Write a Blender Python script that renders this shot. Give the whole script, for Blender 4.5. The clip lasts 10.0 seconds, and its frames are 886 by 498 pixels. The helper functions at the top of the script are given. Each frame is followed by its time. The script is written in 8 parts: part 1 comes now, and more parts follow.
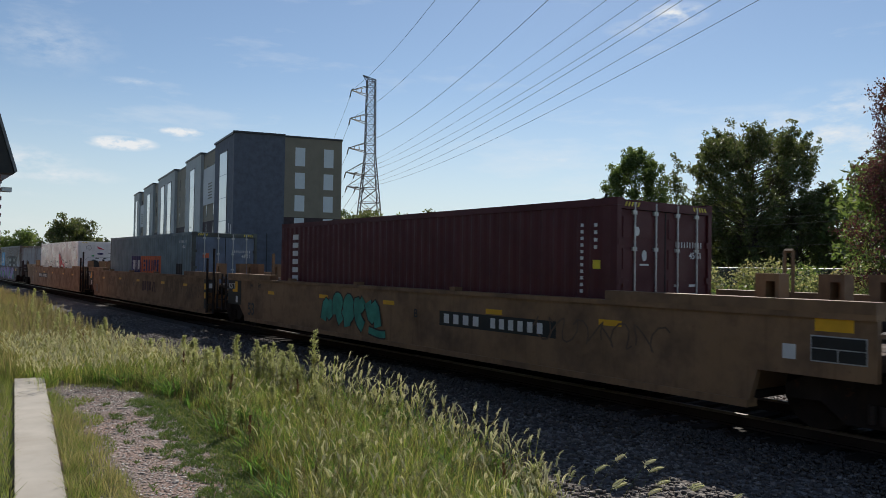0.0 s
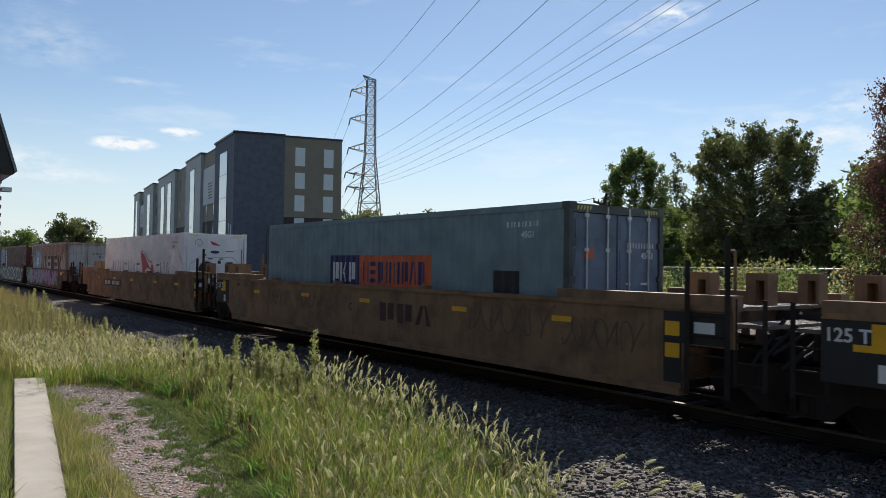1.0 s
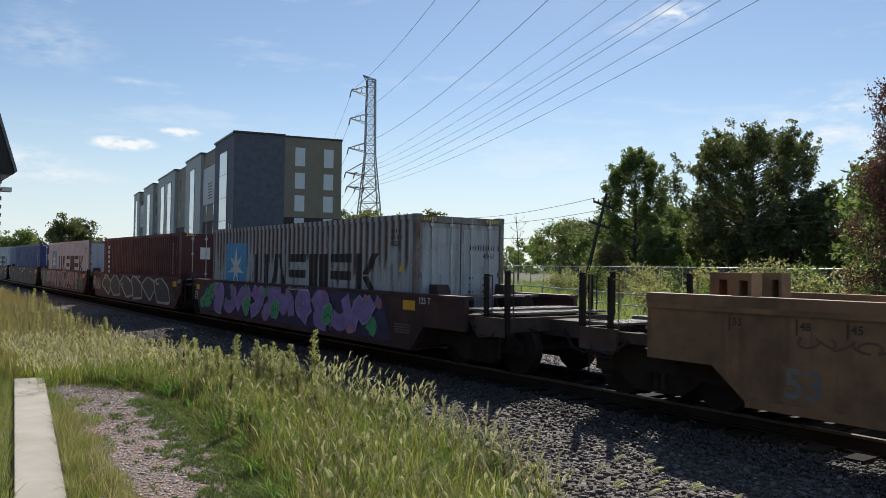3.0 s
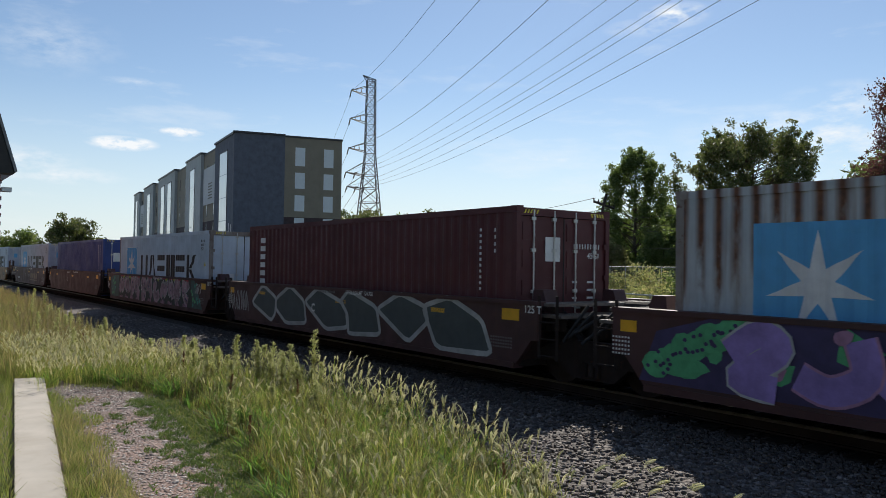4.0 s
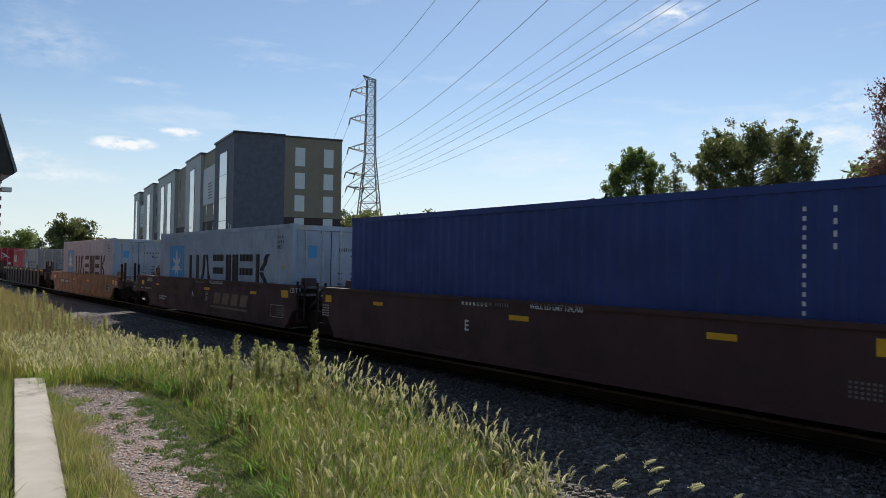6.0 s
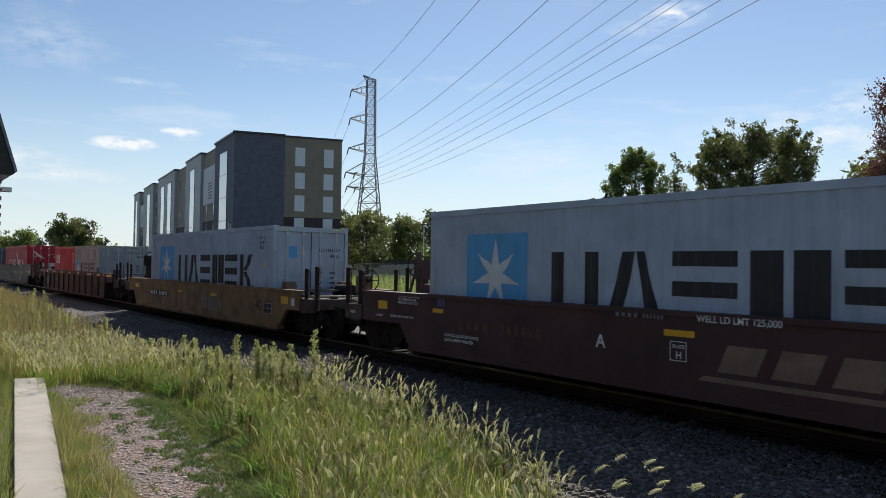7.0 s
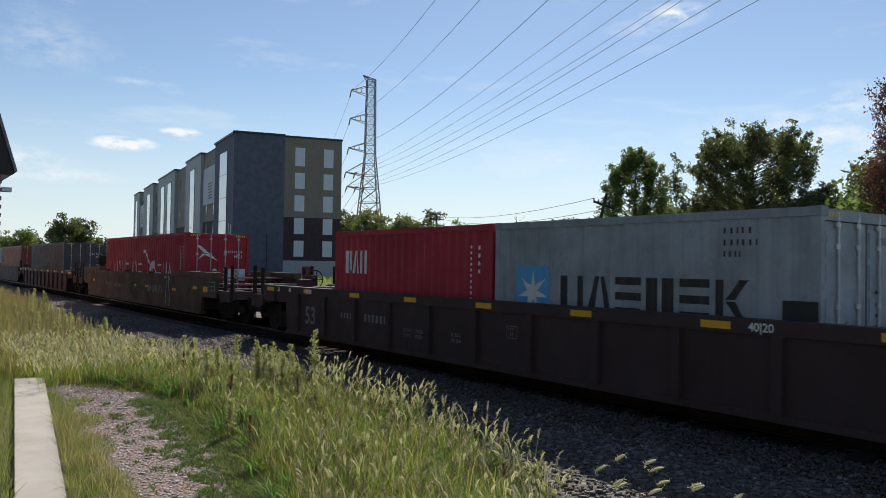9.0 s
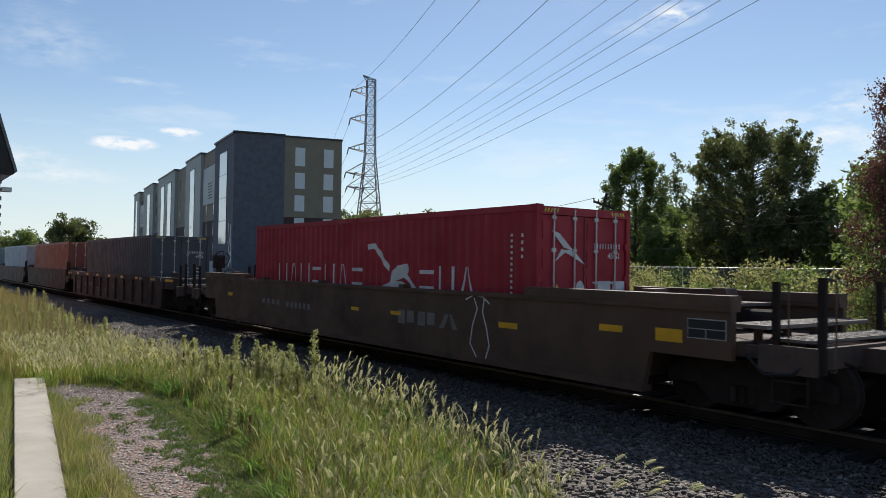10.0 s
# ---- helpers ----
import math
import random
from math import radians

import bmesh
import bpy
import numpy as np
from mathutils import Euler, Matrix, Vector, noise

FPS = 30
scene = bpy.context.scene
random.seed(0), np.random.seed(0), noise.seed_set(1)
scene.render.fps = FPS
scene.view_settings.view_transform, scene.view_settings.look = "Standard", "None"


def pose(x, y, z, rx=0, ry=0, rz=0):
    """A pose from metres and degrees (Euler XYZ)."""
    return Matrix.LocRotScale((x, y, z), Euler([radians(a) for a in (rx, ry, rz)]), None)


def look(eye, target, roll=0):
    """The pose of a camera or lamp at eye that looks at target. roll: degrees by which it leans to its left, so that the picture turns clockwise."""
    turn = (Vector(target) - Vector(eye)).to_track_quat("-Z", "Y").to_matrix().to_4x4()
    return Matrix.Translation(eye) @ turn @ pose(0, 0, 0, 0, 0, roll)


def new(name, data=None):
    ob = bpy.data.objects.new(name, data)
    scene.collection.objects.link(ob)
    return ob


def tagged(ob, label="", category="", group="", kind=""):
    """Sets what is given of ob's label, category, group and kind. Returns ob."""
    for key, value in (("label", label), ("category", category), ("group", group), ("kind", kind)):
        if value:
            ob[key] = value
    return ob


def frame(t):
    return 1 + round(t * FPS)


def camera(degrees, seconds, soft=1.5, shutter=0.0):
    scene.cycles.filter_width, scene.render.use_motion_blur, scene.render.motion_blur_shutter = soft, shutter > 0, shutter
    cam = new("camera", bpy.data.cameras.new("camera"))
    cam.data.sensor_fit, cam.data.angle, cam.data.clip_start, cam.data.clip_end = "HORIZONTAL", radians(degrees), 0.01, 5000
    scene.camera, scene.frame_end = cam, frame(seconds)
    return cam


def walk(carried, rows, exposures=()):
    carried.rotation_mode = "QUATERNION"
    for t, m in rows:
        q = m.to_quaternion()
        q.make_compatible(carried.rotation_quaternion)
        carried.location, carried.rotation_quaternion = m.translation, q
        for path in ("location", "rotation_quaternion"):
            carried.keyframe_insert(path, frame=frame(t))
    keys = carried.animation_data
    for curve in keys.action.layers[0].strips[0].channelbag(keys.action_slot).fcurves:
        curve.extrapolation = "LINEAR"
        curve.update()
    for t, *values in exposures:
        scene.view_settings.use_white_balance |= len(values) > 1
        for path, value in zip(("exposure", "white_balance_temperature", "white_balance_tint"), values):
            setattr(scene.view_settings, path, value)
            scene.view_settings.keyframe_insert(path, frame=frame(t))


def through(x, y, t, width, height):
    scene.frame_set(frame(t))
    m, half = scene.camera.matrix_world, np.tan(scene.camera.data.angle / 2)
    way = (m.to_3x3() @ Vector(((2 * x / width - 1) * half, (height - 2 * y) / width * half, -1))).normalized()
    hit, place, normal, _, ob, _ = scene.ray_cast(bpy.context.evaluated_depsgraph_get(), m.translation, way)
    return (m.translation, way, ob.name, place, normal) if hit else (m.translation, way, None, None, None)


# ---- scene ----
# World: metres, z = 0 at the rail heads, x along the track in the train's direction, y away from the camera.
EYE = Vector((0.0, 0.0, 1.97))
HEAD, TILT = radians(53.63), radians(1.27)
AHEAD = Vector((-math.sin(HEAD) * math.cos(TILT), math.cos(HEAD) * math.cos(TILT), math.sin(TILT)))
cam = camera(60.05, 10.0, soft=0.72, shutter=0.04)
stand = look(EYE, EYE + AHEAD, 0.89)
walk(cam, [(0.0, stand), (10.0, stand)], exposures=[(0.0, -0.22), (0.4, -0.10), (0.8, -0.02), (10.0, -0.02)])

# ---- sky and sun ----
SUN_AZ = Vector((-0.663, 0.749, 0.0)).normalized()
SUN_EL = radians(41.0)
world = bpy.data.worlds.new("sky")
scene.world = world
world.use_nodes = True
wn, wl = world.node_tree.nodes, world.node_tree.links
wn.clear()
w_out, w_bg = wn.new("ShaderNodeOutputWorld"), wn.new("ShaderNodeBackground")
w_sky = wn.new("ShaderNodeTexSky")
w_sky.sky_type, w_sky.sun_disc = "NISHITA", False
w_sky.sun_elevation, w_sky.sun_rotation = SUN_EL, math.atan2(SUN_AZ.x, SUN_AZ.y)
w_sky.altitude, w_sky.air_density, w_sky.dust_density, w_sky.ozone_density = 100, 1.0, 0.15, 2.2
w_bg.inputs["Strength"].default_value = 0.104
# thin fair-weather wisps, flattened towards the horizon
w_co, w_map = wn.new("ShaderNodeTexCoord"), wn.new("ShaderNodeMapping")
w_map.inputs["Scale"].default_value = (3.0, 3.0, 14.0)
w_noise, w_ramp, w_mix = wn.new("ShaderNodeTexNoise"), wn.new("ShaderNodeValToRGB"), wn.new("ShaderNodeMix")
w_noise.inputs["Scale"].default_value, w_noise.inputs["Detail"].default_value = 1.6, 8.0
w_noise.inputs["Roughness"].default_value = 0.6
w_ramp.color_ramp.elements[0].position, w_ramp.color_ramp.elements[1].position = 0.56, 0.80
w_ramp.color_ramp.elements[1].color = (0.4, 0.4, 0.4, 1)
w_mix.data_type = "RGBA"
w_mix.inputs["B"].default_value = (9.0, 9.3, 9.6, 1)
wl.new(w_co.outputs["Generated"], w_map.inputs["Vector"])
wl.new(w_map.outputs["Vector"], w_noise.inputs["Vector"])
wl.new(w_noise.outputs["Fac"], w_ramp.inputs["Fac"])


def sky_way(azimuth, elevation):
    """Unit vector towards the sky; azimuth in degrees to the right of straight ahead."""
    a, e = HEAD - radians(azimuth), radians(elevation)
    return (-math.sin(a) * math.cos(e), math.cos(a) * math.cos(e), math.sin(e))


# a few small fair-weather clouds and a haze bank low over the trees
w_fine = wn.new("ShaderNodeTexNoise")
w_fine.inputs["Scale"].default_value, w_fine.inputs["Detail"].default_value, w_fine.inputs["Roughness"].default_value = 26.0, 7.0, 0.6
w_fmap = wn.new("ShaderNodeMapping")
w_fmap.inputs["Scale"].default_value = (1.0, 1.0, 2.6)
wl.new(w_co.outputs["Generated"], w_fmap.inputs["Vector"])
wl.new(w_fmap.outputs["Vector"], w_fine.inputs["Vector"])
w_sum = w_ramp.outputs["Color"]
for az, el, size, flat, power in ((16.7, 17.75, 0.045, 2.8, 2.0), (14.4, 17.0, 0.05, 4.0, 0.8), (-22.85, 8.07, 0.044, 4.6, 4.5), (-18.99, 9.13, 0.028, 4.2, 4.5), (-29.3, 6.6, 0.075, 4.0, 1.2), (-27.2, 5.7, 0.09, 7.0, 1.0), (25.5, 9.0, 0.17, 3.4, 1.1), (28.0, 11.0, 0.09, 3.0, 0.9), (-27.6, 14.2, 0.09, 2.2, 0.45), (7.3, 8.0, 0.10, 12.0, 0.7), (-22.0, 12.3, 0.05, 9.0, 0.6)):
    sub, mul, ln, rg = wn.new("ShaderNodeVectorMath"), wn.new("ShaderNodeVectorMath"), wn.new("ShaderNodeVectorMath"), wn.new("ShaderNodeMapRange")
    sub.operation, mul.operation, ln.operation = "SUBTRACT", "MULTIPLY", "LENGTH"
    sub.inputs[1].default_value, mul.inputs[1].default_value = sky_way(az, el), (1.0, 1.0, flat)
    rg.inputs["From Min"].default_value, rg.inputs["From Max"].default_value = 0.0, size
    rg.inputs["To Min"].default_value, rg.inputs["To Max"].default_value = power, 0.0
    wl.new(w_co.outputs["Generated"], sub.inputs[0])
    wl.new(sub.outputs["Vector"], mul.inputs[0])
    wl.new(mul.outputs["Vector"], ln.inputs[0])
    wl.new(ln.outputs["Value"], rg.inputs["Value"])
    gate, pr, mx = wn.new("ShaderNodeMapRange"), wn.new("ShaderNodeMath"), wn.new("ShaderNodeMath")
    gate.inputs["From Min"].default_value, gate.inputs["From Max"].default_value = 0.40, 0.72
    wl.new(w_fine.outputs["Fac"], gate.inputs["Value"])
    pr.operation, mx.operation, mx.use_clamp = "MULTIPLY", "MAXIMUM", True
    wl.new(rg.outputs["Result"], pr.inputs[0])
    wl.new(gate.outputs["Result"], pr.inputs[1])
    wl.new(w_sum, mx.inputs[0])
    wl.new(pr.outputs[0], mx.inputs[1])
    w_sum = mx.outputs[0]
wl.new(w_sum, w_mix.inputs["Factor"])
# pale haze towards the horizon
w_sep, w_low, w_haze = wn.new("ShaderNodeSeparateXYZ"), wn.new("ShaderNodeMapRange"), wn.new("ShaderNodeMix")
w_low.interpolation_type = "SMOOTHSTEP"
w_low.inputs["From Min"].default_value, w_low.inputs["From Max"].default_value = -0.02, 0.24
w_low.inputs["To Min"].default_value, w_low.inputs["To Max"].default_value = 0.75, 0.0
w_haze.data_type = "RGBA"
w_haze.inputs["B"].default_value = (7.1, 8.1, 8.8, 1)
wl.new(w_co.outputs["Generated"], w_sep.inputs["Vector"])
wl.new(w_sep.outputs["Z"], w_low.inputs["Value"])
wl.new(w_low.outputs["Result"], w_haze.inputs["Factor"])
wl.new(w_sky.outputs["Color"], w_haze.inputs["A"])
wl.new(w_haze.outputs["Result"], w_mix.inputs["A"])
wl.new(w_mix.outputs["Result"], w_bg.inputs["Color"])
wl.new(w_bg.outputs["Background"], w_out.inputs["Surface"])

sun = new("sun", bpy.data.lights.new("sun", "SUN"))
sun.data.energy, sun.data.angle, sun.data.color = 5.6, radians(0.6), (1.0, 0.95, 0.86)
toward_sun = SUN_AZ * math.cos(SUN_EL) + Vector((0, 0, math.sin(SUN_EL)))
sun.matrix_world = look(toward_sun * 100, (0, 0, 0))


# ---- mesh helpers ----
def box(bm, x0, x1, y0, y1, z0, z1):
    v = [bm.verts.new((x, y, z)) for z in (z0, z1) for y in (y0, y1) for x in (x0, x1)]
    for f in ((0, 2, 3, 1), (4, 5, 7, 6), (0, 1, 5, 4), (2, 6, 7, 3), (0, 4, 6, 2), (1, 3, 7, 5)):
        bm.faces.new([v[i] for i in f])


def rod(bm, a, b, r, n=6, r2=None, caps=True):
    a, b = Vector(a), Vector(b)
    q = (b - a).to_track_quat("Z", "Y")
    rings = []
    for p, rr in ((a, r), (b, r if r2 is None else r2)):
        rings.append([bm.verts.new(p + q @ Vector((rr * math.cos(2 * math.pi * i / n), rr * math.sin(2 * math.pi * i / n), 0))) for i in range(n)])
    for i in range(n):
        bm.faces.new((rings[0][i], rings[0][(i + 1) % n], rings[1][(i + 1) % n], rings[1][i]))
    if caps:
        bm.faces.new(rings[0][::-1])
        bm.faces.new(rings[1])


def tube(bm, pts, r, n=4):
    """A thin bent tube through the points, in one skin."""
    rows = []
    for i, p in enumerate(pts):
        d = pts[min(i + 1, len(pts) - 1)] - pts[max(i - 1, 0)]
        q = d.to_track_quat("Z", "Y")
        rows.append([bm.verts.new(p + q @ Vector((r * math.cos(2 * math.pi * k / n), r * math.sin(2 * math.pi * k / n), 0))) for k in range(n)])
    for a, b in zip(rows, rows[1:]):
        for k in range(n):
            bm.faces.new((a[k], a[(k + 1) % n], b[(k + 1) % n], b[k]))


def beam(bm, a, b, w):
    rod(bm, a, b, w * 0.7071, 4)


def prism(bm, outline, y0, y1):
    """A plate whose outline (x, z) is extruded from y0 to y1."""
    a = [bm.verts.new((x, y0, z)) for x, z in outline]
    b = [bm.verts.new((x, y1, z)) for x, z in outline]
    bm.faces.new(a)
    bm.faces.new(b[::-1])
    for i in range(len(a)):
        j = (i + 1) % len(a)
        bm.faces.new((a[j], a[i], b[i], b[j]))


def ring(bm, centre, axis, radius, r, n=20, m=6):
    q = Vector(axis).to_track_quat("Z", "Y")
    rows = []
    for i in range(n):
        a = 2 * math.pi * i / n
        rows.append([bm.verts.new(Vector(centre) + q @ Vector(((radius + r * math.cos(b)) * math.cos(a), (radius + r * math.cos(b)) * math.sin(a), r * math.sin(b)))) for b in (2 * math.pi * k / m for k in range(m))])
    for i in range(n):
        for k in range(m):
            bm.faces.new((rows[i][k], rows[(i + 1) % n][k], rows[(i + 1) % n][(k + 1) % m], rows[i][(k + 1) % m]))


def to_mesh(name, bm, mat, smooth=False, bevel=0.0):
    if bevel:
        sharp = [e for e in bm.edges if len(e.link_faces) == 2 and e.calc_face_angle(0) > 0.6]
        bmesh.ops.bevel(bm, geom=sharp, offset=bevel, segments=1, affect="EDGES", clamp_overlap=True)
    bmesh.ops.recalc_face_normals(bm, faces=bm.faces)
    me = bpy.data.meshes.new(name)
    bm.to_mesh(me)
    bm.free()
    for m in mat if isinstance(mat, (list, tuple)) else (mat,):
        me.materials.append(m)
    if smooth:
        me.shade_smooth()
    return me


def part(name, bm, mat, parent, label="", smooth=False, bevel=0.0):
    ob = new(name, to_mesh(name, bm, mat, smooth, bevel))
    ob.parent = parent
    return tagged(ob, label)


def thing(name, label, category, group="", kind="", at=None):
    ob = new(name)
    ob.empty_display_size = 0.3
    if at is not None:
        ob.matrix_world = at
    return tagged(ob, label, category, group, kind)


def fast_mesh(name, verts, faces, mat):
    """A mesh from arrays: verts (n, 3), faces (m, k), all with k corners."""
    verts, faces = np.asarray(verts, np.float32), np.asarray(faces, np.int32)
    me = bpy.data.meshes.new(name)
    m, k = faces.shape
    me.vertices.add(len(verts))
    me.vertices.foreach_set("co", verts.ravel())
    me.loops.add(m * k)
    me.loops.foreach_set("vertex_index", faces.ravel())
    me.polygons.add(m)
    me.polygons.foreach_set("loop_start", np.arange(0, m * k, k, dtype=np.int32))
    me.polygons.foreach_set("loop_total", np.full(m, k, np.int32))
    me.update(calc_edges=True)
    me.materials.append(mat)
    return me


# ---- materials ----
def shader(name):
    m = bpy.data.materials.new(name)
    m.use_nodes = True
    n, l = m.node_tree.nodes, m.node_tree.links
    return m, n, l, n["Principled BSDF"], n["Material Output"]


def noise_ramp(n, l, vec, scale, lo, hi, detail=6.0, stretch=None):
    """A noise from 0 below lo to 1 above hi."""
    if stretch:
        mp = n.new("ShaderNodeMapping")
        mp.inputs["Scale"].default_value = stretch
        l.new(vec, mp.inputs["Vector"])
        vec = mp.outputs["Vector"]
    t, r = n.new("ShaderNodeTexNoise"), n.new("ShaderNodeMapRange")
    t.inputs["Scale"].default_value, t.inputs["Detail"].default_value, t.inputs["Roughness"].default_value = scale, detail, 0.62
    r.inputs["From Min"].default_value, r.inputs["From Max"].default_value = lo, hi
    l.new(vec, t.inputs["Vector"])
    l.new(t.outputs["Fac"], r.inputs["Value"])
    return r.outputs["Result"]


def mixed(n, l, fac, a, b):
    x = n.new("ShaderNodeMix")
    x.data_type = "RGBA"
    for sock, v in (("Factor", fac), ("A", a), ("B", b)):
        if isinstance(v, (tuple, float, int)):
            x.inputs[sock].default_value = (*v, 1) if isinstance(v, tuple) else v
        else:
            l.new(v, x.inputs[sock])
    return x.outputs["Result"]


def coords(n, l, shifted=True):
    co = n.new("ShaderNodeTexCoord").outputs["Object"]
    if not shifted:
        return co
    info, add = n.new("ShaderNodeObjectInfo"), n.new("ShaderNodeVectorMath")
    mul = n.new("ShaderNodeMath")
    mul.operation, mul.inputs[1].default_value = "MULTIPLY", 37.0
    l.new(info.outputs["Random"], mul.inputs[0])
    l.new(co, add.inputs[0])
    l.new(mul.outputs[0], add.inputs[1])
    return add.outputs["Vector"]


def bumped(n, l, b, height, strength, distance):
    k = n.new("ShaderNodeBump")
    k.inputs["Strength"].default_value, k.inputs["Distance"].default_value = strength, distance
    l.new(height, k.inputs["Height"])
    l.new(k.outputs["Normal"], b.inputs["Normal"])


def paint(name, col, rough=0.5, dirt=(0.06, 0.05, 0.04), dirty=0.5, rust=0.25, streak=0.4, metallic=0.0, runs=(0.53, 0.72), run_scale=(7.0, 7.0, 0.5), gloss=0.38):
    """Weathered paint: dirt clouds, run-down streaks, rust spots, fine relief."""
    m, n, l, b, _ = shader(name)
    co = coords(n, l)
    fade = noise_ramp(n, l, co, 0.7, 0.35, 0.75)
    c = mixed(n, l, fade, tuple(v * 0.82 for v in col), tuple(min(1, v * 1.1 + 0.01) for v in col))
    d = noise_ramp(n, l, co, 1.5, 0.42, 0.72, 8.0)
    dm = n.new("ShaderNodeMath")
    dm.operation, dm.inputs[1].default_value = "MULTIPLY", dirty
    l.new(d, dm.inputs[0])
    c = mixed(n, l, dm.outputs[0], c, dirt)
    s = noise_ramp(n, l, co, 1.0, *runs, 5.0, run_scale)
    sm = n.new("ShaderNodeMath")
    sm.operation, sm.inputs[1].default_value = "MULTIPLY", streak
    l.new(s, sm.inputs[0])
    c = mixed(n, l, sm.outputs[0], c, (0.10, 0.055, 0.03))
    r = noise_ramp(n, l, co, 7.0, 0.62, 0.70)
    rm = n.new("ShaderNodeMath")
    rm.operation, rm.inputs[1].default_value = "MULTIPLY", rust
    l.new(r, rm.inputs[0])
    c = mixed(n, l, rm.outputs[0], c, (0.13, 0.05, 0.02))
    l.new(c, b.inputs["Base Color"])
    rr = n.new("ShaderNodeMapRange")
    rr.inputs["To Min"].default_value, rr.inputs["To Max"].default_value = rough - 0.08, min(1, rough + 0.25)
    l.new(d, rr.inputs["Value"])
    l.new(rr.outputs["Result"], b.inputs["Roughness"])
    b.inputs["Metallic"].default_value, b.inputs["Specular IOR Level"].default_value = metallic, gloss
    bumped(n, l, b, noise_ramp(n, l, co, 18.0, 0.3, 0.7), 0.15, 0.004)
    return m


def rust_runs(name, col):
    """Pale paint with broad rust runs that start under the roof rail and follow the waves of the wall."""
    m, n, l, b, _ = shader(name)
    co = coords(n, l, False)
    sep, wave, near = n.new("ShaderNodeSeparateXYZ"), n.new("ShaderNodeMath"), n.new("ShaderNodeMapRange")
    l.new(co, sep.inputs["Vector"])
    wave.operation, wave.inputs[1].default_value = "PINGPONG", 0.139
    l.new(sep.outputs["X"], wave.inputs[0])
    near.inputs["From Min"].default_value, near.inputs["From Max"].default_value = 0.04, 0.12
    l.new(wave.outputs[0], near.inputs["Value"])
    # ragged lower ends, each run of its own length
    long_run = noise_ramp(n, l, co, 1.0, 0.30, 0.70, 6.0, (2.6, 0.1, 0.9))
    fall = n.new("ShaderNodeMapRange")
    fall.inputs["From Min"].default_value, fall.inputs["From Max"].default_value = 0.5, 2.7
    l.new(sep.outputs["Z"], fall.inputs["Value"])
    add, gate, mul = n.new("ShaderNodeMath"), n.new("ShaderNodeMapRange"), n.new("ShaderNodeMath")
    l.new(long_run, add.inputs[0])
    l.new(fall.outputs["Result"], add.inputs[1])
    gate.inputs["From Min"].default_value, gate.inputs["From Max"].default_value = 0.82, 1.22
    l.new(add.outputs[0], gate.inputs["Value"])
    mul.operation = "MULTIPLY"
    l.new(near.outputs["Result"], mul.inputs[0])
    l.new(gate.outputs["Result"], mul.inputs[1])
    grain = noise_ramp(n, l, co, 9.0, 0.3, 0.7)
    rust = mixed(n, l, grain, (0.07, 0.028, 0.016), (0.20, 0.085, 0.04))
    base = mixed(n, l, noise_ramp(n, l, co, 1.2, 0.35, 0.75), col, tuple(v * 0.75 for v in col))
    base = mixed(n, l, noise_ramp(n, l, co, 1.0, 0.50, 0.8, 6.0, (6.0, 6.0, 0.4)), base, (0.24, 0.15, 0.09))
    l.new(mixed(n, l, mul.outputs[0], base, rust), b.inputs["Base Color"])
    b.inputs["Roughness"].default_value = 0.7
    bumped(n, l, b, grain, 0.15, 0.004)
    return m


def plain(name, col, rough=0.6, metallic=0.0, vary=0.25, scale=3.0):
    m, n, l, b, _ = shader(name)
    co = coords(n, l)
    c = mixed(n, l, noise_ramp(n, l, co, scale, 0.3, 0.75), tuple(v * (1 - vary) for v in col), tuple(min(1, v * (1 + vary)) for v in col))
    l.new(c, b.inputs["Base Color"])
    b.inputs["Roughness"].default_value, b.inputs["Metallic"].default_value = rough, metallic
    return m


def leafy(name, cols, through=0.45, rough=0.55, glow=(1.5, 1.6, 0.7)):
    """Leaves and blades: colour by piece, light passes through."""
    m, n, l, b, out = shader(name)
    g, ramp = n.new("ShaderNodeNewGeometry"), n.new("ShaderNodeValToRGB")
    el = ramp.color_ramp.elements
    for i, c in enumerate(cols):
        e = el[i] if i < 2 else el.new(1.0)
        e.position, e.color = i / (len(cols) - 1), (*c, 1)
    l.new(g.outputs["Random Per Island"], ramp.inputs["Fac"])
    l.new(ramp.outputs["Color"], b.inputs["Base Color"])
    b.inputs["Roughness"].default_value = rough
    b.inputs["Specular IOR Level"].default_value = 0.25
    t, mx, br = n.new("ShaderNodeBsdfTranslucent"), n.new("ShaderNodeMixShader"), n.new("ShaderNodeMix")
    br.data_type, br.blend_type = "RGBA", "MULTIPLY"
    br.inputs["Factor"].default_value = 1.0
    br.inputs["B"].default_value = (*glow, 1)
    l.new(ramp.outputs["Color"], br.inputs["A"])
    l.new(br.outputs["Result"], t.inputs["Color"])
    mx.inputs["Fac"].default_value = through
    l.new(b.outputs["BSDF"], mx.inputs[1])
    l.new(t.outputs["BSDF"], mx.inputs[2])
    l.new(mx.outputs["Shader"], out.inputs["Surface"])
    return m


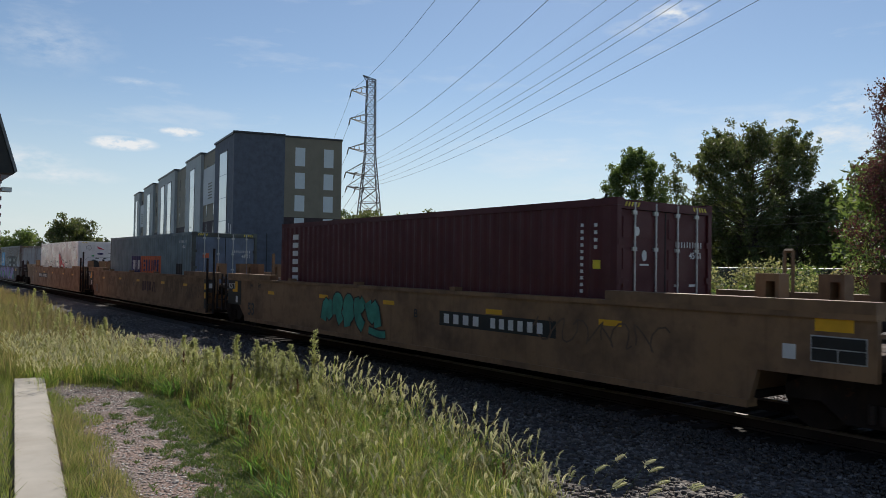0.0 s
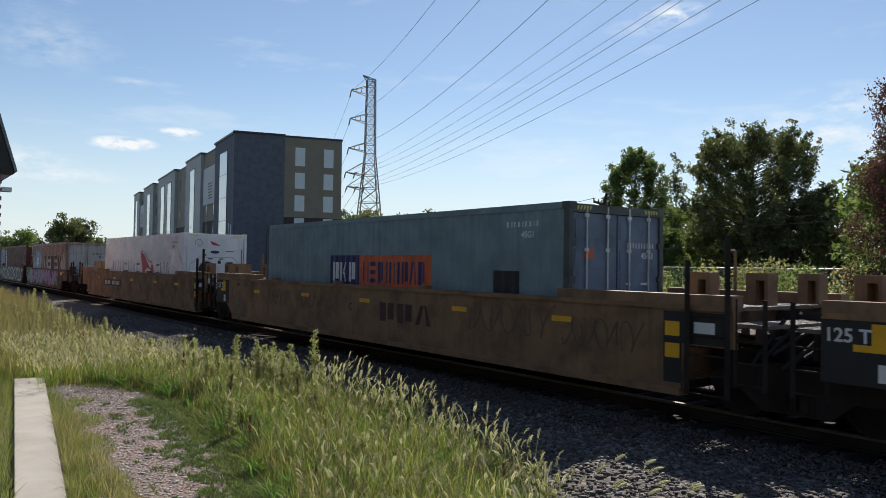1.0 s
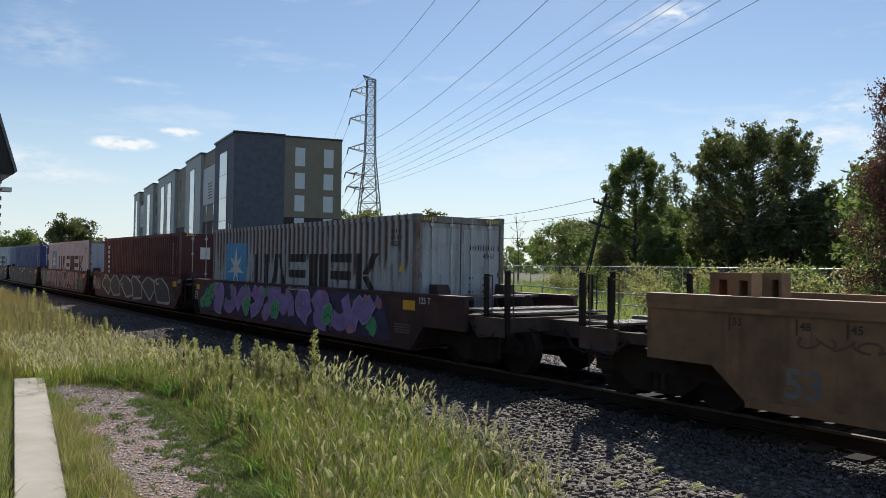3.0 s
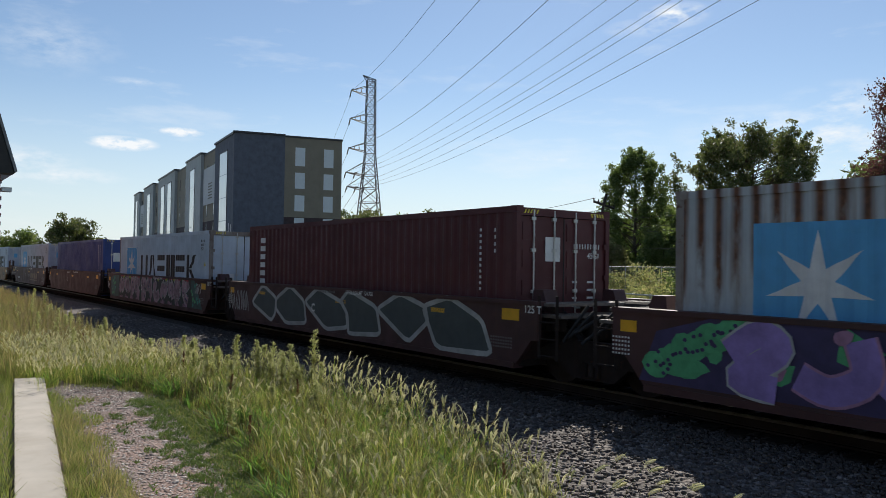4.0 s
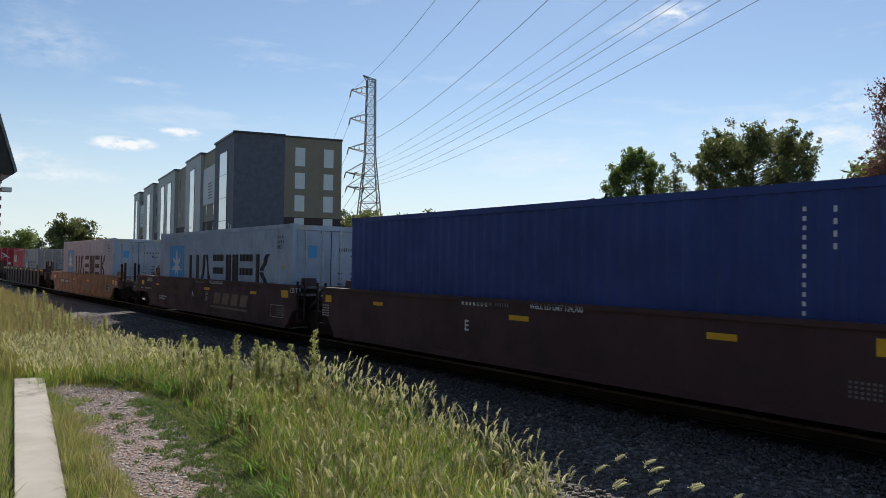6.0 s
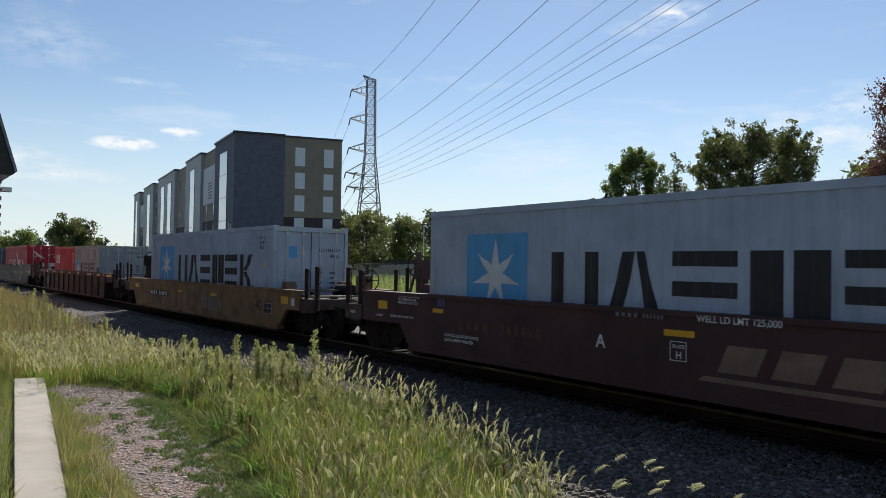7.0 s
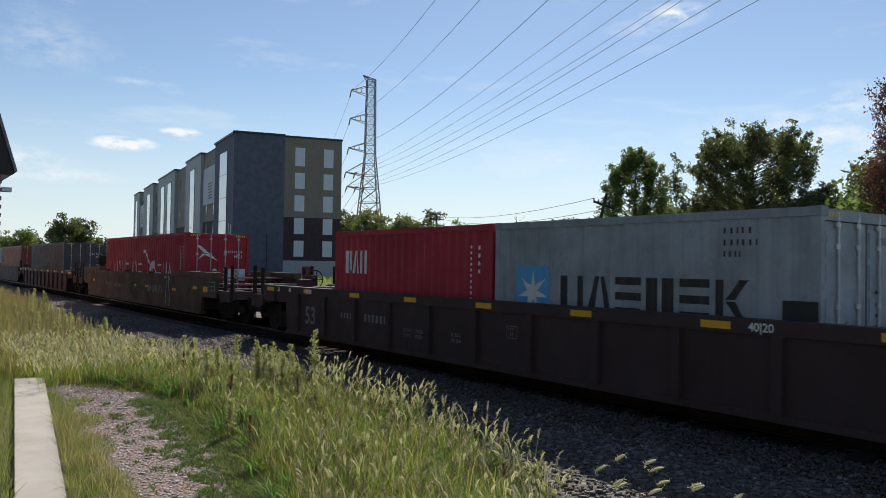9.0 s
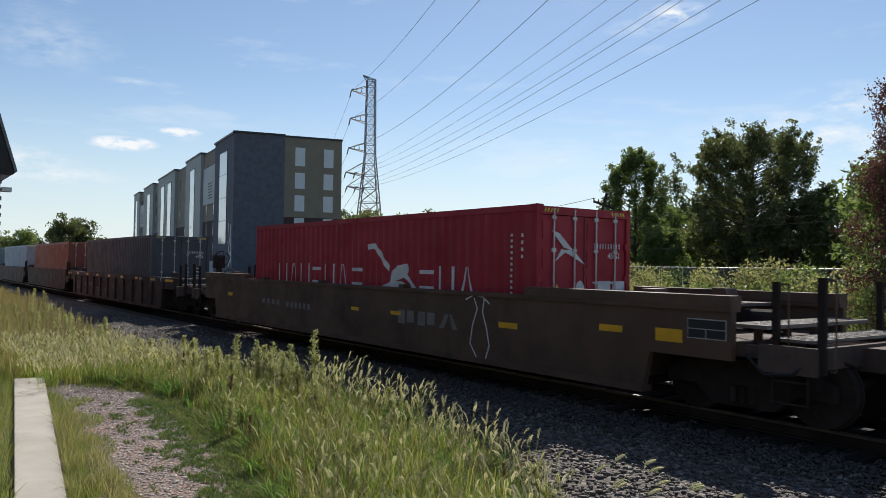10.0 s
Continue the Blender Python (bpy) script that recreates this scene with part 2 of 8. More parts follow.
def stony(name, cols, scale, bump=1.0, patch=None):
    """Crushed stone or soil: cells of several tones with relief."""
    m, n, l, b, _ = shader(name)
    co = coords(n, l, False)
    v, ramp = n.new("ShaderNodeTexVoronoi"), n.new("ShaderNodeValToRGB")
    v.inputs["Scale"].default_value = scale
    l.new(co, v.inputs["Vector"])
    sep = n.new("ShaderNodeSeparateColor")
    l.new(v.outputs["Color"], sep.inputs["Color"])
    for i, c in enumerate(cols):
        e = ramp.color_ramp.elements[i] if i < 2 else ramp.color_ramp.elements.new(1.0)
        e.position, e.color = i / (len(cols) - 1), (*c, 1)
    l.new(sep.outputs["Red"], ramp.inputs["Fac"])
    c = ramp.outputs["Color"]
    if patch:
        c = mixed(n, l, noise_ramp(n, l, co, 0.6, 0.45, 0.62), c, patch)
    c = mixed(n, l, noise_ramp(n, l, co, 0.25, 0.4, 0.8), c, tuple(x * 0.6 for x in cols[0]))
    l.new(c, b.inputs["Base Color"])
    b.inputs["Roughness"].default_value = 0.9
    inv = n.new("ShaderNodeMath")
    inv.operation, inv.inputs[0].default_value = "SUBTRACT", 1.0
    l.new(v.outputs["Distance"], inv.inputs[1])
    bumped(n, l, b, inv.outputs[0], bump, 0.03)
    return m


def island_stone(name, cols):
    m, n, l, b, _ = shader(name)
    g, ramp = n.new("ShaderNodeNewGeometry"), n.new("ShaderNodeValToRGB")
    for i, c in enumerate(cols):
        e = ramp.color_ramp.elements[i] if i < 2 else ramp.color_ramp.elements.new(1.0)
        e.position, e.color = i / (len(cols) - 1), (*c, 1)
    l.new(g.outputs["Random Per Island"], ramp.inputs["Fac"])
    co = coords(n, l, False)
    c = mixed(n, l, noise_ramp(n, l, co, 30.0, 0.4, 0.8), ramp.outputs["Color"], (0.10, 0.08, 0.07))
    l.new(c, b.inputs["Base Color"])
    b.inputs["Roughness"].default_value = 0.85
    return m


M = {}
M["steel_dark"] = paint("grimy running gear steel", (0.036, 0.027, 0.024), 0.85, dirt=(0.014, 0.011, 0.01), dirty=0.6, rust=0.35, streak=0.12, gloss=0.15)
M["black_panel"] = plain("matt black panel", (0.02, 0.022, 0.022), 0.6)
M["rail"] = plain("worn rail steel", (0.16, 0.14, 0.13), 0.38, 0.9, 0.2, 8.0)
M["rail_side"] = paint("rusty rail web", (0.024, 0.016, 0.014), 0.95, rust=0.15, streak=0.1, gloss=0.1)
M["tie"] = paint("weathered timber sleeper", (0.05, 0.04, 0.034), 0.9, rust=0.0, streak=0.0)
M["tie_dark"] = paint("dark timber sleeper", (0.018, 0.015, 0.013), 0.95, rust=0.0, streak=0.0, gloss=0.1)
M["end_grime"] = paint("grease-dark car end steel", (0.11, 0.076, 0.062), 0.8, dirt=(0.03, 0.024, 0.021), dirty=0.7, rust=0.4, streak=0.25, gloss=0.2)
M["grating"] = paint("galvanised walkway grating", (0.20, 0.175, 0.16), 0.55, metallic=0.15)
M["yellow_mark"] = plain("yellow reflective sheeting", (0.80, 0.42, 0.02), 0.45, vary=0.15)
M["white_mark"] = plain("white stencil paint", (0.72, 0.72, 0.70), 0.6, vary=0.15)
M["black_mark"] = plain("black lettering paint", (0.02, 0.02, 0.022), 0.5)
M["grey_mark"] = plain("faded grey lettering", (0.20, 0.19, 0.18), 0.7)
M["car_tan"] = paint("weathered ochre car paint", (0.30, 0.172, 0.086), 0.65, dirt=(0.085, 0.058, 0.045), dirty=0.7, rust=0.3, streak=0.4)
M["car_brown"] = paint("oxide brown car paint", (0.076, 0.030, 0.030), 0.65, dirty=0.5, rust=0.2, streak=0.25)
M["car_yellow"] = paint("yellow car paint", (0.285, 0.152, 0.06), 0.6, dirt=(0.09, 0.06, 0.05), dirty=0.75, rust=0.3, streak=0.35)
M["car_dark"] = paint("blackened brown car paint", (0.054, 0.029, 0.028), 0.7, dirty=0.5, rust=0.2, streak=0.2)
M["car_olive"] = paint("dirty olive brown car paint", (0.125, 0.071, 0.046), 0.7, dirty=0.7, rust=0.3, streak=0.4)
M["box_maroon"] = paint("maroon container paint", (0.10, 0.0185, 0.023), 0.55, dirty=0.25, rust=0.1, streak=0.12)
M["box_teal"] = paint("grey-green container paint", (0.235, 0.315, 0.335), 0.6, dirty=0.3, rust=0.2, streak=0.3)
M["box_white"] = paint("white reefer panel", (0.90, 0.91, 0.91), 0.32, dirt=(0.5, 0.47, 0.43), dirty=0.3, rust=0.06, streak=0.08)
M["box_grey"] = paint("pale grey container paint", (0.46, 0.525, 0.61), 0.6, dirty=0.2, rust=0.1, streak=0.08)
M["box_rusty"] = rust_runs("rust-run pale container paint", (0.50, 0.54, 0.55))
M["box_pale"] = paint("pale ice-blue container paint", (0.63, 0.715, 0.79), 0.6, dirty=0.15, rust=0.12, streak=0.1)
M["box_blue"] = paint("deep blue container paint", (0.027, 0.058, 0.23), 0.55, dirty=0.2, rust=0.08, streak=0.1)
M["box_red"] = paint("bright red container paint", (0.43, 0.019, 0.038), 0.55, dirty=0.15, rust=0.05, streak=0.1)
M["box_slate"] = paint("slate grey container paint", (0.085, 0.09, 0.105), 0.6, dirty=0.2, rust=0.1, streak=0.1)
M["box_rustred"] = paint("faded rust red container paint", (0.28, 0.075, 0.05), 0.5, dirty=0.35, rust=0.2, streak=0.3)
M["box_dull"] = paint("dulled grey container paint", (0.36, 0.40, 0.41), 0.65, dirty=0.35, rust=0.2, streak=0.3)
M["frame_rusty"] = paint("rust-eaten pale frame paint", (0.30, 0.27, 0.24), 0.7, dirt=(0.12, 0.06, 0.04), dirty=0.9, rust=0.9, streak=0.8)
M["frame_teal"] = paint("grimy grey-green frame paint", (0.10, 0.12, 0.11), 0.6, dirty=0.8, rust=0.5, streak=0.5)
M["galv"] = plain("galvanised locking bar", (0.55, 0.55, 0.54), 0.4, 0.6)
M["hazard"] = plain("yellow hazard stripe", (0.75, 0.6, 0.05), 0.5)
M["skyblue"] = plain("sky blue panel paint", (0.10, 0.38, 0.66), 0.5, vary=0.1)
M["logo_red"] = plain("crimson emblem paint", (0.55, 0.03, 0.07), 0.5, vary=0.1)
M["logo_navy"] = plain("navy panel paint", (0.02, 0.025, 0.12), 0.5)
M["logo_orange"] = plain("orange panel paint", (0.65, 0.13, 0.04), 0.5)
M["slategreen"] = plain("slate green lettering", (0.09, 0.13, 0.15), 0.5)
M["wire"] = plain("dull black wire", (0.02, 0.02, 0.02), 1.0)
M["rubber"] = plain("black rubber hose", (0.015, 0.015, 0.015), 0.7)

M["spray_teal"] = plain("teal spray paint", (0.05, 0.30, 0.22), 0.6, vary=0.35)
M["spray_purple"] = plain("purple spray paint", (0.30, 0.21, 0.50), 0.6, vary=0.3)
M["spray_violet"] = plain("dark violet spray paint", (0.05, 0.04, 0.11), 0.6, vary=0.3)
M["spray_green"] = plain("green spray paint", (0.09, 0.40, 0.18), 0.6, vary=0.3)
M["spray_pink"] = plain("mauve and grey spray paint", (0.34, 0.22, 0.26), 0.6, vary=0.65, scale=3.2)
M["spray_rose"] = plain("rose spray paint", (0.42, 0.22, 0.34), 0.6, vary=0.3)
M["spray_grey"] = plain("charcoal spray fill", (0.065, 0.08, 0.08), 0.6, vary=0.2)
M["spray_silver"] = plain("silver spray outline", (0.42, 0.43, 0.42), 0.5, vary=0.3)
M["faint_scrawl"] = plain("faded dark spray scrawl", (0.13, 0.085, 0.055), 0.75)
M["spray_black"] = plain("thin black spray", (0.05, 0.04, 0.035), 0.7)


TRACK_Y = 10.37
SPEED = 18.746


# ---- ground, ballast and track ----
def ground_height(x, y):
    """Height of the ground sheet: verge, ballast mound under the track, meadow beyond."""
    x, y = np.asarray(x, float), np.asarray(y, float)
    z = -0.42 + 0.05 * np.sin(0.7 * x + 0.5 * y) * np.cos(0.9 * y) * np.clip((8 - y) / 4, 0, 1)
    z = np.where(y > 12.0, -0.75 + 0.008 * np.clip(y - 20, 0, 60), z)
    z = np.where((y > 5.9) & (y <= 8.6), -0.42 + (y - 5.9) / 2.7 * 0.16, z)
    z = np.where((y > 8.6) & (y <= 12.2), -0.26, z)
    z = np.where((y > 12.2) & (y <= 17.5), -0.26 - (y - 12.2) / 5.3 * 0.1, z)
    z = np.where((y > 17.5) & (y <= 19.5), -0.36 - (y - 17.5) / 2.0 * 0.39, z)
    return z


def build_ground():
    xs = np.unique(np.concatenate([[-3000, -1500, -800, -400, -250, -180, -140, -110, -90], np.arange(-75, 10, 0.75), [12, 20, 40, 80, 160, 400, 1000, 3000]]))
    ys = np.unique(np.concatenate([[-3000, -1000, -300, -100, -40, -20, -10, -5, -2], np.arange(0, 20.1, 0.4), np.arange(22, 80, 4), [90, 120, 160, 240, 400, 800, 1600, 3000]]))
    gx, gy = np.meshgrid(xs, ys)
    gz = ground_height(gx, gy)
    nx, ny = len(xs), len(ys)
    idx = np.arange(nx * ny).reshape(ny, nx)
    f = np.stack([idx[:-1, :-1], idx[:-1, 1:], idx[1:, 1:], idx[1:, :-1]], -1).reshape(-1, 4)
    soil = stony("dry soil and low turf", [(0.10, 0.085, 0.05), (0.09, 0.11, 0.035), (0.14, 0.13, 0.06)], 14.0, 0.6, (0.10, 0.12, 0.04))
    ob = new("ground", fast_mesh("ground", np.stack([gx, gy, gz], -1).reshape(-1, 3), f, soil))
    ob.data.shade_smooth()
    tagged(ob, "dry soil and turf under the grass verge", "ground", kind="structure")


def sheet(name, label, category, x0, x1, y0, y1, step, lift, mat, edge=None):
    """A thin sheet that lies on the ground, with an uneven rim."""
    nx, ny = int((x1 - x0) / step) + 1, int((y1 - y0) / step) + 1
    u, v = np.meshgrid(np.linspace(0, 1, nx), np.linspace(0, 1, ny))
    x = x0 + (x1 - x0) * u
    y = y0 + (y1 - y0) * v
    if edge:
        x, y = edge(u, v, x, y)
    z = ground_height(x, y) + lift
    idx = np.arange(nx * ny).reshape(ny, nx)
    f = np.stack([idx[:-1, :-1], idx[:-1, 1:], idx[1:, 1:], idx[1:, :-1]], -1).reshape(-1, 4)
    ob = new(name, fast_mesh(name, np.stack([x, y, z], -1).reshape(-1, 3), f, mat))
    return tagged(ob, label, category, kind="structure")


STONE_TONES = [(0.056, 0.048, 0.044), (0.112, 0.096, 0.086), (0.092, 0.067, 0.058), (0.29, 0.255, 0.23), (0.038, 0.032, 0.029)]


def stones(name, label, pts, sizes, mat, rng, flat=1.0):
    """Loose stones: squashed, jittered 8-corner lumps, one mesh."""
    base = np.array([(x, y, z) for z in (-1, 1) for y in (-1, 1) for x in (-1, 1)], float) * 0.58
    quads = np.array([(0, 2, 3, 1), (4, 5, 7, 6), (0, 1, 5, 4), (2, 6, 7, 3), (0, 4, 6, 2), (1, 3, 7, 5)])
    n = len(pts)
    v = base[None] * (1 + rng.uniform(-0.45, 0.35, (n, 8, 3)))
    v = v * (sizes[:, None, None] * np.stack([rng.uniform(0.7, 1.3, n), rng.uniform(0.6, 1.0, n), rng.uniform(0.45, 0.8, n) * flat], -1)[:, None, :])
    a, t = rng.uniform(0, 2 * math.pi, n), rng.uniform(-0.6, 0.6, n) * flat
    ca, sa, ct, st = np.cos(a)[:, None], np.sin(a)[:, None], np.cos(t)[:, None], np.sin(t)[:, None]
    x, y, z = v[..., 0], v[..., 1] * ct - v[..., 2] * st, v[..., 1] * st + v[..., 2] * ct
    v = np.stack([x * ca - y * sa, x * sa + y * ca, z], -1) + pts[:, None, :]
    f = (quads[None] + 8 * np.arange(n)[:, None, None]).reshape(-1, 4)
    ob = new(name, fast_mesh(name, v.reshape(-1, 3), f, mat))
    return tagged(ob, label, "gravel", kind="stuff")


def build_track():
    bed = stony("crushed stone ballast", STONE_TONES, 17.0, 1.0)
    sheet("ballast", "grey crushed stone ballast bed under the track", "ballast", -260, 60, 5.0, 18.6, 0.9, 0.02, bed)
    # a darker band of ballast between and beside the rails
    dark_bed = stony("dark brown ballast", [(0.030, 0.025, 0.022), (0.05, 0.042, 0.036), (0.075, 0.062, 0.055)], 17.0, 1.0)
    sheet("fouled_ballast", "darker ballast between and beside the rails", "ballast", -260, 60, 8.55, 12.1, 0.9, 0.034, dark_bed)
    rng = np.random.default_rng(3)
    tone = island_stone("ballast stones", STONE_TONES)
    pts = []
    for x0, x1, dens in ((-14, 3, 480), (-26, -14, 150)):
        k = int((x1 - x0) * 3.6 * dens)
        pts.append(np.stack([rng.uniform(x0, x1, k), 5.3 + 3.3 * rng.uniform(0, 1, k) ** 1.15], -1))
    k = 9000
    pts.append(np.stack([rng.uniform(-34, -14, k), rng.uniform(4.9, 8.4, k)], -1))
    k = 16000
    pts.append(np.stack([rng.uniform(-18, 3, k), rng.uniform(11.4, 16.5, k)], -1))
    p = np.concatenate(pts)
    p = p[(p[:, 1] > 5.9) | (p[:, 0] < -17) | (rng.uniform(0, 1, len(p)) < 0.35)]
    z = ground_height(p[:, 0], p[:, 1]) + rng.uniform(0.0, 0.035, len(p))
    stones("ballast_stones", "loose grey and pinkish crushed stones beside the rail", np.c_[p, z], rng.uniform(0.017, 0.05, len(p)), tone, rng)
    # darker stones over the near rim of that band
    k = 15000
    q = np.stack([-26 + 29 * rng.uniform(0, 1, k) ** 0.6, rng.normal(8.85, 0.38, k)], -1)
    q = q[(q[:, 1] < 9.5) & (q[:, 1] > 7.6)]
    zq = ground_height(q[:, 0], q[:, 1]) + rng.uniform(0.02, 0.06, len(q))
    stones("fouled_stones", "dark crushed stones heaped along the rail", np.c_[q, zq], rng.uniform(0.02, 0.045, len(q)), island_stone("dark stones", [(0.028, 0.024, 0.021), (0.06, 0.05, 0.043), (0.095, 0.08, 0.07), (0.045, 0.038, 0.032)]), rng)
    for side, y in (("near", TRACK_Y - 0.7525), ("far", TRACK_Y + 0.7525)):
        rail = thing("rail", "steel rail with a shiny worn head and rusty web", "rail", "track rails", "structure")
        bm = bmesh.new()
        box(bm, -260, 60, y - 0.036, y + 0.036, -0.035, 0.0)
        part("rail_head", bm, M["rail"], rail)
        bm = bmesh.new()
        box(bm, -260, 60, y - 0.009, y + 0.009, -0.15, -0.035)
        box(bm, -260, 60, y - 0.07, y + 0.07, -0.175, -0.15)
        part("rail_web", bm, M["rail_side"], rail)
    ties = thing("sleepers", "weathered timber sleepers bedded in stone ballast", "sleeper", kind="structure")
    bm = bmesh.new()
    box(bm, -0.115, 0.115, -1.29, 1.29, -0.17, 0.0)
    me = to_mesh("sleeper", bm, M["tie_dark"], bevel=0.012)
    for i in range(150):
        o = new("sleeper", me)
        o.parent, o.location = ties, (4 - 0.52 * i, TRACK_Y, -0.175)


# ---- shipping containers ----
def corrugation(x, length):
    """Depth of the side wall's waves at x, below the outer face."""
    if abs(x) > length / 2 - 0.28:
        return 0.0
    u = (x / 0.278) % 1.0
    if u < 0.26:
        return 0.0
    if u < 0.5:
        return 0.022 * (u - 0.26) / 0.24
    if u < 0.76:
        return 0.022
    return 0.022 * (1.0 - u) / 0.24


def wave_stops(a, b):
    k0, k1 = math.floor(a / 0.278) - 1, math.ceil(b / 0.278) + 1
    return [s for s in sorted((k + f) * 0.278 for k in range(k0, k1) for f in (0.0, 0.26, 0.5, 0.76)) if a < s < b]


def slim(name, polys):
    """Small stencils get narrower bars."""
    if name not in ("code_bars", "data_bars"):
        return polys
    out = []
    for q in polys:
        a0, z0 = min(p[0] for p in q), min(p[1] for p in q)
        out.append([(a0 + (a - a0) * 0.62, z0 + (z - z0) * 0.8) for a, z in q])
    return out


def painted(parent, name, polys, mat, length, label="", waves=True, lift=0.005):
    """Flat paint on a container's near side; it follows the waves. polys: outlines (x, z)."""
    polys = slim(name, polys)
    single, groups = mark_groups(name, polys)
    for group in groups:
        bm = bmesh.new()
        for poly in group:
            bm.faces.new([bm.verts.new((x, 0, z)) for x, z in poly])
        bmesh.ops.remove_doubles(bm, verts=bm.verts, dist=1e-5)
        if waves:
            xs = [v.co.x for v in bm.verts]
            for s in wave_stops(min(xs), max(xs)):
                bmesh.ops.bisect_plane(bm, geom=bm.verts[:] + bm.edges[:] + bm.faces[:], plane_co=(s, 0, 0), plane_no=(1, 0, 0))
        for v in bm.verts:
            v.co.y = -1.212 - lift + (corrugation(v.co.x, length) if waves else -0.004)
        ob = part(single, bm, mat, parent, label)
        if name in SMALL_MARKS:
            tagged(ob, kind="stuff")


def rect(x0, x1, z0, z1):
    return [(x0, z0), (x1, z0), (x1, z1), (x0, z1)]


def block_row(x0, x1, z0, z1, kinds, fill=0.86, weight=0.27):
    """A row of plain bar shapes in place of a wordmark. kinds, one sign a place: | upright pair, / leaning pair, = level bars, # slotted block, < bar and wedge."""
    out, w, h = [], (x1 - x0) / len(kinds), z1 - z0
    for i, k in enumerate(kinds):
        a, b = x0 + i * w, x0 + i * w + w * fill
        t = (b - a) * weight
        m = (a + b) / 2
        if k == "|":
            out += [rect(a, a + t, z0, z1), rect(b - t, b, z0, z1)]
        elif k == "/":
            out += [[(a, z0), (a + t, z0), (m - 0.01 + t * 0.2, z1), (m - t * 0.7, z1)], [(b - t, z0), (b, z0), (m + t * 0.7, z1), (m + 0.01 + t * 0.2, z1)]]
        elif k == "=":
            out += [rect(a, b, z0 + h * f, z0 + h * (f + min(0.2, 0.75 * weight))) for f in (0.0, 0.4, 0.8)]
        elif k == "#":
            out += [rect(a, m - t * 0.25, z0, z1), rect(m + t * 0.25, b, z0 + h * 0.12, z1)]
        else:
            out += [rect(a, a + t, z0, z1), [(a + t * 1.2, z0 + h * 0.5), (b - t, z0), (b, z0), (a + t * 2.2, z0 + h * 0.5)], [(a + t * 1.2, z0 + h * 0.54), (a + t * 2.2, z0 + h * 0.54), (b, z1), (b - t, z1)]]
    return out


def stamp(x0, x1, z0, z1, n, vertical=False):
    """A line of small plain bars in place of a code."""
    out = []
    for i in range(n):
        if vertical:
            h = (z1 - z0) / n
            out.append(rect(x0, x1, z1 - (i + 0.62) * h, z1 - i * h))
        else:
            w = (x1 - x0) / n
            out.append(rect(x0 + i * w, x0 + (i + 0.55) * w, z0, z1))
    return out


def star(cx, cz, r, q, n=7):
    pts = []
    for i in range(2 * n):
        a = math.pi / 2 + math.pi * i / n
        k = r if i % 2 == 0 else q
        pts.append((cx + k * math.cos(a), cz + k * math.sin(a)))
    return [[(cx, cz), pts[i], pts[(i + 1) % (2 * n)]] for i in range(2 * n)]


def blob(cx, cz, rx, rz, n=12, wob=0.0, seed=0, tilt=0.0):
    rng = random.Random(seed)
    out = []
    for i in range(n):
        a = 2 * math.pi * i / n
        k = 1 + rng.uniform(-wob, wob)
        x, z = rx * k * math.cos(a), rz * k * math.sin(a)
        out.append((cx + x * math.cos(tilt) - z * math.sin(tilt), cz + x * math.sin(tilt) + z * math.cos(tilt)))
    return out


def curved_band(pts, width):
    """Quads along a polyline (x, z), joined at the bends, as of a brush stroke."""
    p = [Vector(q) for i, q in enumerate(pts) if i == 0 or (Vector(q) - Vector(pts[i - 1])).length > 1e-6]
    closed = (p[0] - p[-1]).length < 1e-6
    if closed:
        p = p[:-1]
    n = len(p)
    left, right = [], []
    for i in range(n):
        a = p[i] - p[i - 1] if (i > 0 or closed) else p[1] - p[0]
        b = p[(i + 1) % n] - p[i] if (i < n - 1 or closed) else a
        t = a.normalized() + b.normalized()
        t = t.normalized() if t.length > 0.3 else a.normalized()
        o = Vector((-t.y, t.x)) * width / 2
        left.append((p[i].x + o.x, p[i].y + o.y))
        right.append((p[i].x - o.x, p[i].y - o.y))
    return [[left[i], right[i], right[(i + 1) % n], left[(i + 1) % n]] for i in range(n if closed else n - 1)]


SMALL_MARKS = ("code_bars", "data_bars", "notice_bars", "banner_bars")


def mark_groups(name, polys):
    """Word and number bars become parts of their own; the smallest stencils stay joined."""
    if name in ("word_blocks", "emblem_blocks", "number_bars"):
        return name[:-1], [[q] for q in polys]
    if name in SMALL_MARKS:
        return name.replace("_bars", "_stencil"), [polys]
    return name, [polys]


def end_marks(parent, name, polys, mat, x):
    """Flat paint on the end that leads: outlines (y, z)."""
    polys = slim(name, polys)
    single, groups = mark_groups(name, polys)
    bm = bmesh.new()
    for poly in polys:
        bm.faces.new([bm.verts.new((x, y, z)) for y, z in poly])
    ob = part(single, bm, mat, parent)
    if name in SMALL_MARKS:
        tagged(ob, kind="stuff")
    return ob


def end_lettering(parent, body, x, y, z, height, mat):
    """Stencilled words on the end that leads."""
    me = text_mesh(body, height, mat)
    me.transform(Matrix.Translation((x, y, z)) @ Matrix.Rotation(radians(90), 4, "Z"))
    ob = new("lettering", me)
    ob.parent = parent


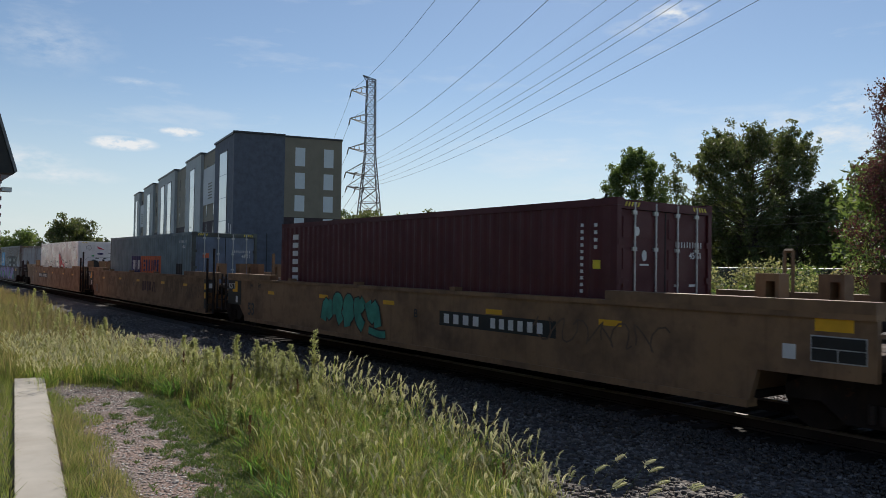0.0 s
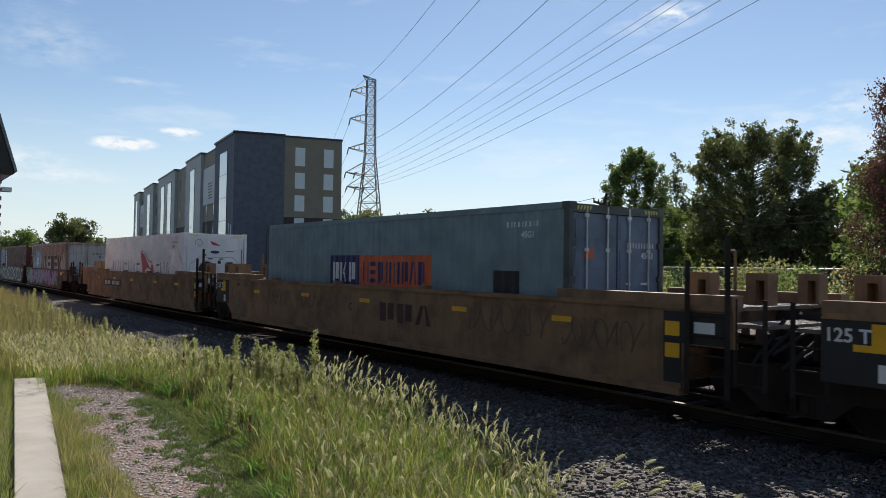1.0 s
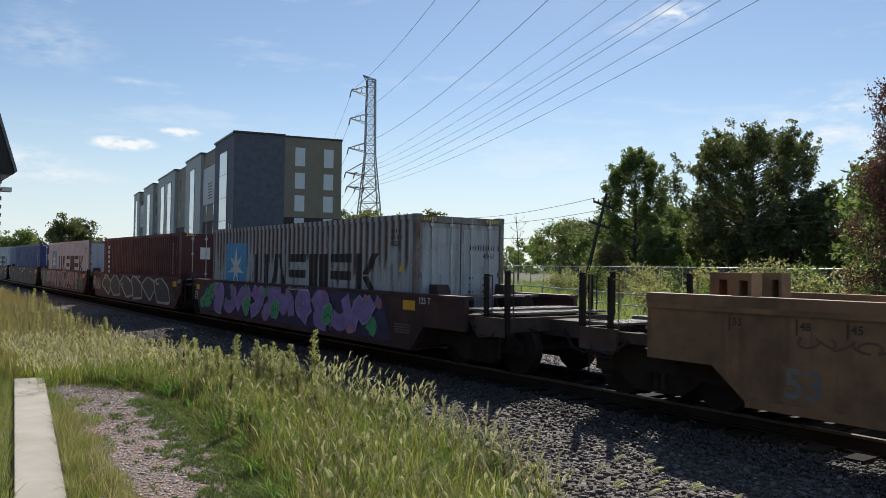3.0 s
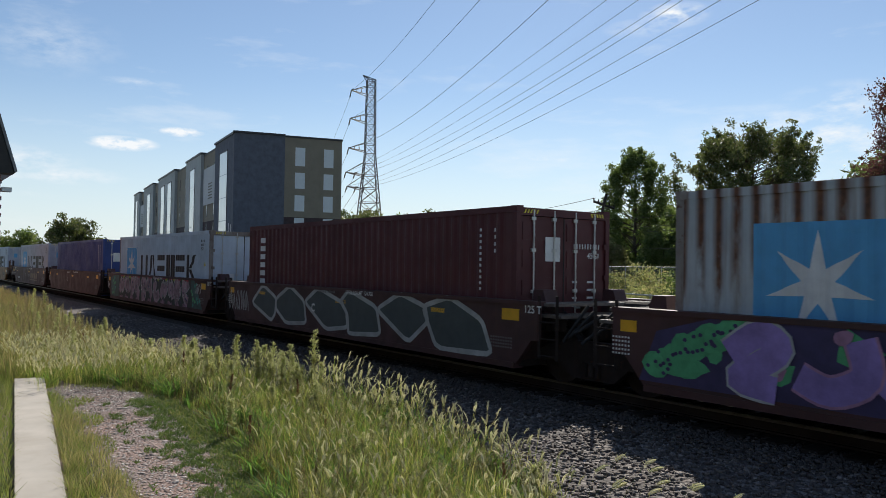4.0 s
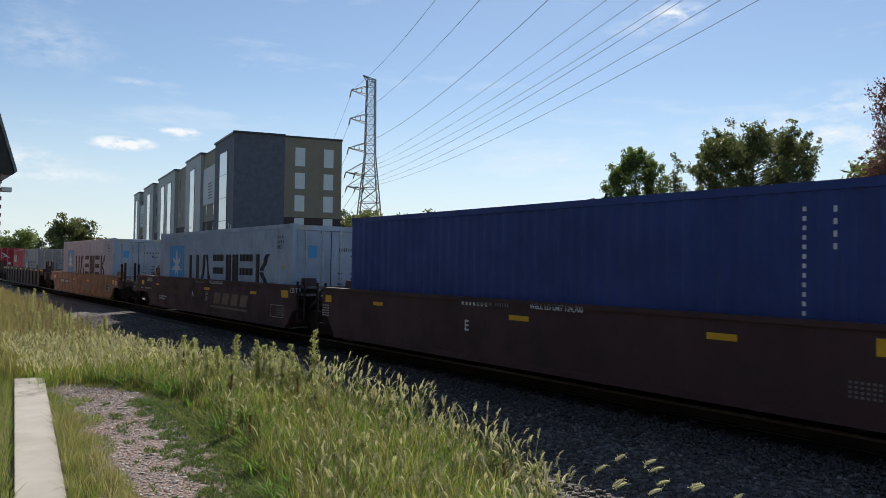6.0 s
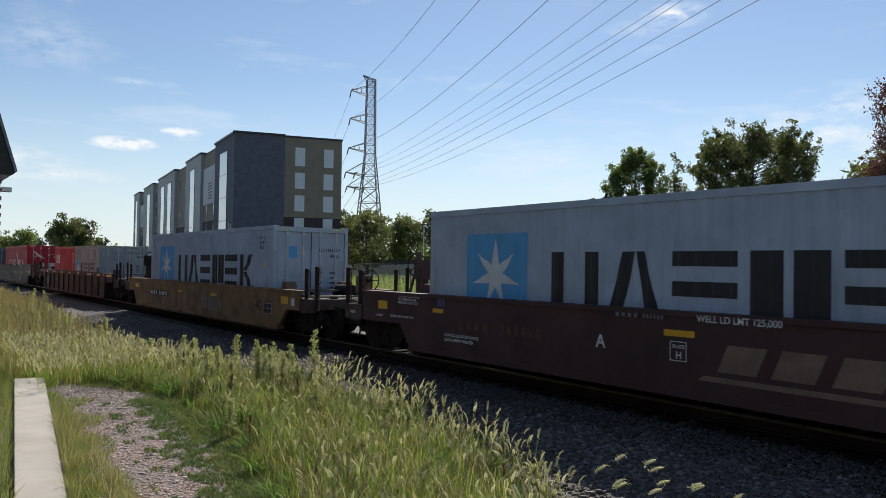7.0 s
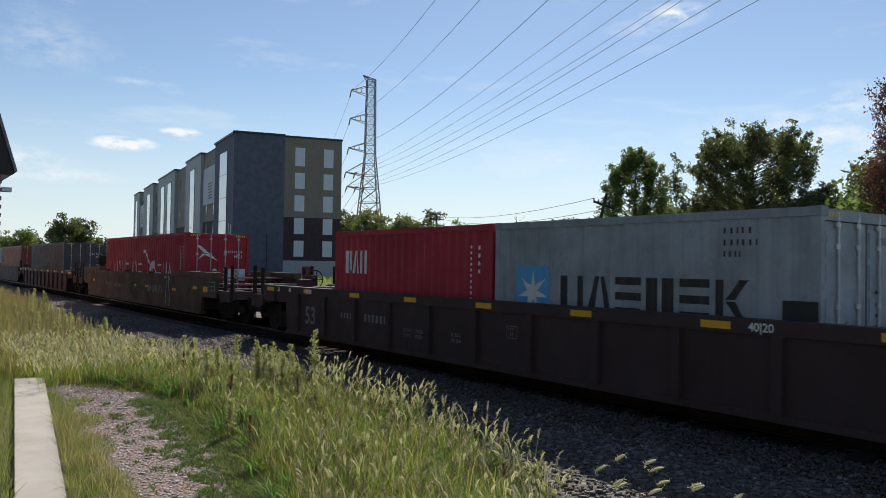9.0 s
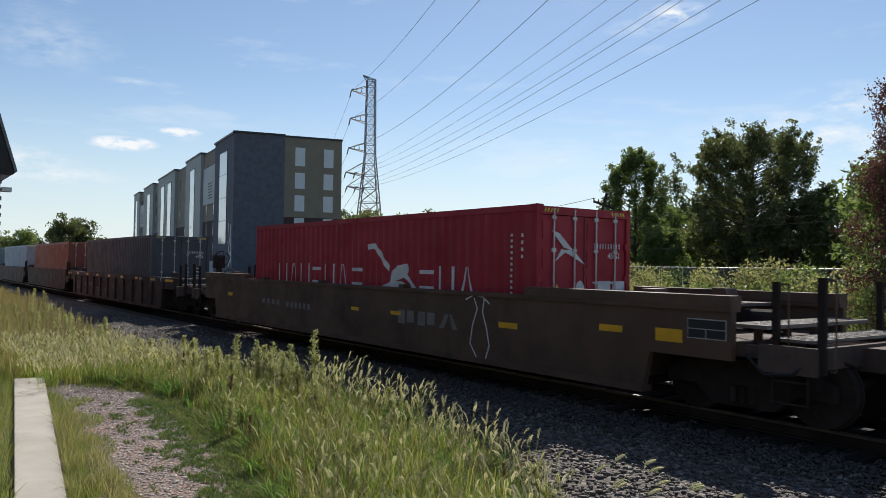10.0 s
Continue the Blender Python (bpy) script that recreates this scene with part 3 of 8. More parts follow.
def container(label, mat, length=12.192, height=2.896, reefer=False, door_mat=None, code=True, doors=True, frame_mat=None):
    """A steel box container: corrugated walls, frame, castings, doors with locking bars on the leading end."""
    box_ob = thing("shipping_container", label, "container", "containers on the train")
    h, w = length / 2, 1.219
    bm = bmesh.new()
    z0, z1 = 0.16, height - 0.10
    xs = [-h + 0.10] + ([] if reefer else wave_stops(-h + 0.28, h - 0.28)) + [h - 0.10]
    for side in (-1, 1):
        lo, hi = [], []
        for x in xs:
            y = side * (w - 0.007 - (0.0 if reefer else corrugation(x, length)))
            lo.append(bm.verts.new((x, y, z0)))
            hi.append(bm.verts.new((x, y, z1)))
        for i in range(len(xs) - 1):
            bm.faces.new((lo[i], lo[i + 1], hi[i + 1], hi[i]))
    ys = [-w + 0.1] + [s for s in wave_stops(-w + 0.28, w - 0.28)] + [w - 0.1]
    lo = [bm.verts.new((-h + 0.01 + corrugation(y, 2 * w), y, z0)) for y in ys]
    hi = [bm.verts.new((-h + 0.01 + corrugation(y, 2 * w), y, z1)) for y in ys]
    for i in range(len(ys) - 1):
        bm.faces.new((lo[i], lo[i + 1], hi[i + 1], hi[i]))
    part("shell", bm, mat, box_ob)
    bm = bmesh.new()
    n = int(length / 0.22)
    rows = []
    for i in range(2 * n + 1):
        x = -h + 0.06 + (length - 0.12) * i / (2 * n)
        z = height - 0.036 + (0.014 if i % 2 else 0.0)
        rows.append([bm.verts.new((x, y, z)) for y in (-w + 0.03, w - 0.03)])
    for a, b in zip(rows, rows[1:]):
        bm.faces.new((a[0], b[0], b[1], a[1]))
    part("roof", bm, mat, box_ob)
    for sx in (-1, 1):
        bm = bmesh.new()
        for sy in (-1, 1):
            box(bm, sx * h - (0.13 if sx > 0 else 0), sx * h + (0.13 if sx < 0 else 0), sy * w - (0.10 if sy > 0 else 0), sy * w + (0.10 if sy < 0 else 0), 0.12, height - 0.12)
        box(bm, min(sx * h, sx * h - sx * 0.11), max(sx * h, sx * h - sx * 0.11), -w + 0.1, w - 0.1, height - 0.17, height - 0.03)
        box(bm, min(sx * h, sx * h - sx * 0.11), max(sx * h, sx * h - sx * 0.11), -w + 0.1, w - 0.1, 0.02, 0.16)
        part("end_frame", bm, frame_mat or mat, box_ob, bevel=0.008)
    for sy in (-1, 1):
        a, b = sorted((sy * w, sy * (w - 0.07)))
        for za, zb in ((height - 0.12, height - 0.006), (0.02, 0.16)):
            bm = bmesh.new()
            box(bm, -h + 0.13, h - 0.13, a, b, za, zb)
            part("side_rail", bm, mat, box_ob, bevel=0.008)
    for sx in (-1, 1):
        for sy in (-1, 1):
            for zc in (0.0, height - 0.118):
                bm = bmesh.new()
                xa, xb = sorted((sx * (h + 0.004), sx * (h - 0.174)))
                ya, yb = sorted((sy * (w + 0.004), sy * (w - 0.158)))
                box(bm, xa, xb, ya, yb, zc, zc + 0.118)
                part("corner_casting", bm, frame_mat or mat, box_ob, bevel=0.012)
    if not doors:
        return box_ob
    dm = door_mat or mat
    x = h - 0.045
    if reefer:
        bm = bmesh.new()
        box(bm, x - 0.02, x + 0.02, -w + 0.12, w - 0.12, 0.16, height - 0.17)
        part("machinery_panel", bm, mat, box_ob, bevel=0.01)
        bm = bmesh.new()
        rod(bm, (x + 0.021, -0.36, 1.52), (x + 0.045, -0.36, 1.52), 0.31, 24)
        part("fan_opening", bm, M["black_panel"], box_ob)
        bm = bmesh.new()
        ring(bm, (x + 0.045, -0.36, 1.52), (1, 0, 0), 0.32, 0.025, 24)
        part("fan_ring", bm, M["galv"], box_ob)
        for (a, b, c, d) in ((-0.90, -0.32, 2.32, 2.68), (0.25, 0.85, 2.28, 2.70), (0.35, 0.72, 1.55, 1.86), (-0.05, 0.12, 1.66, 1.95)):
            bm = bmesh.new()
            box(bm, x + 0.02, x + 0.032, a, b, c, d)
            part("service_cover", bm, mat, box_ob, bevel=0.006)
        bm = bmesh.new()
        box(bm, x + 0.032, x + 0.06, 0.42, 0.66, 1.62, 1.80)
        part("control_box", bm, M["black_panel"], box_ob)
        end_marks(box_ob, "unit_outline", curved_band([(-0.98, 1.4), (-0.98, 1.7), (-0.66, 1.98), (0.66, 1.98), (0.95, 1.75), (0.95, 1.4)], 0.03), M["galv"], x + 0.024)
        end_marks(box_ob, "pipe_bars", [rect(-0.08, 0.0, 1.55, 1.6), rect(0.08, 0.2, 1.74, 1.86), rect(-0.3, -0.12, 1.9, 1.94), rect(0.12, 0.3, 1.9, 1.94), rect(0.7, 0.74, 1.5, 1.7)], M["black_panel"], x + 0.036)
        end_marks(box_ob, "green_label", [rect(-0.5, -0.36, 2.02, 2.1)], M["spray_green"], x + 0.024)
        end_marks(box_ob, "badge", [blob(-0.03, 2.18, 0.18, 0.06)], M["logo_navy"], x + 0.024)
        end_marks(box_ob, "emblem", [[(-0.25, 2.62), (0.0, 2.52), (0.2, 2.42), (-0.12, 2.45)]], M["logo_red"], x + 0.034)
        end_marks(box_ob, "graffiti_scrawl", curved_band([(-0.8, 2.4), (-0.78, 2.6), (-0.6, 2.66), (-0.5, 2.5), (-0.62, 2.38), (-0.72, 2.5)], 0.02), M["grey_mark"], x + 0.034)
        end_marks(box_ob, "code_bars", [rect(0.4, 0.9, 2.2, 2.23), rect(1.0, 1.05, 1.5, 2.5)], M["black_mark"], x + 0.036)
    else:
        for sy in (-1, 1):
            bm = bmesh.new()
            ya, yb = sorted((sy * 0.01, sy * (w - 0.11)))
            box(bm, x - 0.02, x + 0.005, ya, yb, 0.17, height - 0.18)
            for k in range(5):
                zc = 0.45 + k * (height - 0.9) / 4
                box(bm, x + 0.005, x + 0.018, ya + 0.06, yb - 0.06, zc - 0.16, zc + 0.16)
            door = part("door", bm, dm, box_ob, bevel=0.006)
            for yy in (0.28, 0.80):
                bm = bmesh.new()
                rod(bm, (x + 0.045, sy * yy, 0.06), (x + 0.045, sy * yy, height - 0.06), 0.017, 6)
                for zz in (0.1, 0.75, 1.35, 2.1, height - 0.22):
                    box(bm, x + 0.012, x + 0.05, sy * yy - 0.05, sy * yy + 0.05, zz - 0.03, zz + 0.03)
                part("locking_bar", bm, M["galv"], door)
            for yy, zz in ((0.28, 1.02), (0.80, 1.10)):
                bm = bmesh.new()
                ya, yb = sorted((sy * (yy - 0.03), sy * (yy - 0.26 if yy > 0.5 else yy + 0.2)))
                box(bm, x + 0.05, x + 0.062, ya, yb, zz, zz + 0.035)
                box(bm, x + 0.018, x + 0.062, yb - 0.03, yb, zz - 0.03, zz + 0.06)
                part("handle", bm, M["galv"], door)
            for zz in (0.42, 0.98, 1.6, 2.2):
                bm = bmesh.new()
                ya, yb = sorted((sy * (w - 0.15), sy * (w - 0.03)))
                box(bm, x + 0.0, x + 0.052, ya, yb, zz - 0.05, zz + 0.05)
                part("hinge", bm, frame_mat or mat, door)
        bm = bmesh.new()
        box(bm, x - 0.02, x + 0.012, -0.012, 0.012, 0.17, height - 0.18)
        part("door_seal", bm, M["rubber"], box_ob)
        if code:
            wm = M["white_mark"] if mat not in (M["box_grey"], M["box_rusty"], M["box_pale"], M["box_dull"]) else M["black_mark"]
            end_marks(box_ob, "code_bars", [[(a, c), (a + 0.04, c), (a + 0.04, d), (a, d)] for c, d, n0, n1 in ((2.15, 2.27, 0, 10), (1.98, 2.08, 5, 5)) for a in [0.25 + 0.075 * i for i in range(n0, n1)]], wm, x + 0.024)
            end_lettering(box_ob, "45G1" if length > 7 else "22G1", x + 0.024, 0.62, 1.97, 0.11, wm)
            end_marks(box_ob, "data_bars", [[(a, c), (b, c), (b, c + 0.05), (a, c + 0.05)] for c in (1.05, 1.2, 1.35, 1.5) for a, b in ((0.22, 0.42), (0.62, 0.9))], wm, x + 0.024)
    for sy in (-1, 1):
        end_marks(box_ob, "hazard_stripe", [[(sy * w * 0.86 + k * 0.075 * -sy, height - 0.13), (sy * w * 0.86 + (k * 0.075 + 0.035) * -sy, height - 0.13), (sy * w * 0.86 + (k * 0.075 + 0.065) * -sy, height - 0.06), (sy * w * 0.86 + (k * 0.075 + 0.03) * -sy, height - 0.06)] for k in range(5)], M["hazard"], h + 0.003)
    return box_ob


def wordmark_grey(box_ob, length=12.192, small=False, worn=None):
    """Pale container with a sky-blue star panel and black word blocks."""
    if small:
        painted(box_ob, "star_panel", [rect(-2.44, -1.62, 0.9, 1.82)], M["skyblue"], length)
        painted(box_ob, "star", star(-2.03, 1.36, 0.38, 0.13), M["white_mark"], length, lift=0.009)
        painted(box_ob, "word_blocks", block_row(-1.35, 2.15, 1.08, 1.66, "|/=#=<"), M["black_mark"], length)
        painted(box_ob, "code_bars", stamp(1.7, 2.15, 2.28, 2.38, 5) + stamp(1.7, 2.25, 2.12, 2.22, 6) + stamp(1.7, 2.0, 1.97, 2.07, 4), M["black_mark"], length)
        return
    painted(box_ob, "star_panel", [rect(-4.9, -3.2, 0.9, 2.4)], M["skyblue"], length)
    painted(box_ob, "star", star(-4.05, 1.62, 0.68, 0.22), M["white_mark"], length, lift=0.009)
    painted(box_ob, "word_blocks", block_row(-2.6, 4.75, 0.98, 2.05, "|/=#=<"), M["black_mark"], length)
    painted(box_ob, "code_bars", stamp(5.1, 5.5, 2.5, 2.6, 4) + stamp(5.1, 5.62, 2.36, 2.46, 6), M["black_mark"], 12.192)
    lettering(box_ob, "45G1", 5.1, -1.222, 2.21, 0.11, M["black_mark"])
    painted(box_ob, "warning_triangle", [[(5.4, 1.65), (5.64, 1.65), (5.52, 1.87)]], M["hazard"], length)


def wordmark_flag(box_ob, ink, flag, dark, waves):
    """Word blocks either side of a pennant emblem."""
    L = 12.192
    painted(box_ob, "word_blocks", block_row(-4.45, 0.35, 0.95, 1.80, "|/|=|/=", 0.72, 0.13), ink, L, waves=waves)
    painted(box_ob, "word_blocks", block_row(2.55, 4.55, 0.95, 1.78, "=|/", 0.78, 0.13), ink, L, waves=waves)
    if flag is not None:
        upper = [(0.27, 2.16), (0.6, 2.15), (0.93, 2.04), (1.3, 1.78), (1.69, 1.53), (1.84, 1.51), (2.03, 1.74)]
        painted(box_ob, "pennant", [upper[:4] + [(1.48, 1.53), (1.13, 1.48), (0.93, 1.28), (0.69, 1.25)], [(1.3, 1.78), (1.69, 1.53), (1.84, 1.51), (1.77, 1.44), (1.48, 1.53)], [(1.84, 1.51), (2.03, 1.74), (2.40, 1.25), (2.01, 1.28), (1.77, 1.44)], [(0.69, 1.25), (0.93, 1.28), (1.0, 1.0), (0.8, 1.0)], [(2.01, 1.28), (2.40, 1.25), (2.6, 1.0), (2.3, 1.0)]], flag, L, waves=waves, lift=0.006)
        painted(box_ob, "pennant_edge", curved_band([(0.27, 2.2), (0.68, 2.23), (1.05, 2.08), (1.4, 1.87), (1.76, 1.76), (2.03, 1.8)], 0.045), dark, L, waves=waves, lift=0.008)
    else:
        painted(box_ob, "bird_emblem", curved_band([(0.40, 2.2), (0.7, 2.22), (0.95, 2.05), (1.15, 1.85), (1.35, 1.7)], 0.13) + [blob(1.75, 1.62, 0.42, 0.16, 12, 0.2, 3, 0.35), blob(1.55, 1.28, 0.5, 0.15, 12, 0.1, 5, 0.1)] + curved_band([(1.95, 1.6), (2.25, 1.4), (2.5, 1.12)], 0.10), ink, L, waves=waves)


BOX_BASE = 0.184


def build_containers():
    """All containers with the x of their centre at 5 s."""
    out = []

    def put(box_ob, front, length=12.192, z=BOX_BASE):
        out.append((box_ob, front - length / 2 - 0.06, z))
        return box_ob

    c = put(container("dark maroon corrugated container with white lettering blocks", M["box_maroon"]), 85.88)
    painted(c, "word_blocks", stamp(-5.42, -5.08, 1.25, 2.58, 6, True), M["white_mark"], 12.192)
    painted(c, "code_bars", stamp(5.33, 5.42, 1.35, 2.52, 11, True) + stamp(5.62, 5.71, 2.05, 2.52, 4, True), M["white_mark"], 12.192)
    painted(c, "yellow_sticker", [rect(5.6, 5.74, 1.78, 1.92)], M["hazard"], 12.192)
    end_marks(c, "round_badge", [blob(-0.75, 2.38, 0.06, 0.075)], M["white_mark"], 6.096 + 0.002)
    end_marks(c, "maker_plate", [blob(-0.55, 2.0, 0.06, 0.09), rect(-0.66, -0.44, 1.84, 1.87)], M["white_mark"], 6.08)

    c = put(container("weathered grey-green container with navy and orange panels", M["box_teal"], frame_mat=M["frame_teal"], door_mat=paint("blue-grey door paint", (0.16, 0.21, 0.29), 0.5)), 66.12)
    painted(c, "navy_panel", [rect(-2.17, -0.74, 1.2, 2.01)], M["logo_navy"], 12.192)
    painted(c, "orange_panel", [rect(-0.74, 2.17, 1.2, 2.01)], M["logo_orange"], 12.192)
    painted(c, "word_blocks", block_row(-2.05, -0.85, 1.38, 1.84, "#<#", 0.75), M["white_mark"], 12.192, lift=0.009)
    painted(c, "word_blocks", block_row(-0.55, 2.05, 1.38, 1.86, "|=#||#/#", 0.72), M["logo_navy"], 12.192, lift=0.009)
    painted(c, "code_bars", stamp(4.53, 5.41, 2.5, 2.62, 9), M["white_mark"], 12.192)
    lettering(c, "45G1", 4.93, -1.222, 2.31, 0.11, M["white_mark"])
    painted(c, "dark_patch", [rect(4.17, 4.86, 1.3, 1.72)], M["black_panel"], 12.192)
    end_marks(c, "orange_sticker", [[(-0.85, 1.95), (-0.62, 1.95), (-0.62, 2.12), (-0.85, 2.12)]], M["logo_orange"], 6.078)

    c = put(container("white smooth-sided refrigerated container with red pennant emblem", M["box_white"], reefer=True), 46.36)
    wordmark_flag(c, M["slategreen"], M["logo_red"], M["slategreen"], False)
    painted(c, "code_bars", stamp(4.7, 5.44, 2.5, 2.6, 10), M["black_mark"], 12.192, waves=False)
    lettering(c, "45R1", 4.7, -1.226, 2.32, 0.10, M["black_mark"])
    painted(c, "yellow_sticker", [rect(5.55, 5.66, 1.9, 2.1)], M["hazard"], 12.192, waves=False)

    c = put(container("pale container with heavy rust runs down its corrugations", M["box_rusty"], frame_mat=M["frame_rusty"]), 24.17)
    wordmark_grey(c)
    c = put(container("dark maroon corrugated container with white lettering blocks", M["box_maroon"]), 8.59)
    painted(c, "word_blocks", stamp(-5.26, -4.92, 1.1, 2.53, 6, True), M["white_mark"], 12.192)
    painted(c, "code_bars", stamp(5.05, 5.13, 1.3, 2.52, 11, True) + stamp(5.45, 5.53, 2.0, 2.52, 4, True), M["white_mark"], 12.192)
    end_marks(c, "maker_plate", [[(-0.5, 1.9), (-0.12, 1.9), (-0.12, 2.35), (-0.5, 2.35)]], M["white_mark"], 6.08)
    c = put(container("pale grey container with star panel and rusty door frame", M["box_pale"], frame_mat=M["frame_rusty"]), -7.03)
    wordmark_grey(c)
    painted(c, "panel_rim", curved_band([(-4.82, 0.9), (-4.9, 1.0), (-4.9, 2.3), (-4.8, 2.4), (-3.3, 2.4), (-3.2, 2.3), (-3.2, 0.95)], 0.035), M["white_mark"], 12.192, lift=0.008)
    for a in (-0.78, 0.32):
        end_marks(c, "placard", [[(a, 0.75), (a + 0.42, 0.75), (a + 0.42, 1.4), (a, 1.4)]], M["white_mark"], 6.08)
    c = put(container("deep blue corrugated container with white stencils", M["box_blue"]), -22.61)
    painted(c, "code_bars", stamp(5.05, 5.12, 1.2, 2.6, 12, True) + stamp(5.42, 5.49, 2.0, 2.6, 4, True), M["white_mark"], 12.192)
    end_marks(c, "maker_plate", [[(-0.72, 1.75), (-0.3, 1.75), (-0.3, 2.2), (-0.72, 2.2)]], M["white_mark"], 6.08)
    end_marks(c, "yellow_placard", [[(-0.7, 0.85), (-0.32, 0.85), (-0.32, 1.2), (-0.7, 1.2)]], M["hazard"], 6.08)
    for front in (-38.09, -58.09):
        c = put(container("pale grey container with star panel and dark word blocks", M["box_grey"]), front)
        wordmark_grey(c)
        end_marks(c, "small_star_panel", [[(-0.72, 1.95), (-0.46, 1.95), (-0.46, 2.3), (-0.72, 2.3)]], M["skyblue"], 6.08)
    c = put(container("dulled grey twenty-foot container with star panel", M["box_dull"], 6.058, 2.591), -79.66, 6.058)
    wordmark_grey(c, 6.058, True)
    bm = bmesh.new()
    box(bm, 2.55, 3.0, -1.235, -1.222, 1.0, 1.42)
    part("forklift_patch", bm, M["black_panel"], c)
    c = put(container("red twenty-foot container with white block lettering", M["box_red"], 6.058, 2.591), -79.66 - 6.14, 6.058)
    painted(c, "word_blocks", block_row(-2.5, -1.5, 1.58, 2.12, "#/|", 0.9), M["white_mark"], 6.058)
    painted(c, "code_bars", stamp(2.35, 2.42, 1.1, 2.2, 10, True) + stamp(2.6, 2.67, 1.6, 2.2, 4, True), M["white_mark"], 6.058)
    c = put(container("bright red container with a white bird emblem", M["box_red"]), -103.37)
    wordmark_flag(c, M["white_mark"], None, None, True)
    painted(c, "code_bars", stamp(5.40, 5.48, 1.25, 2.4, 11, True) + stamp(5.68, 5.76, 1.9, 2.4, 4, True), M["white_mark"], 12.192)
    end_marks(c, "bird_emblem", [[(-0.85, 2.45), (-0.65, 2.4), (-0.3, 2.1), (-0.55, 2.15)], [(-0.6, 2.1), (-0.3, 2.12), (0.0, 1.85), (-0.35, 2.0)], [(-0.75, 1.9), (-0.6, 2.12), (-0.45, 2.1)]], M["white_mark"], 6.08)
    end_marks(c, "warning_triangle", [[(-0.85, 1.2), (-0.55, 1.2), (-0.7, 1.5)]], M["hazard"], 6.08)
    end_marks(c, "round_badge", [blob(-0.12, 1.4, 0.11, 0.16)], M["white_mark"], 6.08)
    end_marks(c, "data_plate", [[(a, 1.1), (a + 0.34, 1.1), (a + 0.34, 1.55), (a, 1.55)] for a in (0.35, 0.75)], M["white_mark"], 6.078)
    put(container("slate grey plain corrugated container", M["box_slate"]), -126.5)
    put(container("faded rust-red corrugated container", M["box_rustred"]), -143.9)
    put(container("pale grey plain corrugated container", M["box_grey"]), -160.0)
    put(container("grey-green plain corrugated container", M["box_teal"]), -176.0)
    return out


# ---- well cars ----
def text_mesh(body, height, mat):
    cu = bpy.data.curves.new("lettering", "FONT")
    cu.body, cu.size, cu.extrude, cu.offset = body, height / 0.72, 0.0, height * 0.03
    tmp = bpy.data.objects.new("lettering", cu)
    me = bpy.data.meshes.new_from_object(tmp)
    bpy.data.objects.remove(tmp)
    me.materials.clear()
    me.materials.append(mat)
    me.transform(Matrix.Rotation(radians(90), 4, "X"))
    return me


def lettering(parent, body, x, y, z, height, mat, squeeze=1.0):
    """Stencilled words on a side that faces the camera."""
    me = text_mesh(body, height, mat)
    me.transform(Matrix.Translation((x, y, z)) @ Matrix.Diagonal((squeeze, 1, 1, 1)))
    ob = new("lettering", me)
    ob.parent = parent
    return ob


def side_marks(parent, name, polys, mat, y, label="", lift=0.004):
    polys = slim(name, polys)
    single, groups = mark_groups(name, polys)
    for group in groups:
        bm = bmesh.new()
        for poly in group:
            bm.faces.new([bm.verts.new((x, y - lift, z)) for x, z in poly])
        bmesh.ops.remove_doubles(bm, verts=bm.verts, dist=1e-5)
        ob = part(single, bm, mat, parent, label)
        if name in SMALL_MARKS:
            tagged(ob, kind="stuff")


WHEEL_R = 0.46
WHEELSETS = []


def truck(parent, x):
    """A two-axle truck: cast side frames, bolster, springs, and two wheelsets that turn."""
    bm = bmesh.new()
    box(bm, x - 0.2, x + 0.2, -1.0, 1.0, 0.42, 0.66)
    fr = part("truck", bm, M["steel_dark"], parent, "grimy cast truck with wheels")
    for sy in (-1, 1):
        y0, y1 = sorted((sy * 0.93, sy * 1.07))
        bm = bmesh.new()
        prism(bm, [(x - 1.2, 0.38), (x - 1.2, 0.56), (x - 0.95, 0.68), (x - 0.35, 0.78), (x + 0.35, 0.78), (x + 0.95, 0.68), (x + 1.2, 0.56), (x + 1.2, 0.38), (x + 0.75, 0.40), (x + 0.45, 0.16), (x - 0.45, 0.16), (x - 0.75, 0.40)], y0, y1)
        part("side_frame", bm, M["steel_dark"], fr, bevel=0.012)
    for sy in (-1, 1):
        for k in (-0.14, 0.0, 0.14):
            bm = bmesh.new()
            rod(bm, (x + k, sy * 1.085, 0.22), (x + k, sy * 1.085, 0.44), 0.055, 8)
            part("spring", bm, M["steel_dark"], fr)
    for dx in (-0.89, 0.89):
        if "wheel" not in CACHE:
            bm = bmesh.new()
            rod(bm, (0, -0.78, 0), (0, 0.78, 0), 0.075, 10)
            for sy in (-1, 1):
                rod(bm, (0, sy * 0.685, 0), (0, sy * 0.815, 0), WHEEL_R, 28)
                rod(bm, (0, sy * 0.66, 0), (0, sy * 0.69, 0), WHEEL_R + 0.027, 28)
                rod(bm, (0, sy * 0.815, 0), (0, sy * 0.83, 0), WHEEL_R - 0.07, 20, 0.30)
                for k in range(4):
                    a = k * math.pi / 2 + 0.4
                    rod(bm, (0.22 * math.cos(a), sy * 0.82, 0.22 * math.sin(a)), (0.22 * math.cos(a), sy * 0.84, 0.22 * math.sin(a)), 0.035, 8)
            CACHE["wheel"] = to_mesh("wheelset", bm, M["steel_dark"])
        ws = new("wheelset", CACHE["wheel"])
        ws.parent = fr
        WHEELSETS.append((ws, x + dx))
    return fr


CACHE = {}


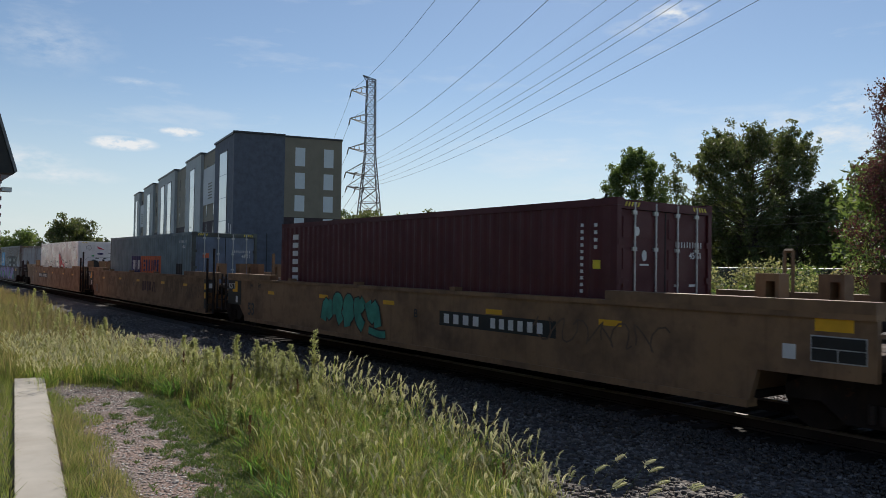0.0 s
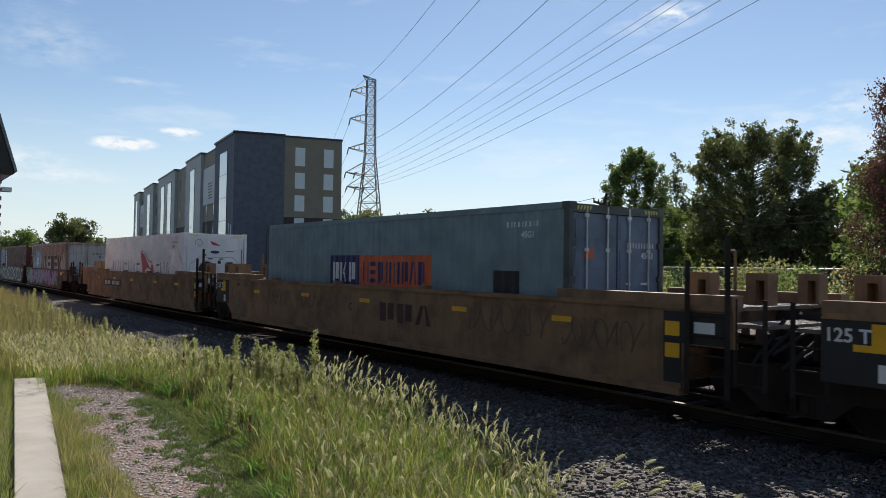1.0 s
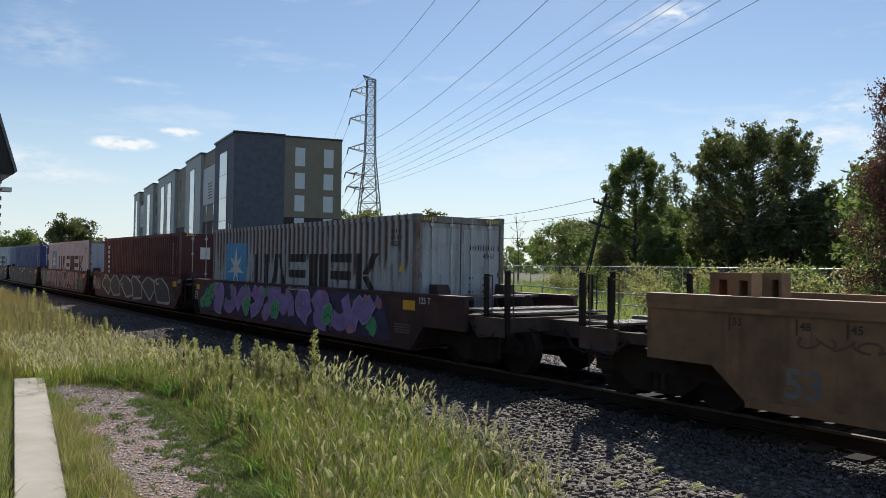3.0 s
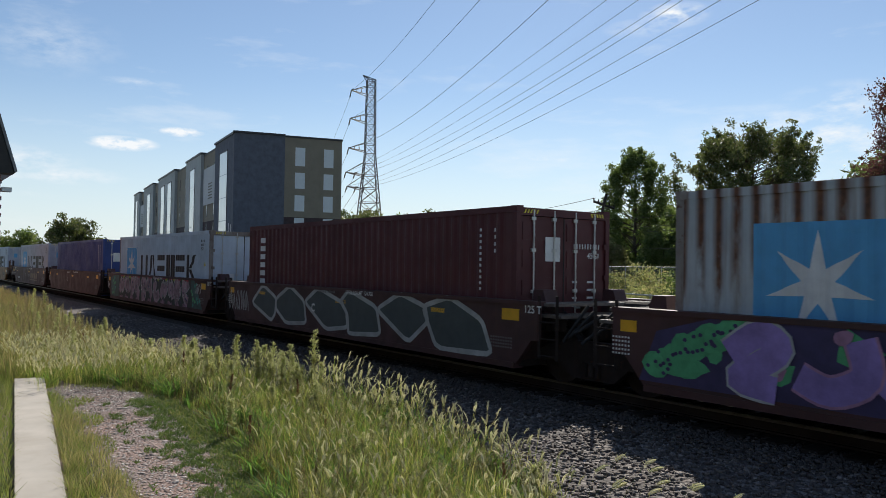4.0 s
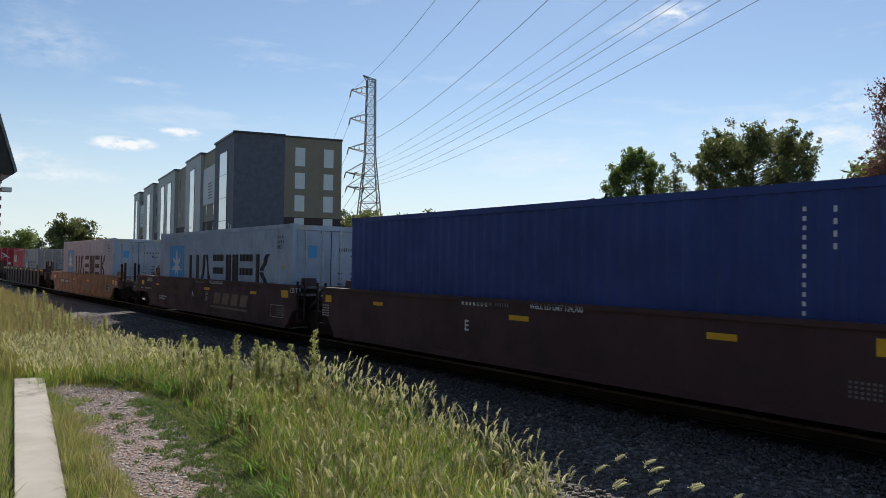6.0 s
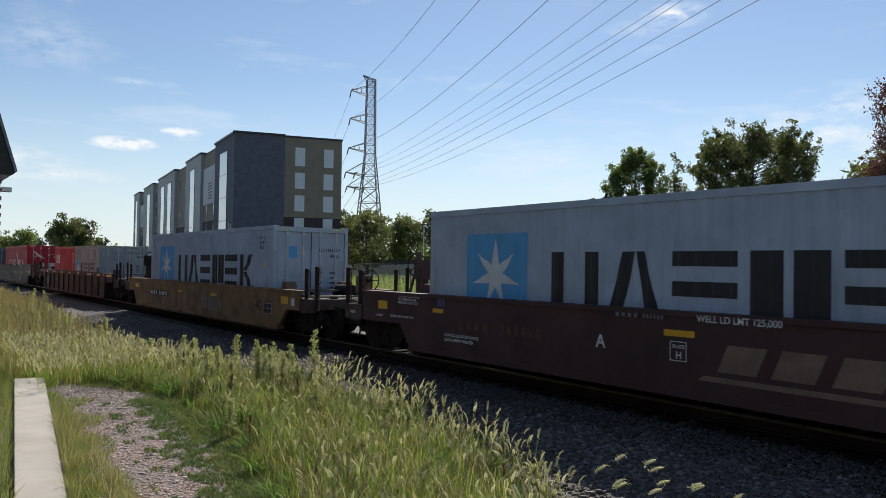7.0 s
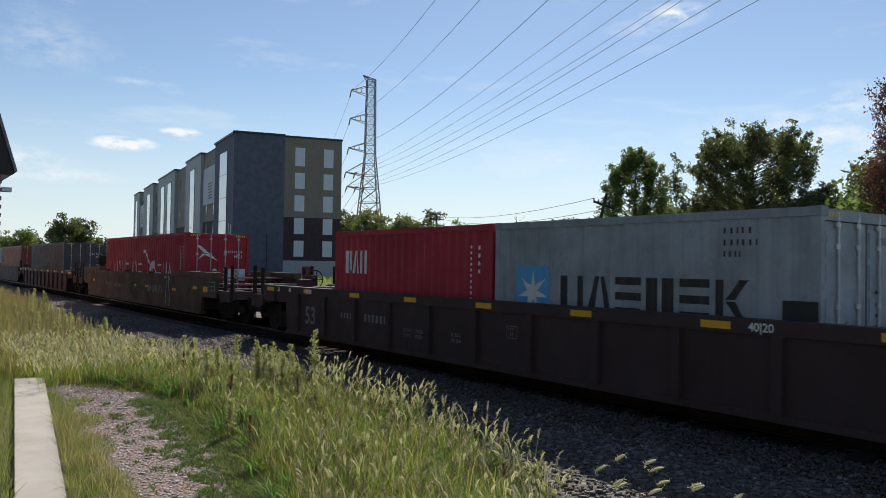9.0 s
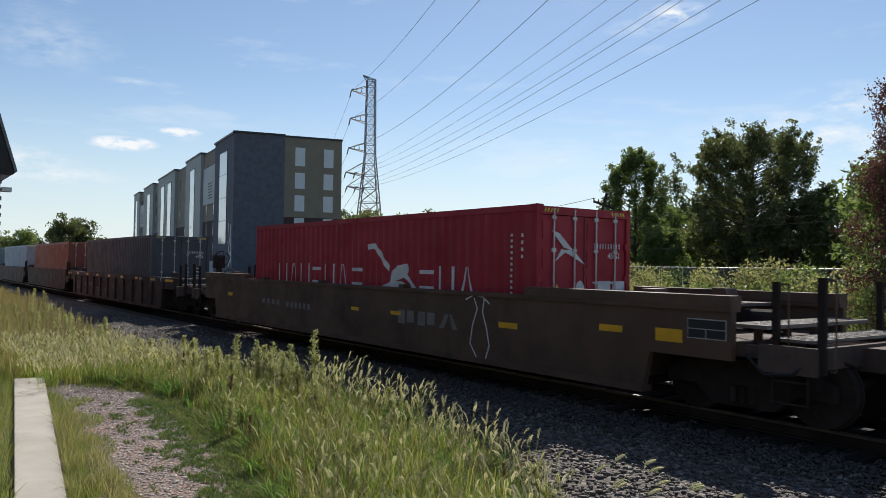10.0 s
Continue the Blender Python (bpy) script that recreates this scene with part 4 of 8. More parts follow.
def post(parent, x, y, z0, z1, mat, wide=0.07):
    bm = bmesh.new()
    box(bm, x - wide / 2, x + wide / 2, y - 0.035, y + 0.035, z0, z1)
    part("corner_post", bm, M["steel_dark"], parent, bevel=0.006)
    bm = bmesh.new()
    pts = [(x + 0.1, y, z0 + 0.05), (x + 0.16, y, z0 + 0.05), (x + 0.16, y, z1 - 0.03), (x + 0.05, y, z1 - 0.03)]
    for a, b in zip(pts, pts[1:]):
        rod(bm, a, b, 0.012, 5)
    part("grab_iron", bm, mat, parent)


def brake_wheel(parent, x, y, z, mat, sx=1):
    bm = bmesh.new()
    ring(bm, (x, y, z), (1, 0, 0.0), 0.28, 0.018, 24)
    for k in range(5):
        a = 2 * math.pi * k / 5
        rod(bm, (x, y, z), (x, y + 0.28 * math.cos(a), z + 0.28 * math.sin(a)), 0.013, 5)
    rod(bm, (x - sx * 0.18, y, z), (x + sx * 0.03, y, z), 0.05, 10)
    part("brake_wheel", bm, M["steel_dark"], parent)
    bm = bmesh.new()
    box(bm, *sorted((x - sx * 0.42, x - sx * 0.16)), y - 0.2, y + 0.18, z - 0.35, z + 0.12)
    part("brake_housing", bm, mat, parent, bevel=0.02)
    bm = bmesh.new()
    box(bm, *sorted((x - sx * 0.36, x - sx * 0.22)), y - 0.1, y + 0.1, z - 1.1, z - 0.35)
    part("brake_stand", bm, mat, parent)


def pedestal(parent, x, y, z, mat):
    """An upright hollow guide frame for stacked boxes."""
    bm = bmesh.new()
    box(bm, x - 0.17, x - 0.02, y - 0.12, y + 0.12, z, z + 0.44)
    box(bm, x + 0.11, x + 0.16, y - 0.12, y + 0.12, z, z + 0.44)
    box(bm, x - 0.02, x + 0.11, y - 0.12, y + 0.12, z + 0.34, z + 0.44)
    box(bm, x - 0.02, x + 0.11, y + 0.08, y + 0.12, z, z + 0.34)
    part("guide_frame", bm, mat, parent, bevel=0.01)


def grate(bm, x0, x1, y0, y1, z0, z1):
    """An open walkway in one piece: an edge frame with narrow bars between slots."""
    k = max(4, int((x1 - x0) / 0.06))
    xs = [x0, x0 + 0.03]
    for i in range(1, k):
        xx = x0 + 0.03 + (x1 - x0 - 0.06) * i / k
        xs += [xx - 0.010, xx + 0.010]
    xs += [x1 - 0.03, x1]
    ys = [y0, y0 + 0.03]
    for i in range(1, 6):
        yy = y0 + (y1 - y0) * i / 6
        ys += [yy - 0.015, yy + 0.015]
    ys += [y1 - 0.03, y1]
    grid = [[bm.verts.new((a, b, z1)) for b in ys] for a in xs]
    faces = [bm.faces.new((grid[i][j], grid[i + 1][j], grid[i + 1][j + 1], grid[i][j + 1])) for i in range(len(xs) - 1) for j in range(len(ys) - 1) if i % 2 == 0 or j % 2 == 0]
    low = bmesh.ops.extrude_face_region(bm, geom=faces)
    bmesh.ops.translate(bm, vec=(0, 0, z0 - z1), verts=[v for v in low["geom"] if isinstance(v, bmesh.types.BMVert)])


def well_car(label, mat, half_well, top, low, front, rear, wide=1.5, ribs=False, slope=False, side_ends=(1.6, 1.6), lip=0.0, guides=False, half_length=12.0, frame_mat=None, joint=9.88, cut=None):
    """A well car body: two deep side walls, floor, ends with bulkheads and walkways, trucks. front, rear: 'joint' or 'coupler'."""
    car = thing("well_car", label, "rail car", "well cars of the train")
    fm = frame_mat or mat
    a, b = -half_well - side_ends[0], half_well + side_ends[1]
    for sy in (-1, 1):
        y0, y1 = sorted((sy * wide, sy * (wide - 0.10)))
        bm = bmesh.new()
        up = low + (0.52 if slope else 0.36)
        t0 = 0.55 if slope else 0.25
        xs0, xs1 = -half_well - (0.9 if slope else side_ends[0] - 0.25), half_well + (0.9 if slope else side_ends[1] - 0.25)
        if cut:
            up, t0, xs0, xs1 = cut[0], cut[1], -half_well - cut[2], half_well + cut[3]
        up1, t1 = (cut[4], cut[5]) if cut and len(cut) > 4 else (up, t0)
        outline = [(xs0, low), (xs1, low), (min(xs1 + t1, b), up1), (b, up1), (b, top - 0.05), (a, top - 0.05), (a, up), (max(xs0 - t0, a), up)]
        prism(bm, outline, y0, y1)
        side = part("side_wall", bm, mat, car, bevel=0.006)
        bm = bmesh.new()
        y2, y3 = sorted((sy * (wide + 0.03), sy * (wide - 0.20)))
        if ribs:
            box(bm, a, b, y2 - 0.0, y3 + 0.0, top - 0.19, top)
        else:
            box(bm, a, b, y2, y3, top - 0.07, top)
        part("top_chord", bm, mat, side, bevel=0.01)
        bm = bmesh.new()
        box(bm, xs0, xs1, y2, y3, low - 0.05, low + 0.05)
        part("bottom_chord", bm, mat, side, bevel=0.01)
        if ribs:
            k = -half_well - 1.0
            while k < half_well + 1.2:
                foot = low + 0.05 if abs(k) < half_well + 0.2 else 0.94
                bm = bmesh.new()
                ya, yb = sorted((sy * wide, sy * (wide + 0.075)))
                box(bm, k - 0.07, k + 0.07, ya, yb, foot, top - 0.19)
                part("rib", bm, mat, side, bevel=0.008)
                k += 1.48
        if lip:
            for xa, xb in ((a, -half_well + 1.9), (half_well - 1.9, b)):
                bm = bmesh.new()
                box(bm, xa, xb, *sorted((sy * (wide + 0.035), sy * (wide - 0.22))), top, top + lip)
                part("raised_sill", bm, mat, side, bevel=0.01)
        for xx in (-half_well * 0.62, -half_well * 0.18, half_well * 0.28):
            if not ribs and sy < 0 and lip:
                bm = bmesh.new()
                box(bm, xx - 0.09, xx + 0.09, sy * wide + 0.02, sy * wide + 0.2, top, top + 0.07)
                part("hook_bracket", bm, mat, side, bevel=0.008)
    for xx in np.linspace(-half_well, half_well, 7):
        bm = bmesh.new()
        box(bm, xx - 0.25, xx + 0.25, -wide + 0.1, wide - 0.1, low - 0.02, low + 0.08)
        part("floor_beam", bm, M["steel_dark"], car)
    for sx, kind, ext in ((1, front, side_ends[1]), (-1, rear, side_ends[0])):
        x0 = sx * half_well
        bm = bmesh.new()
        xa, xb = sorted((x0 + sx * 0.05, x0 + sx * 0.17))
        box(bm, xa, xb, -wide + 0.1, wide - 0.1, low, 1.05)
        part("bulkhead", bm, fm, car)
        reach = half_length - half_well if kind == "coupler" else ext + 0.35
        # deck over the truck
        bm = bmesh.new()
        xa, xb = sorted((x0 + sx * 0.1, x0 + sx * (ext + 0.1)))
        deck = wide - 0.12 if kind == "coupler" else 0.62
        box(bm, xa, xb, -deck, deck, 0.95, 1.05)
        part("end_deck", bm, M["end_grime"], car)
        bm = bmesh.new()
        xa, xb = sorted((x0 + sx * 0.5, x0 + sx * reach))
        box(bm, xa, xb, -0.33, 0.33, 0.72, 1.02)
        part("centre_sill", bm, M["end_grime"], car, bevel=0.015)
        # crosswise walkway and its supports
        for off, zz in ((0.45, top - 0.03), (ext - 0.15, top - 0.22)):
            bm = bmesh.new()
            xa, xb = sorted((x0 + sx * off, x0 + sx * (off + 0.55)))
            grate(bm, xa, xb, -wide + 0.15, wide - 0.15, zz - 0.05, zz)
            part("walkway", bm, M["grating"], car)
            for yy in (-1.05, -0.35, 0.35, 1.05):
                bm = bmesh.new()
                box(bm, xa + 0.2, xb - 0.25, yy - 0.03, yy + 0.03, 1.0, zz - 0.05)
                part("walkway_support", bm, M["end_grime"], car)
        if guides:
            for off, yy in ((0.5, -1.05), (1.1, -0.6), (1.1, 0.75)):
                pedestal(car, x0 + sx * off, yy, top, fm)
            bm = bmesh.new()
            hx, hw = x0 - sx * 0.6, 0.07
            for pa, pb in (((hx - hw, 1.3, top), (hx - hw, 1.3, top + 0.8)), ((hx + hw, 1.3, top), (hx + hw, 1.3, top + 0.8)), ((hx - hw, 1.3, top + 0.8), (hx + hw, 1.3, top + 0.8))):
                beam(bm, pa, pb, 0.045)
            part("hoop_rail", bm, fm, car)
        else:
            for yy in (-0.9, 0.9):
                bm = bmesh.new()
                prism(bm, [(x0 + sx * 0.12, 1.05), (x0 + sx * 0.62, 1.05), (x0 + sx * 0.42, top + 0.18), (x0 + sx * 0.18, top + 0.18)], yy - 0.16, yy + 0.16)
                part("stop_block", bm, fm, car, bevel=0.01)
        # hoses and rods between the decks
        bm = bmesh.new()
        pts = [(x0 + sx * (0.3 + 0.3 * k), -0.8 + 0.1 * math.sin(2.1 * k), 1.12 + 0.07 * math.sin(1.7 * k)) for k in range(6)]
        for p, q in zip(pts, pts[1:]):
            rod(bm, p, q, 0.03, 6)
        part("brake_hose", bm, M["rubber"], car)
        bm = bmesh.new()
        rod(bm, (x0 + sx * 0.7, 0.5, 1.22), (x0 + sx * 1.5, 0.5, 1.22), 0.17, 14)
        part("air_reservoir", bm, M["steel_dark"], car, smooth=False)
        if kind == "coupler":
            end = x0 + sx * reach
            bm = bmesh.new()
            xa, xb = sorted((end - sx * 0.75, end))
            box(bm, xa, xb, -0.11, 0.11, 0.78, 0.98)
            box(bm, *sorted((end - sx * 0.22, end + sx * 0.02)), -0.2, 0.16, 0.72, 1.04)
            part("coupler", bm, M["steel_dark"], car, bevel=0.03)
            bm = bmesh.new()
            pts = [(end - sx * 0.45, -0.35, 0.85), (end - sx * 0.2, -0.36, 0.55), (end + sx * 0.0, -0.3, 0.48), (end + sx * 0.15, -0.2, 0.6)]
            for p, q in zip(pts, pts[1:]):
                rod(bm, p, q, 0.028, 6)
            part("air_hose", bm, M["rubber"], car)
            # end platform with its corner posts
            ep = end - sx * 0.95
            bm = bmesh.new()
            xa, xb = sorted((x0 + sx * (ext - 0.05), ep + sx * 0.1))
            for yy in (-wide + 0.2, -0.45, 0.45, wide - 0.2):
                box(bm, xa, xb, yy - 0.06, yy + 0.06, 0.86, 1.02)
            box(bm, *sorted((ep, ep + sx * 0.12)), -wide + 0.1, wide - 0.1, 0.8, 1.06)
            part("end_frame", bm, M["end_grime"], car, bevel=0.01)
            bm = bmesh.new()
            xa, xb = sorted((ep - sx * 0.55, ep - sx * 0.02))
            grate(bm, xa, xb, -wide + 0.15, wide - 0.15, 1.10, 1.14)
            part("end_walkway", bm, M["grating"], car)
            for yy in (-wide + 0.12, wide - 0.12):
                post(car, ep + sx * 0.12, yy, 0.75 if yy < 0 else 1.05, 1.90, fm, 0.09)
                post(car, ep - sx * 0.46, yy, 0.95, 1.84, fm, 0.08)
            for yy in (-wide + 0.06, wide - 0.06):
                bm = bmesh.new()
                box(bm, *sorted((ep + sx * 0.1, ep - sx * 0.65)), yy - 0.03, yy + 0.03, 0.72, 1.06)
                part("end_plate", bm, M["end_grime"], car, bevel=0.008)
            # brake rigging, pipes and levers hung about the sill
            bm = bmesh.new()
            for q in range(7):
                xx = ep - sx * (0.1 + 0.27 * q)
                y2 = -1.15 + 0.17 * ((q * 3) % 5)
                box(bm, xx - 0.06, xx + 0.07, y2 - 0.08, y2 + 0.1, 0.52 + 0.05 * (q % 3), 1.0 + 0.07 * ((q * 2) % 4))
                rod(bm, (xx, -1.2, 1.0 + 0.05 * (q % 3)), (xx + 0.3, -0.7 + 0.12 * q, 0.8 + 0.06 * (q % 4)), 0.022, 6)
            part("brake_rigging", bm, M["steel_dark"], car)
            bm = bmesh.new()
            pts = [(ep + sx * 0.05, -wide + 0.08, 0.95), (ep - sx * 0.2, -wide + 0.03, 0.72), (ep - sx * 0.55, -wide + 0.03, 0.68), (ep - sx * 0.85, -wide + 0.08, 0.9)]
            for p, q in zip(pts, pts[1:]):
                rod(bm, p, q, 0.024, 6)
            part("hanging_hose", bm, M["rubber"], car)
            bm = bmesh.new()
            for zz in (0.35, 0.62):
                rod(bm, (ep - sx * 0.5, -wide + 0.1, zz), (ep - sx * 0.05, -wide + 0.1, zz), 0.016, 6)
            for xx in (ep - sx * 0.5, ep - sx * 0.05):
                rod(bm, (xx, -wide + 0.1, 0.33), (xx, -wide + 0.1, 0.95), 0.016, 6)
            part("sill_step", bm, M["steel_dark"], car)
            truck(car, sx * (half_length - 2.05))
        else:
            bm = bmesh.new()
            for zz in (0.5, 0.78, 1.06):
                rod(bm, (x0 + sx * (ext - 0.02), -wide + 0.06, zz), (x0 + sx * (ext + 0.4), -wide + 0.06, zz), 0.016, 6)
            for xx in (ext - 0.02, ext + 0.4):
                beam(bm, (x0 + sx * xx, -wide + 0.06, 0.45), (x0 + sx * xx, -wide + 0.06, top + 0.1), 0.05)
            part("end_ladder", bm, M["steel_dark"], car)
            bm = bmesh.new()
            xa, xb = sorted((x0 + sx * 0.3, x0 + sx * (ext + 0.3)))
            box(bm, xa, xb, -0.5, 0.5, 0.55, 0.95)
            part("articulation_casting", bm, M["steel_dark"], car, bevel=0.03)
            bm = bmesh.new()
            for q in range(5):
                box(bm, xa + 0.08 + 0.12 * q, xa + 0.15 + 0.12 * q, -1.3 + 0.05 * q, -1.0, 0.9, 1.22 - 0.03 * q)
            part("brake_gear", bm, M["steel_dark"], car)
            if sx < 0:
                bm = bmesh.new()
                box(bm, -joint - 0.42, -joint + 0.5, -0.6, 0.6, 0.55, 1.0)
                box(bm, -joint - 0.2, -joint + 0.05, -0.95, -0.55, 0.8, 1.2)
                part("side_bearing", bm, M["steel_dark"], car, bevel=0.02)
                for q in range(6):
                    bm = bmesh.new()
                    rod(bm, (-joint - 0.45 + 0.14 * q, -1.28, 0.75 + 0.08 * (q % 3)), (-joint - 0.2 + 0.16 * q, -0.95, 1.35 - 0.07 * (q % 4)), 0.03, 6)
                    part("brake_hose", bm, M["rubber"], car)
            if sx < 0:
                truck(car, -joint)
    return car


def reflectors(car, y, rows):
    for x0, x1, z0, z1 in rows:
        side_marks(car, "reflector", [rect(x0, x1, z0, z1)], M["yellow_mark"], y)


def build_cars():
    """Well cars with the x of their centre at 5 s."""
    out = []
    W = 1.5
    y = -W
    # three-unit articulated set in ochre, 53-foot wells
    for i, cx in enumerate((79.78, 60.02, 40.26)):
        car = well_car("dirty ochre deep-well car with black number panel", M["car_tan"], 8.05, 1.50, 0.30, "coupler" if i == 0 else "joint", "coupler" if i == 2 else "joint", W, side_ends=(1.25, 1.25) if i == 1 else ((1.25, 2.0) if i == 0 else (1.75, 1.25)), lip=0.14, guides=True, half_length=12.0, cut=(0.72, 0.5, -0.1 if i < 2 else 0.2, 0.45, 0.95 if i else 0.74, 0.06 if i else 0.12))
        out.append((car, cx - 0.06, 0.0))
        if i != 1:
            px = (81.67 - 79.78) if i == 0 else (35.31 - 40.26)
            side_marks(car, "number_panel", [rect(px, px + 3.2, 0.82, 1.10)], M["black_panel"], y, "black panel with pale number bars")
            side_marks(car, "number_bars", stamp(px + 0.15, px + 1.35, 0.87, 1.05, 4) + stamp(px + 1.55, px + 3.0, 0.87, 1.05, 6), M["white_mark"], y, lift=0.008)
        lettering(car, "53", -7.75, y - 0.006, 0.45, 0.36, M["grey_mark"] if i else M["black_mark"])
        lettering(car, {0: "B", 1: "C", 2: "A"}[i], {0: 1.0, 1: -0.7, 2: -0.4}[i], y - 0.006, 0.92, 0.17, M["black_mark"])
        for words, lx in (("53", -8.45), ("48", -7.55), ("45", -6.95)):
            lettering(car, words, lx, y - 0.006, 1.27, 0.10, M["spray_black"])
            side_marks(car, "tick_mark", [rect(lx - 0.05, lx - 0.025, 1.2, 1.40)], M["spray_black"], y)
        reflectors(car, y, [(-6.3, -5.9, 1.10, 1.19), (-3.2, -2.75, 1.13, 1.22), (-0.2, 0.25, 1.12, 1.21), (3.3, 3.75, 1.12, 1.21), (6.0, 6.45, 1.11, 1.20)])
        if i > 0:
            bm = bmesh.new()
            prism(bm, [(8.22, 0.42), (8.51, 0.42), (8.51, 0.97), (9.22, 0.97), (9.22, 1.40), (8.22, 1.40)], y - 0.012, y + 0.002)
            part("end_panel", bm, M["black_panel"], car, "black painted end panel")
            side_marks(car, "white_label", [rect(8.72, 9.04, 1.12, 1.27)], M["white_mark"], y - 0.014)
            for z0 in (0.76, 1.06):
                reflectors(car, y - 0.014, [(8.25, 8.49, z0, z0 + 0.2)])
            bm = bmesh.new()
            for xx in (8.64, 9.25):
                beam(bm, (xx, y - 0.06, 0.30), (xx, y - 0.06, 2.42 if xx > 9 else 2.10), 0.06)
            for k in range(5):
                rod(bm, (8.64, y - 0.06, 0.32 + 0.26 * k), (9.25, y - 0.06, 0.32 + 0.26 * k), 0.014, 6)
            part("ladder", bm, M["steel_dark"], car)
        if i < 2:
            bm = bmesh.new()
            box(bm, -9.32, -8.30, y - 0.012, y + 0.02, 0.70, 1.44)
            part("end_panel", bm, M["black_panel"], car, "black panel with white tonnage lettering")
            lettering(car, "125 T", -9.28, y - 0.018, 1.18, 0.16, M["white_mark"])
            side_marks(car, "reflector", [[(-8.55, 1.4), (-8.75, 1.4), (-8.75, 1.16), (-8.95, 1.16), (-8.95, 1.08), (-8.55, 1.08)]], M["yellow_mark"], y - 0.012)
            side_marks(car, "white_label", [rect(-8.68, -8.52, 0.76, 0.96)], M["white_mark"], y - 0.014)
        if i == 0:
            reflectors(car, y, [(9.35, 9.8, 1.28, 1.45)])
            side_marks(car, "placard_frame", [rect(9.3, 9.95, 0.92, 1.23)], M["spray_silver"], y)
            side_marks(car, "placard", [rect(9.315, 9.935, 1.085, 1.215), rect(9.315, 9.615, 0.935, 1.072), rect(9.63, 9.935, 0.935, 1.072)], M["black_panel"], y, lift=0.008)
            side_marks(car, "white_label", [rect(8.95, 9.12, 0.92, 1.1)], M["white_mark"], y)
        graffiti_768(car, i, y)
    # five-unit articulated set in oxide brown, 40-foot wells
    for i, front in enumerate((24.17, 8.59, -7.03, -22.61, -38.09)):
        cx = front - 6.096
        car = well_car("oxide brown well car with sprayed graffiti along its side" if i < 3 else "plain oxide brown well car with white stencils", M["car_brown"], 6.2, 1.40, 0.28, "coupler" if i == 0 else "joint", "coupler" if i == 4 else "joint", W, side_ends=(2.1 if i == 4 else 0.8, 1.95 if i == 0 else 0.75), half_length=10.05, joint=7.8, cut=(0.74, 0.4, 0.2, 0.2))
        out.append((car, cx - 0.06, 0.0))
        reflectors(car, y, [(6.05, 6.5, 1.05, 1.25), (-6.85, -6.55, 1.05, 1.22) if i < 4 else (-7.65, -7.28, 1.02, 1.2), (-5.6, -5.25, 1.05, 1.13) if i == 4 else (-4.6, -4.2, 1.08, 1.16), (-0.05, 0.45, 1.05, 1.14), (3.9, 4.35, 1.06, 1.15)])
        lettering(car, "125 T", 6.62, y - 0.006, 1.2, 0.13, M["white_mark"])
        lettering(car, {0: "B", 1: "C", 2: "D", 3: "E", 4: "A"}[i], -1.3, y - 0.012, 0.78, 0.2, M["white_mark"])
        lettering(car, "WELL LD LMT " + ("124,700" if i < 4 else "125,000"), 0.5, y - 0.030, 1.28, 0.09, M["white_mark"])
        side_marks(car, "number_bars", stamp(-0.9, -0.45, 1.27, 1.33, 4) + stamp(-0.4, -0.02, 1.27, 1.33, 6), M["grey_mark"], y, lift=0.028)
        if i < 4:
            side_marks(car, "notice_bars", [q for k in range(5) for q in stamp(-7.0, -6.9 + 0.25, 0.95 - 0.06 * k, 0.98 - 0.06 * k, 6)], M["white_mark"], y)
        side_marks(car, "notice_bars", [q for k in range(4) for q in stamp(5.75, 6.35, 0.72 - 0.055 * k, 0.75 - 0.055 * k, 9)], M["grey_mark"], y)
        if i == 4:
            brake_wheel(car, -9.08, 0.5, 1.98, M["car_brown"], -1)
            bm = bmesh.new()
            beam(bm, (-8.72, 0.3, 1.3), (-8.72, 0.3, 2.3), 0.11)
            beam(bm, (-9.05, 0.2, 1.05), (-8.75, 0.2, 1.75), 0.06)
            part("brake_mast", bm, M["end_grime"], car, bevel=0.01)
            bm = bmesh.new()
            rod(bm, (-7.9, 0.6, 1.72), (-6.5, 0.6, 1.72), 0.2, 16)
            part("air_reservoir", bm, M["end_grime"], car)
            for xx in (-7.6, -6.8):
                bm = bmesh.new()
                box(bm, xx - 0.05, xx + 0.05, 0.42, 0.78, 1.3, 1.6)
                part("reservoir_saddle", bm, M["end_grime"], car)
            bm = bmesh.new()
            rod(bm, (-8.6, 0.1, 1.68), (-7.6, 0.1, 1.68), 0.025, 6)
            rod(bm, (-8.3, 0.1, 1.4), (-8.3, 0.1, 1.9), 0.03, 6)
            part("air_pipe", bm, M["end_grime"], car)
            lettering(car, "A-END", -8.95, y + 0.024, 0.86, 0.06, M["white_mark"])
        graffiti_brown(car, i, y)
    # single yellow 40-foot well
    car = well_car("yellow single well car with forty-foot markings", M["car_yellow"], 6.2, 1.27, 0.22, "coupler", "coupler", W, slope=True, side_ends=(2.1, 2.2), half_length=10.0)
    out.append((car, -64.19 - 0.06, 0.0))
    side_marks(car, "number_panel", [rect(-5.15, -2.7, 0.66, 0.86)], M["black_panel"], y)
    side_marks(car, "number_bars", stamp(-5.05, -4.1, 0.69, 0.83, 4) + stamp(-3.9, -2.85, 0.69, 0.83, 6), M["white_mark"], y, lift=0.008)
    lettering(car, "40", 5.55, y - 0.006, 0.62, 0.32, M["black_mark"])
    side_marks(car, "emblem_blocks", block_row(0.95, 2.95, 0.40, 0.82, "##/", 0.8), M["grey_mark"], y)
    reflectors(car, y, [(1.85, 2.35, 0.88, 0.96), (-7.35, -6.85, 0.88, 1.05), (7.3, 7.75, 0.88, 1.08), (-1.6, -1.2, 0.88, 0.95)])
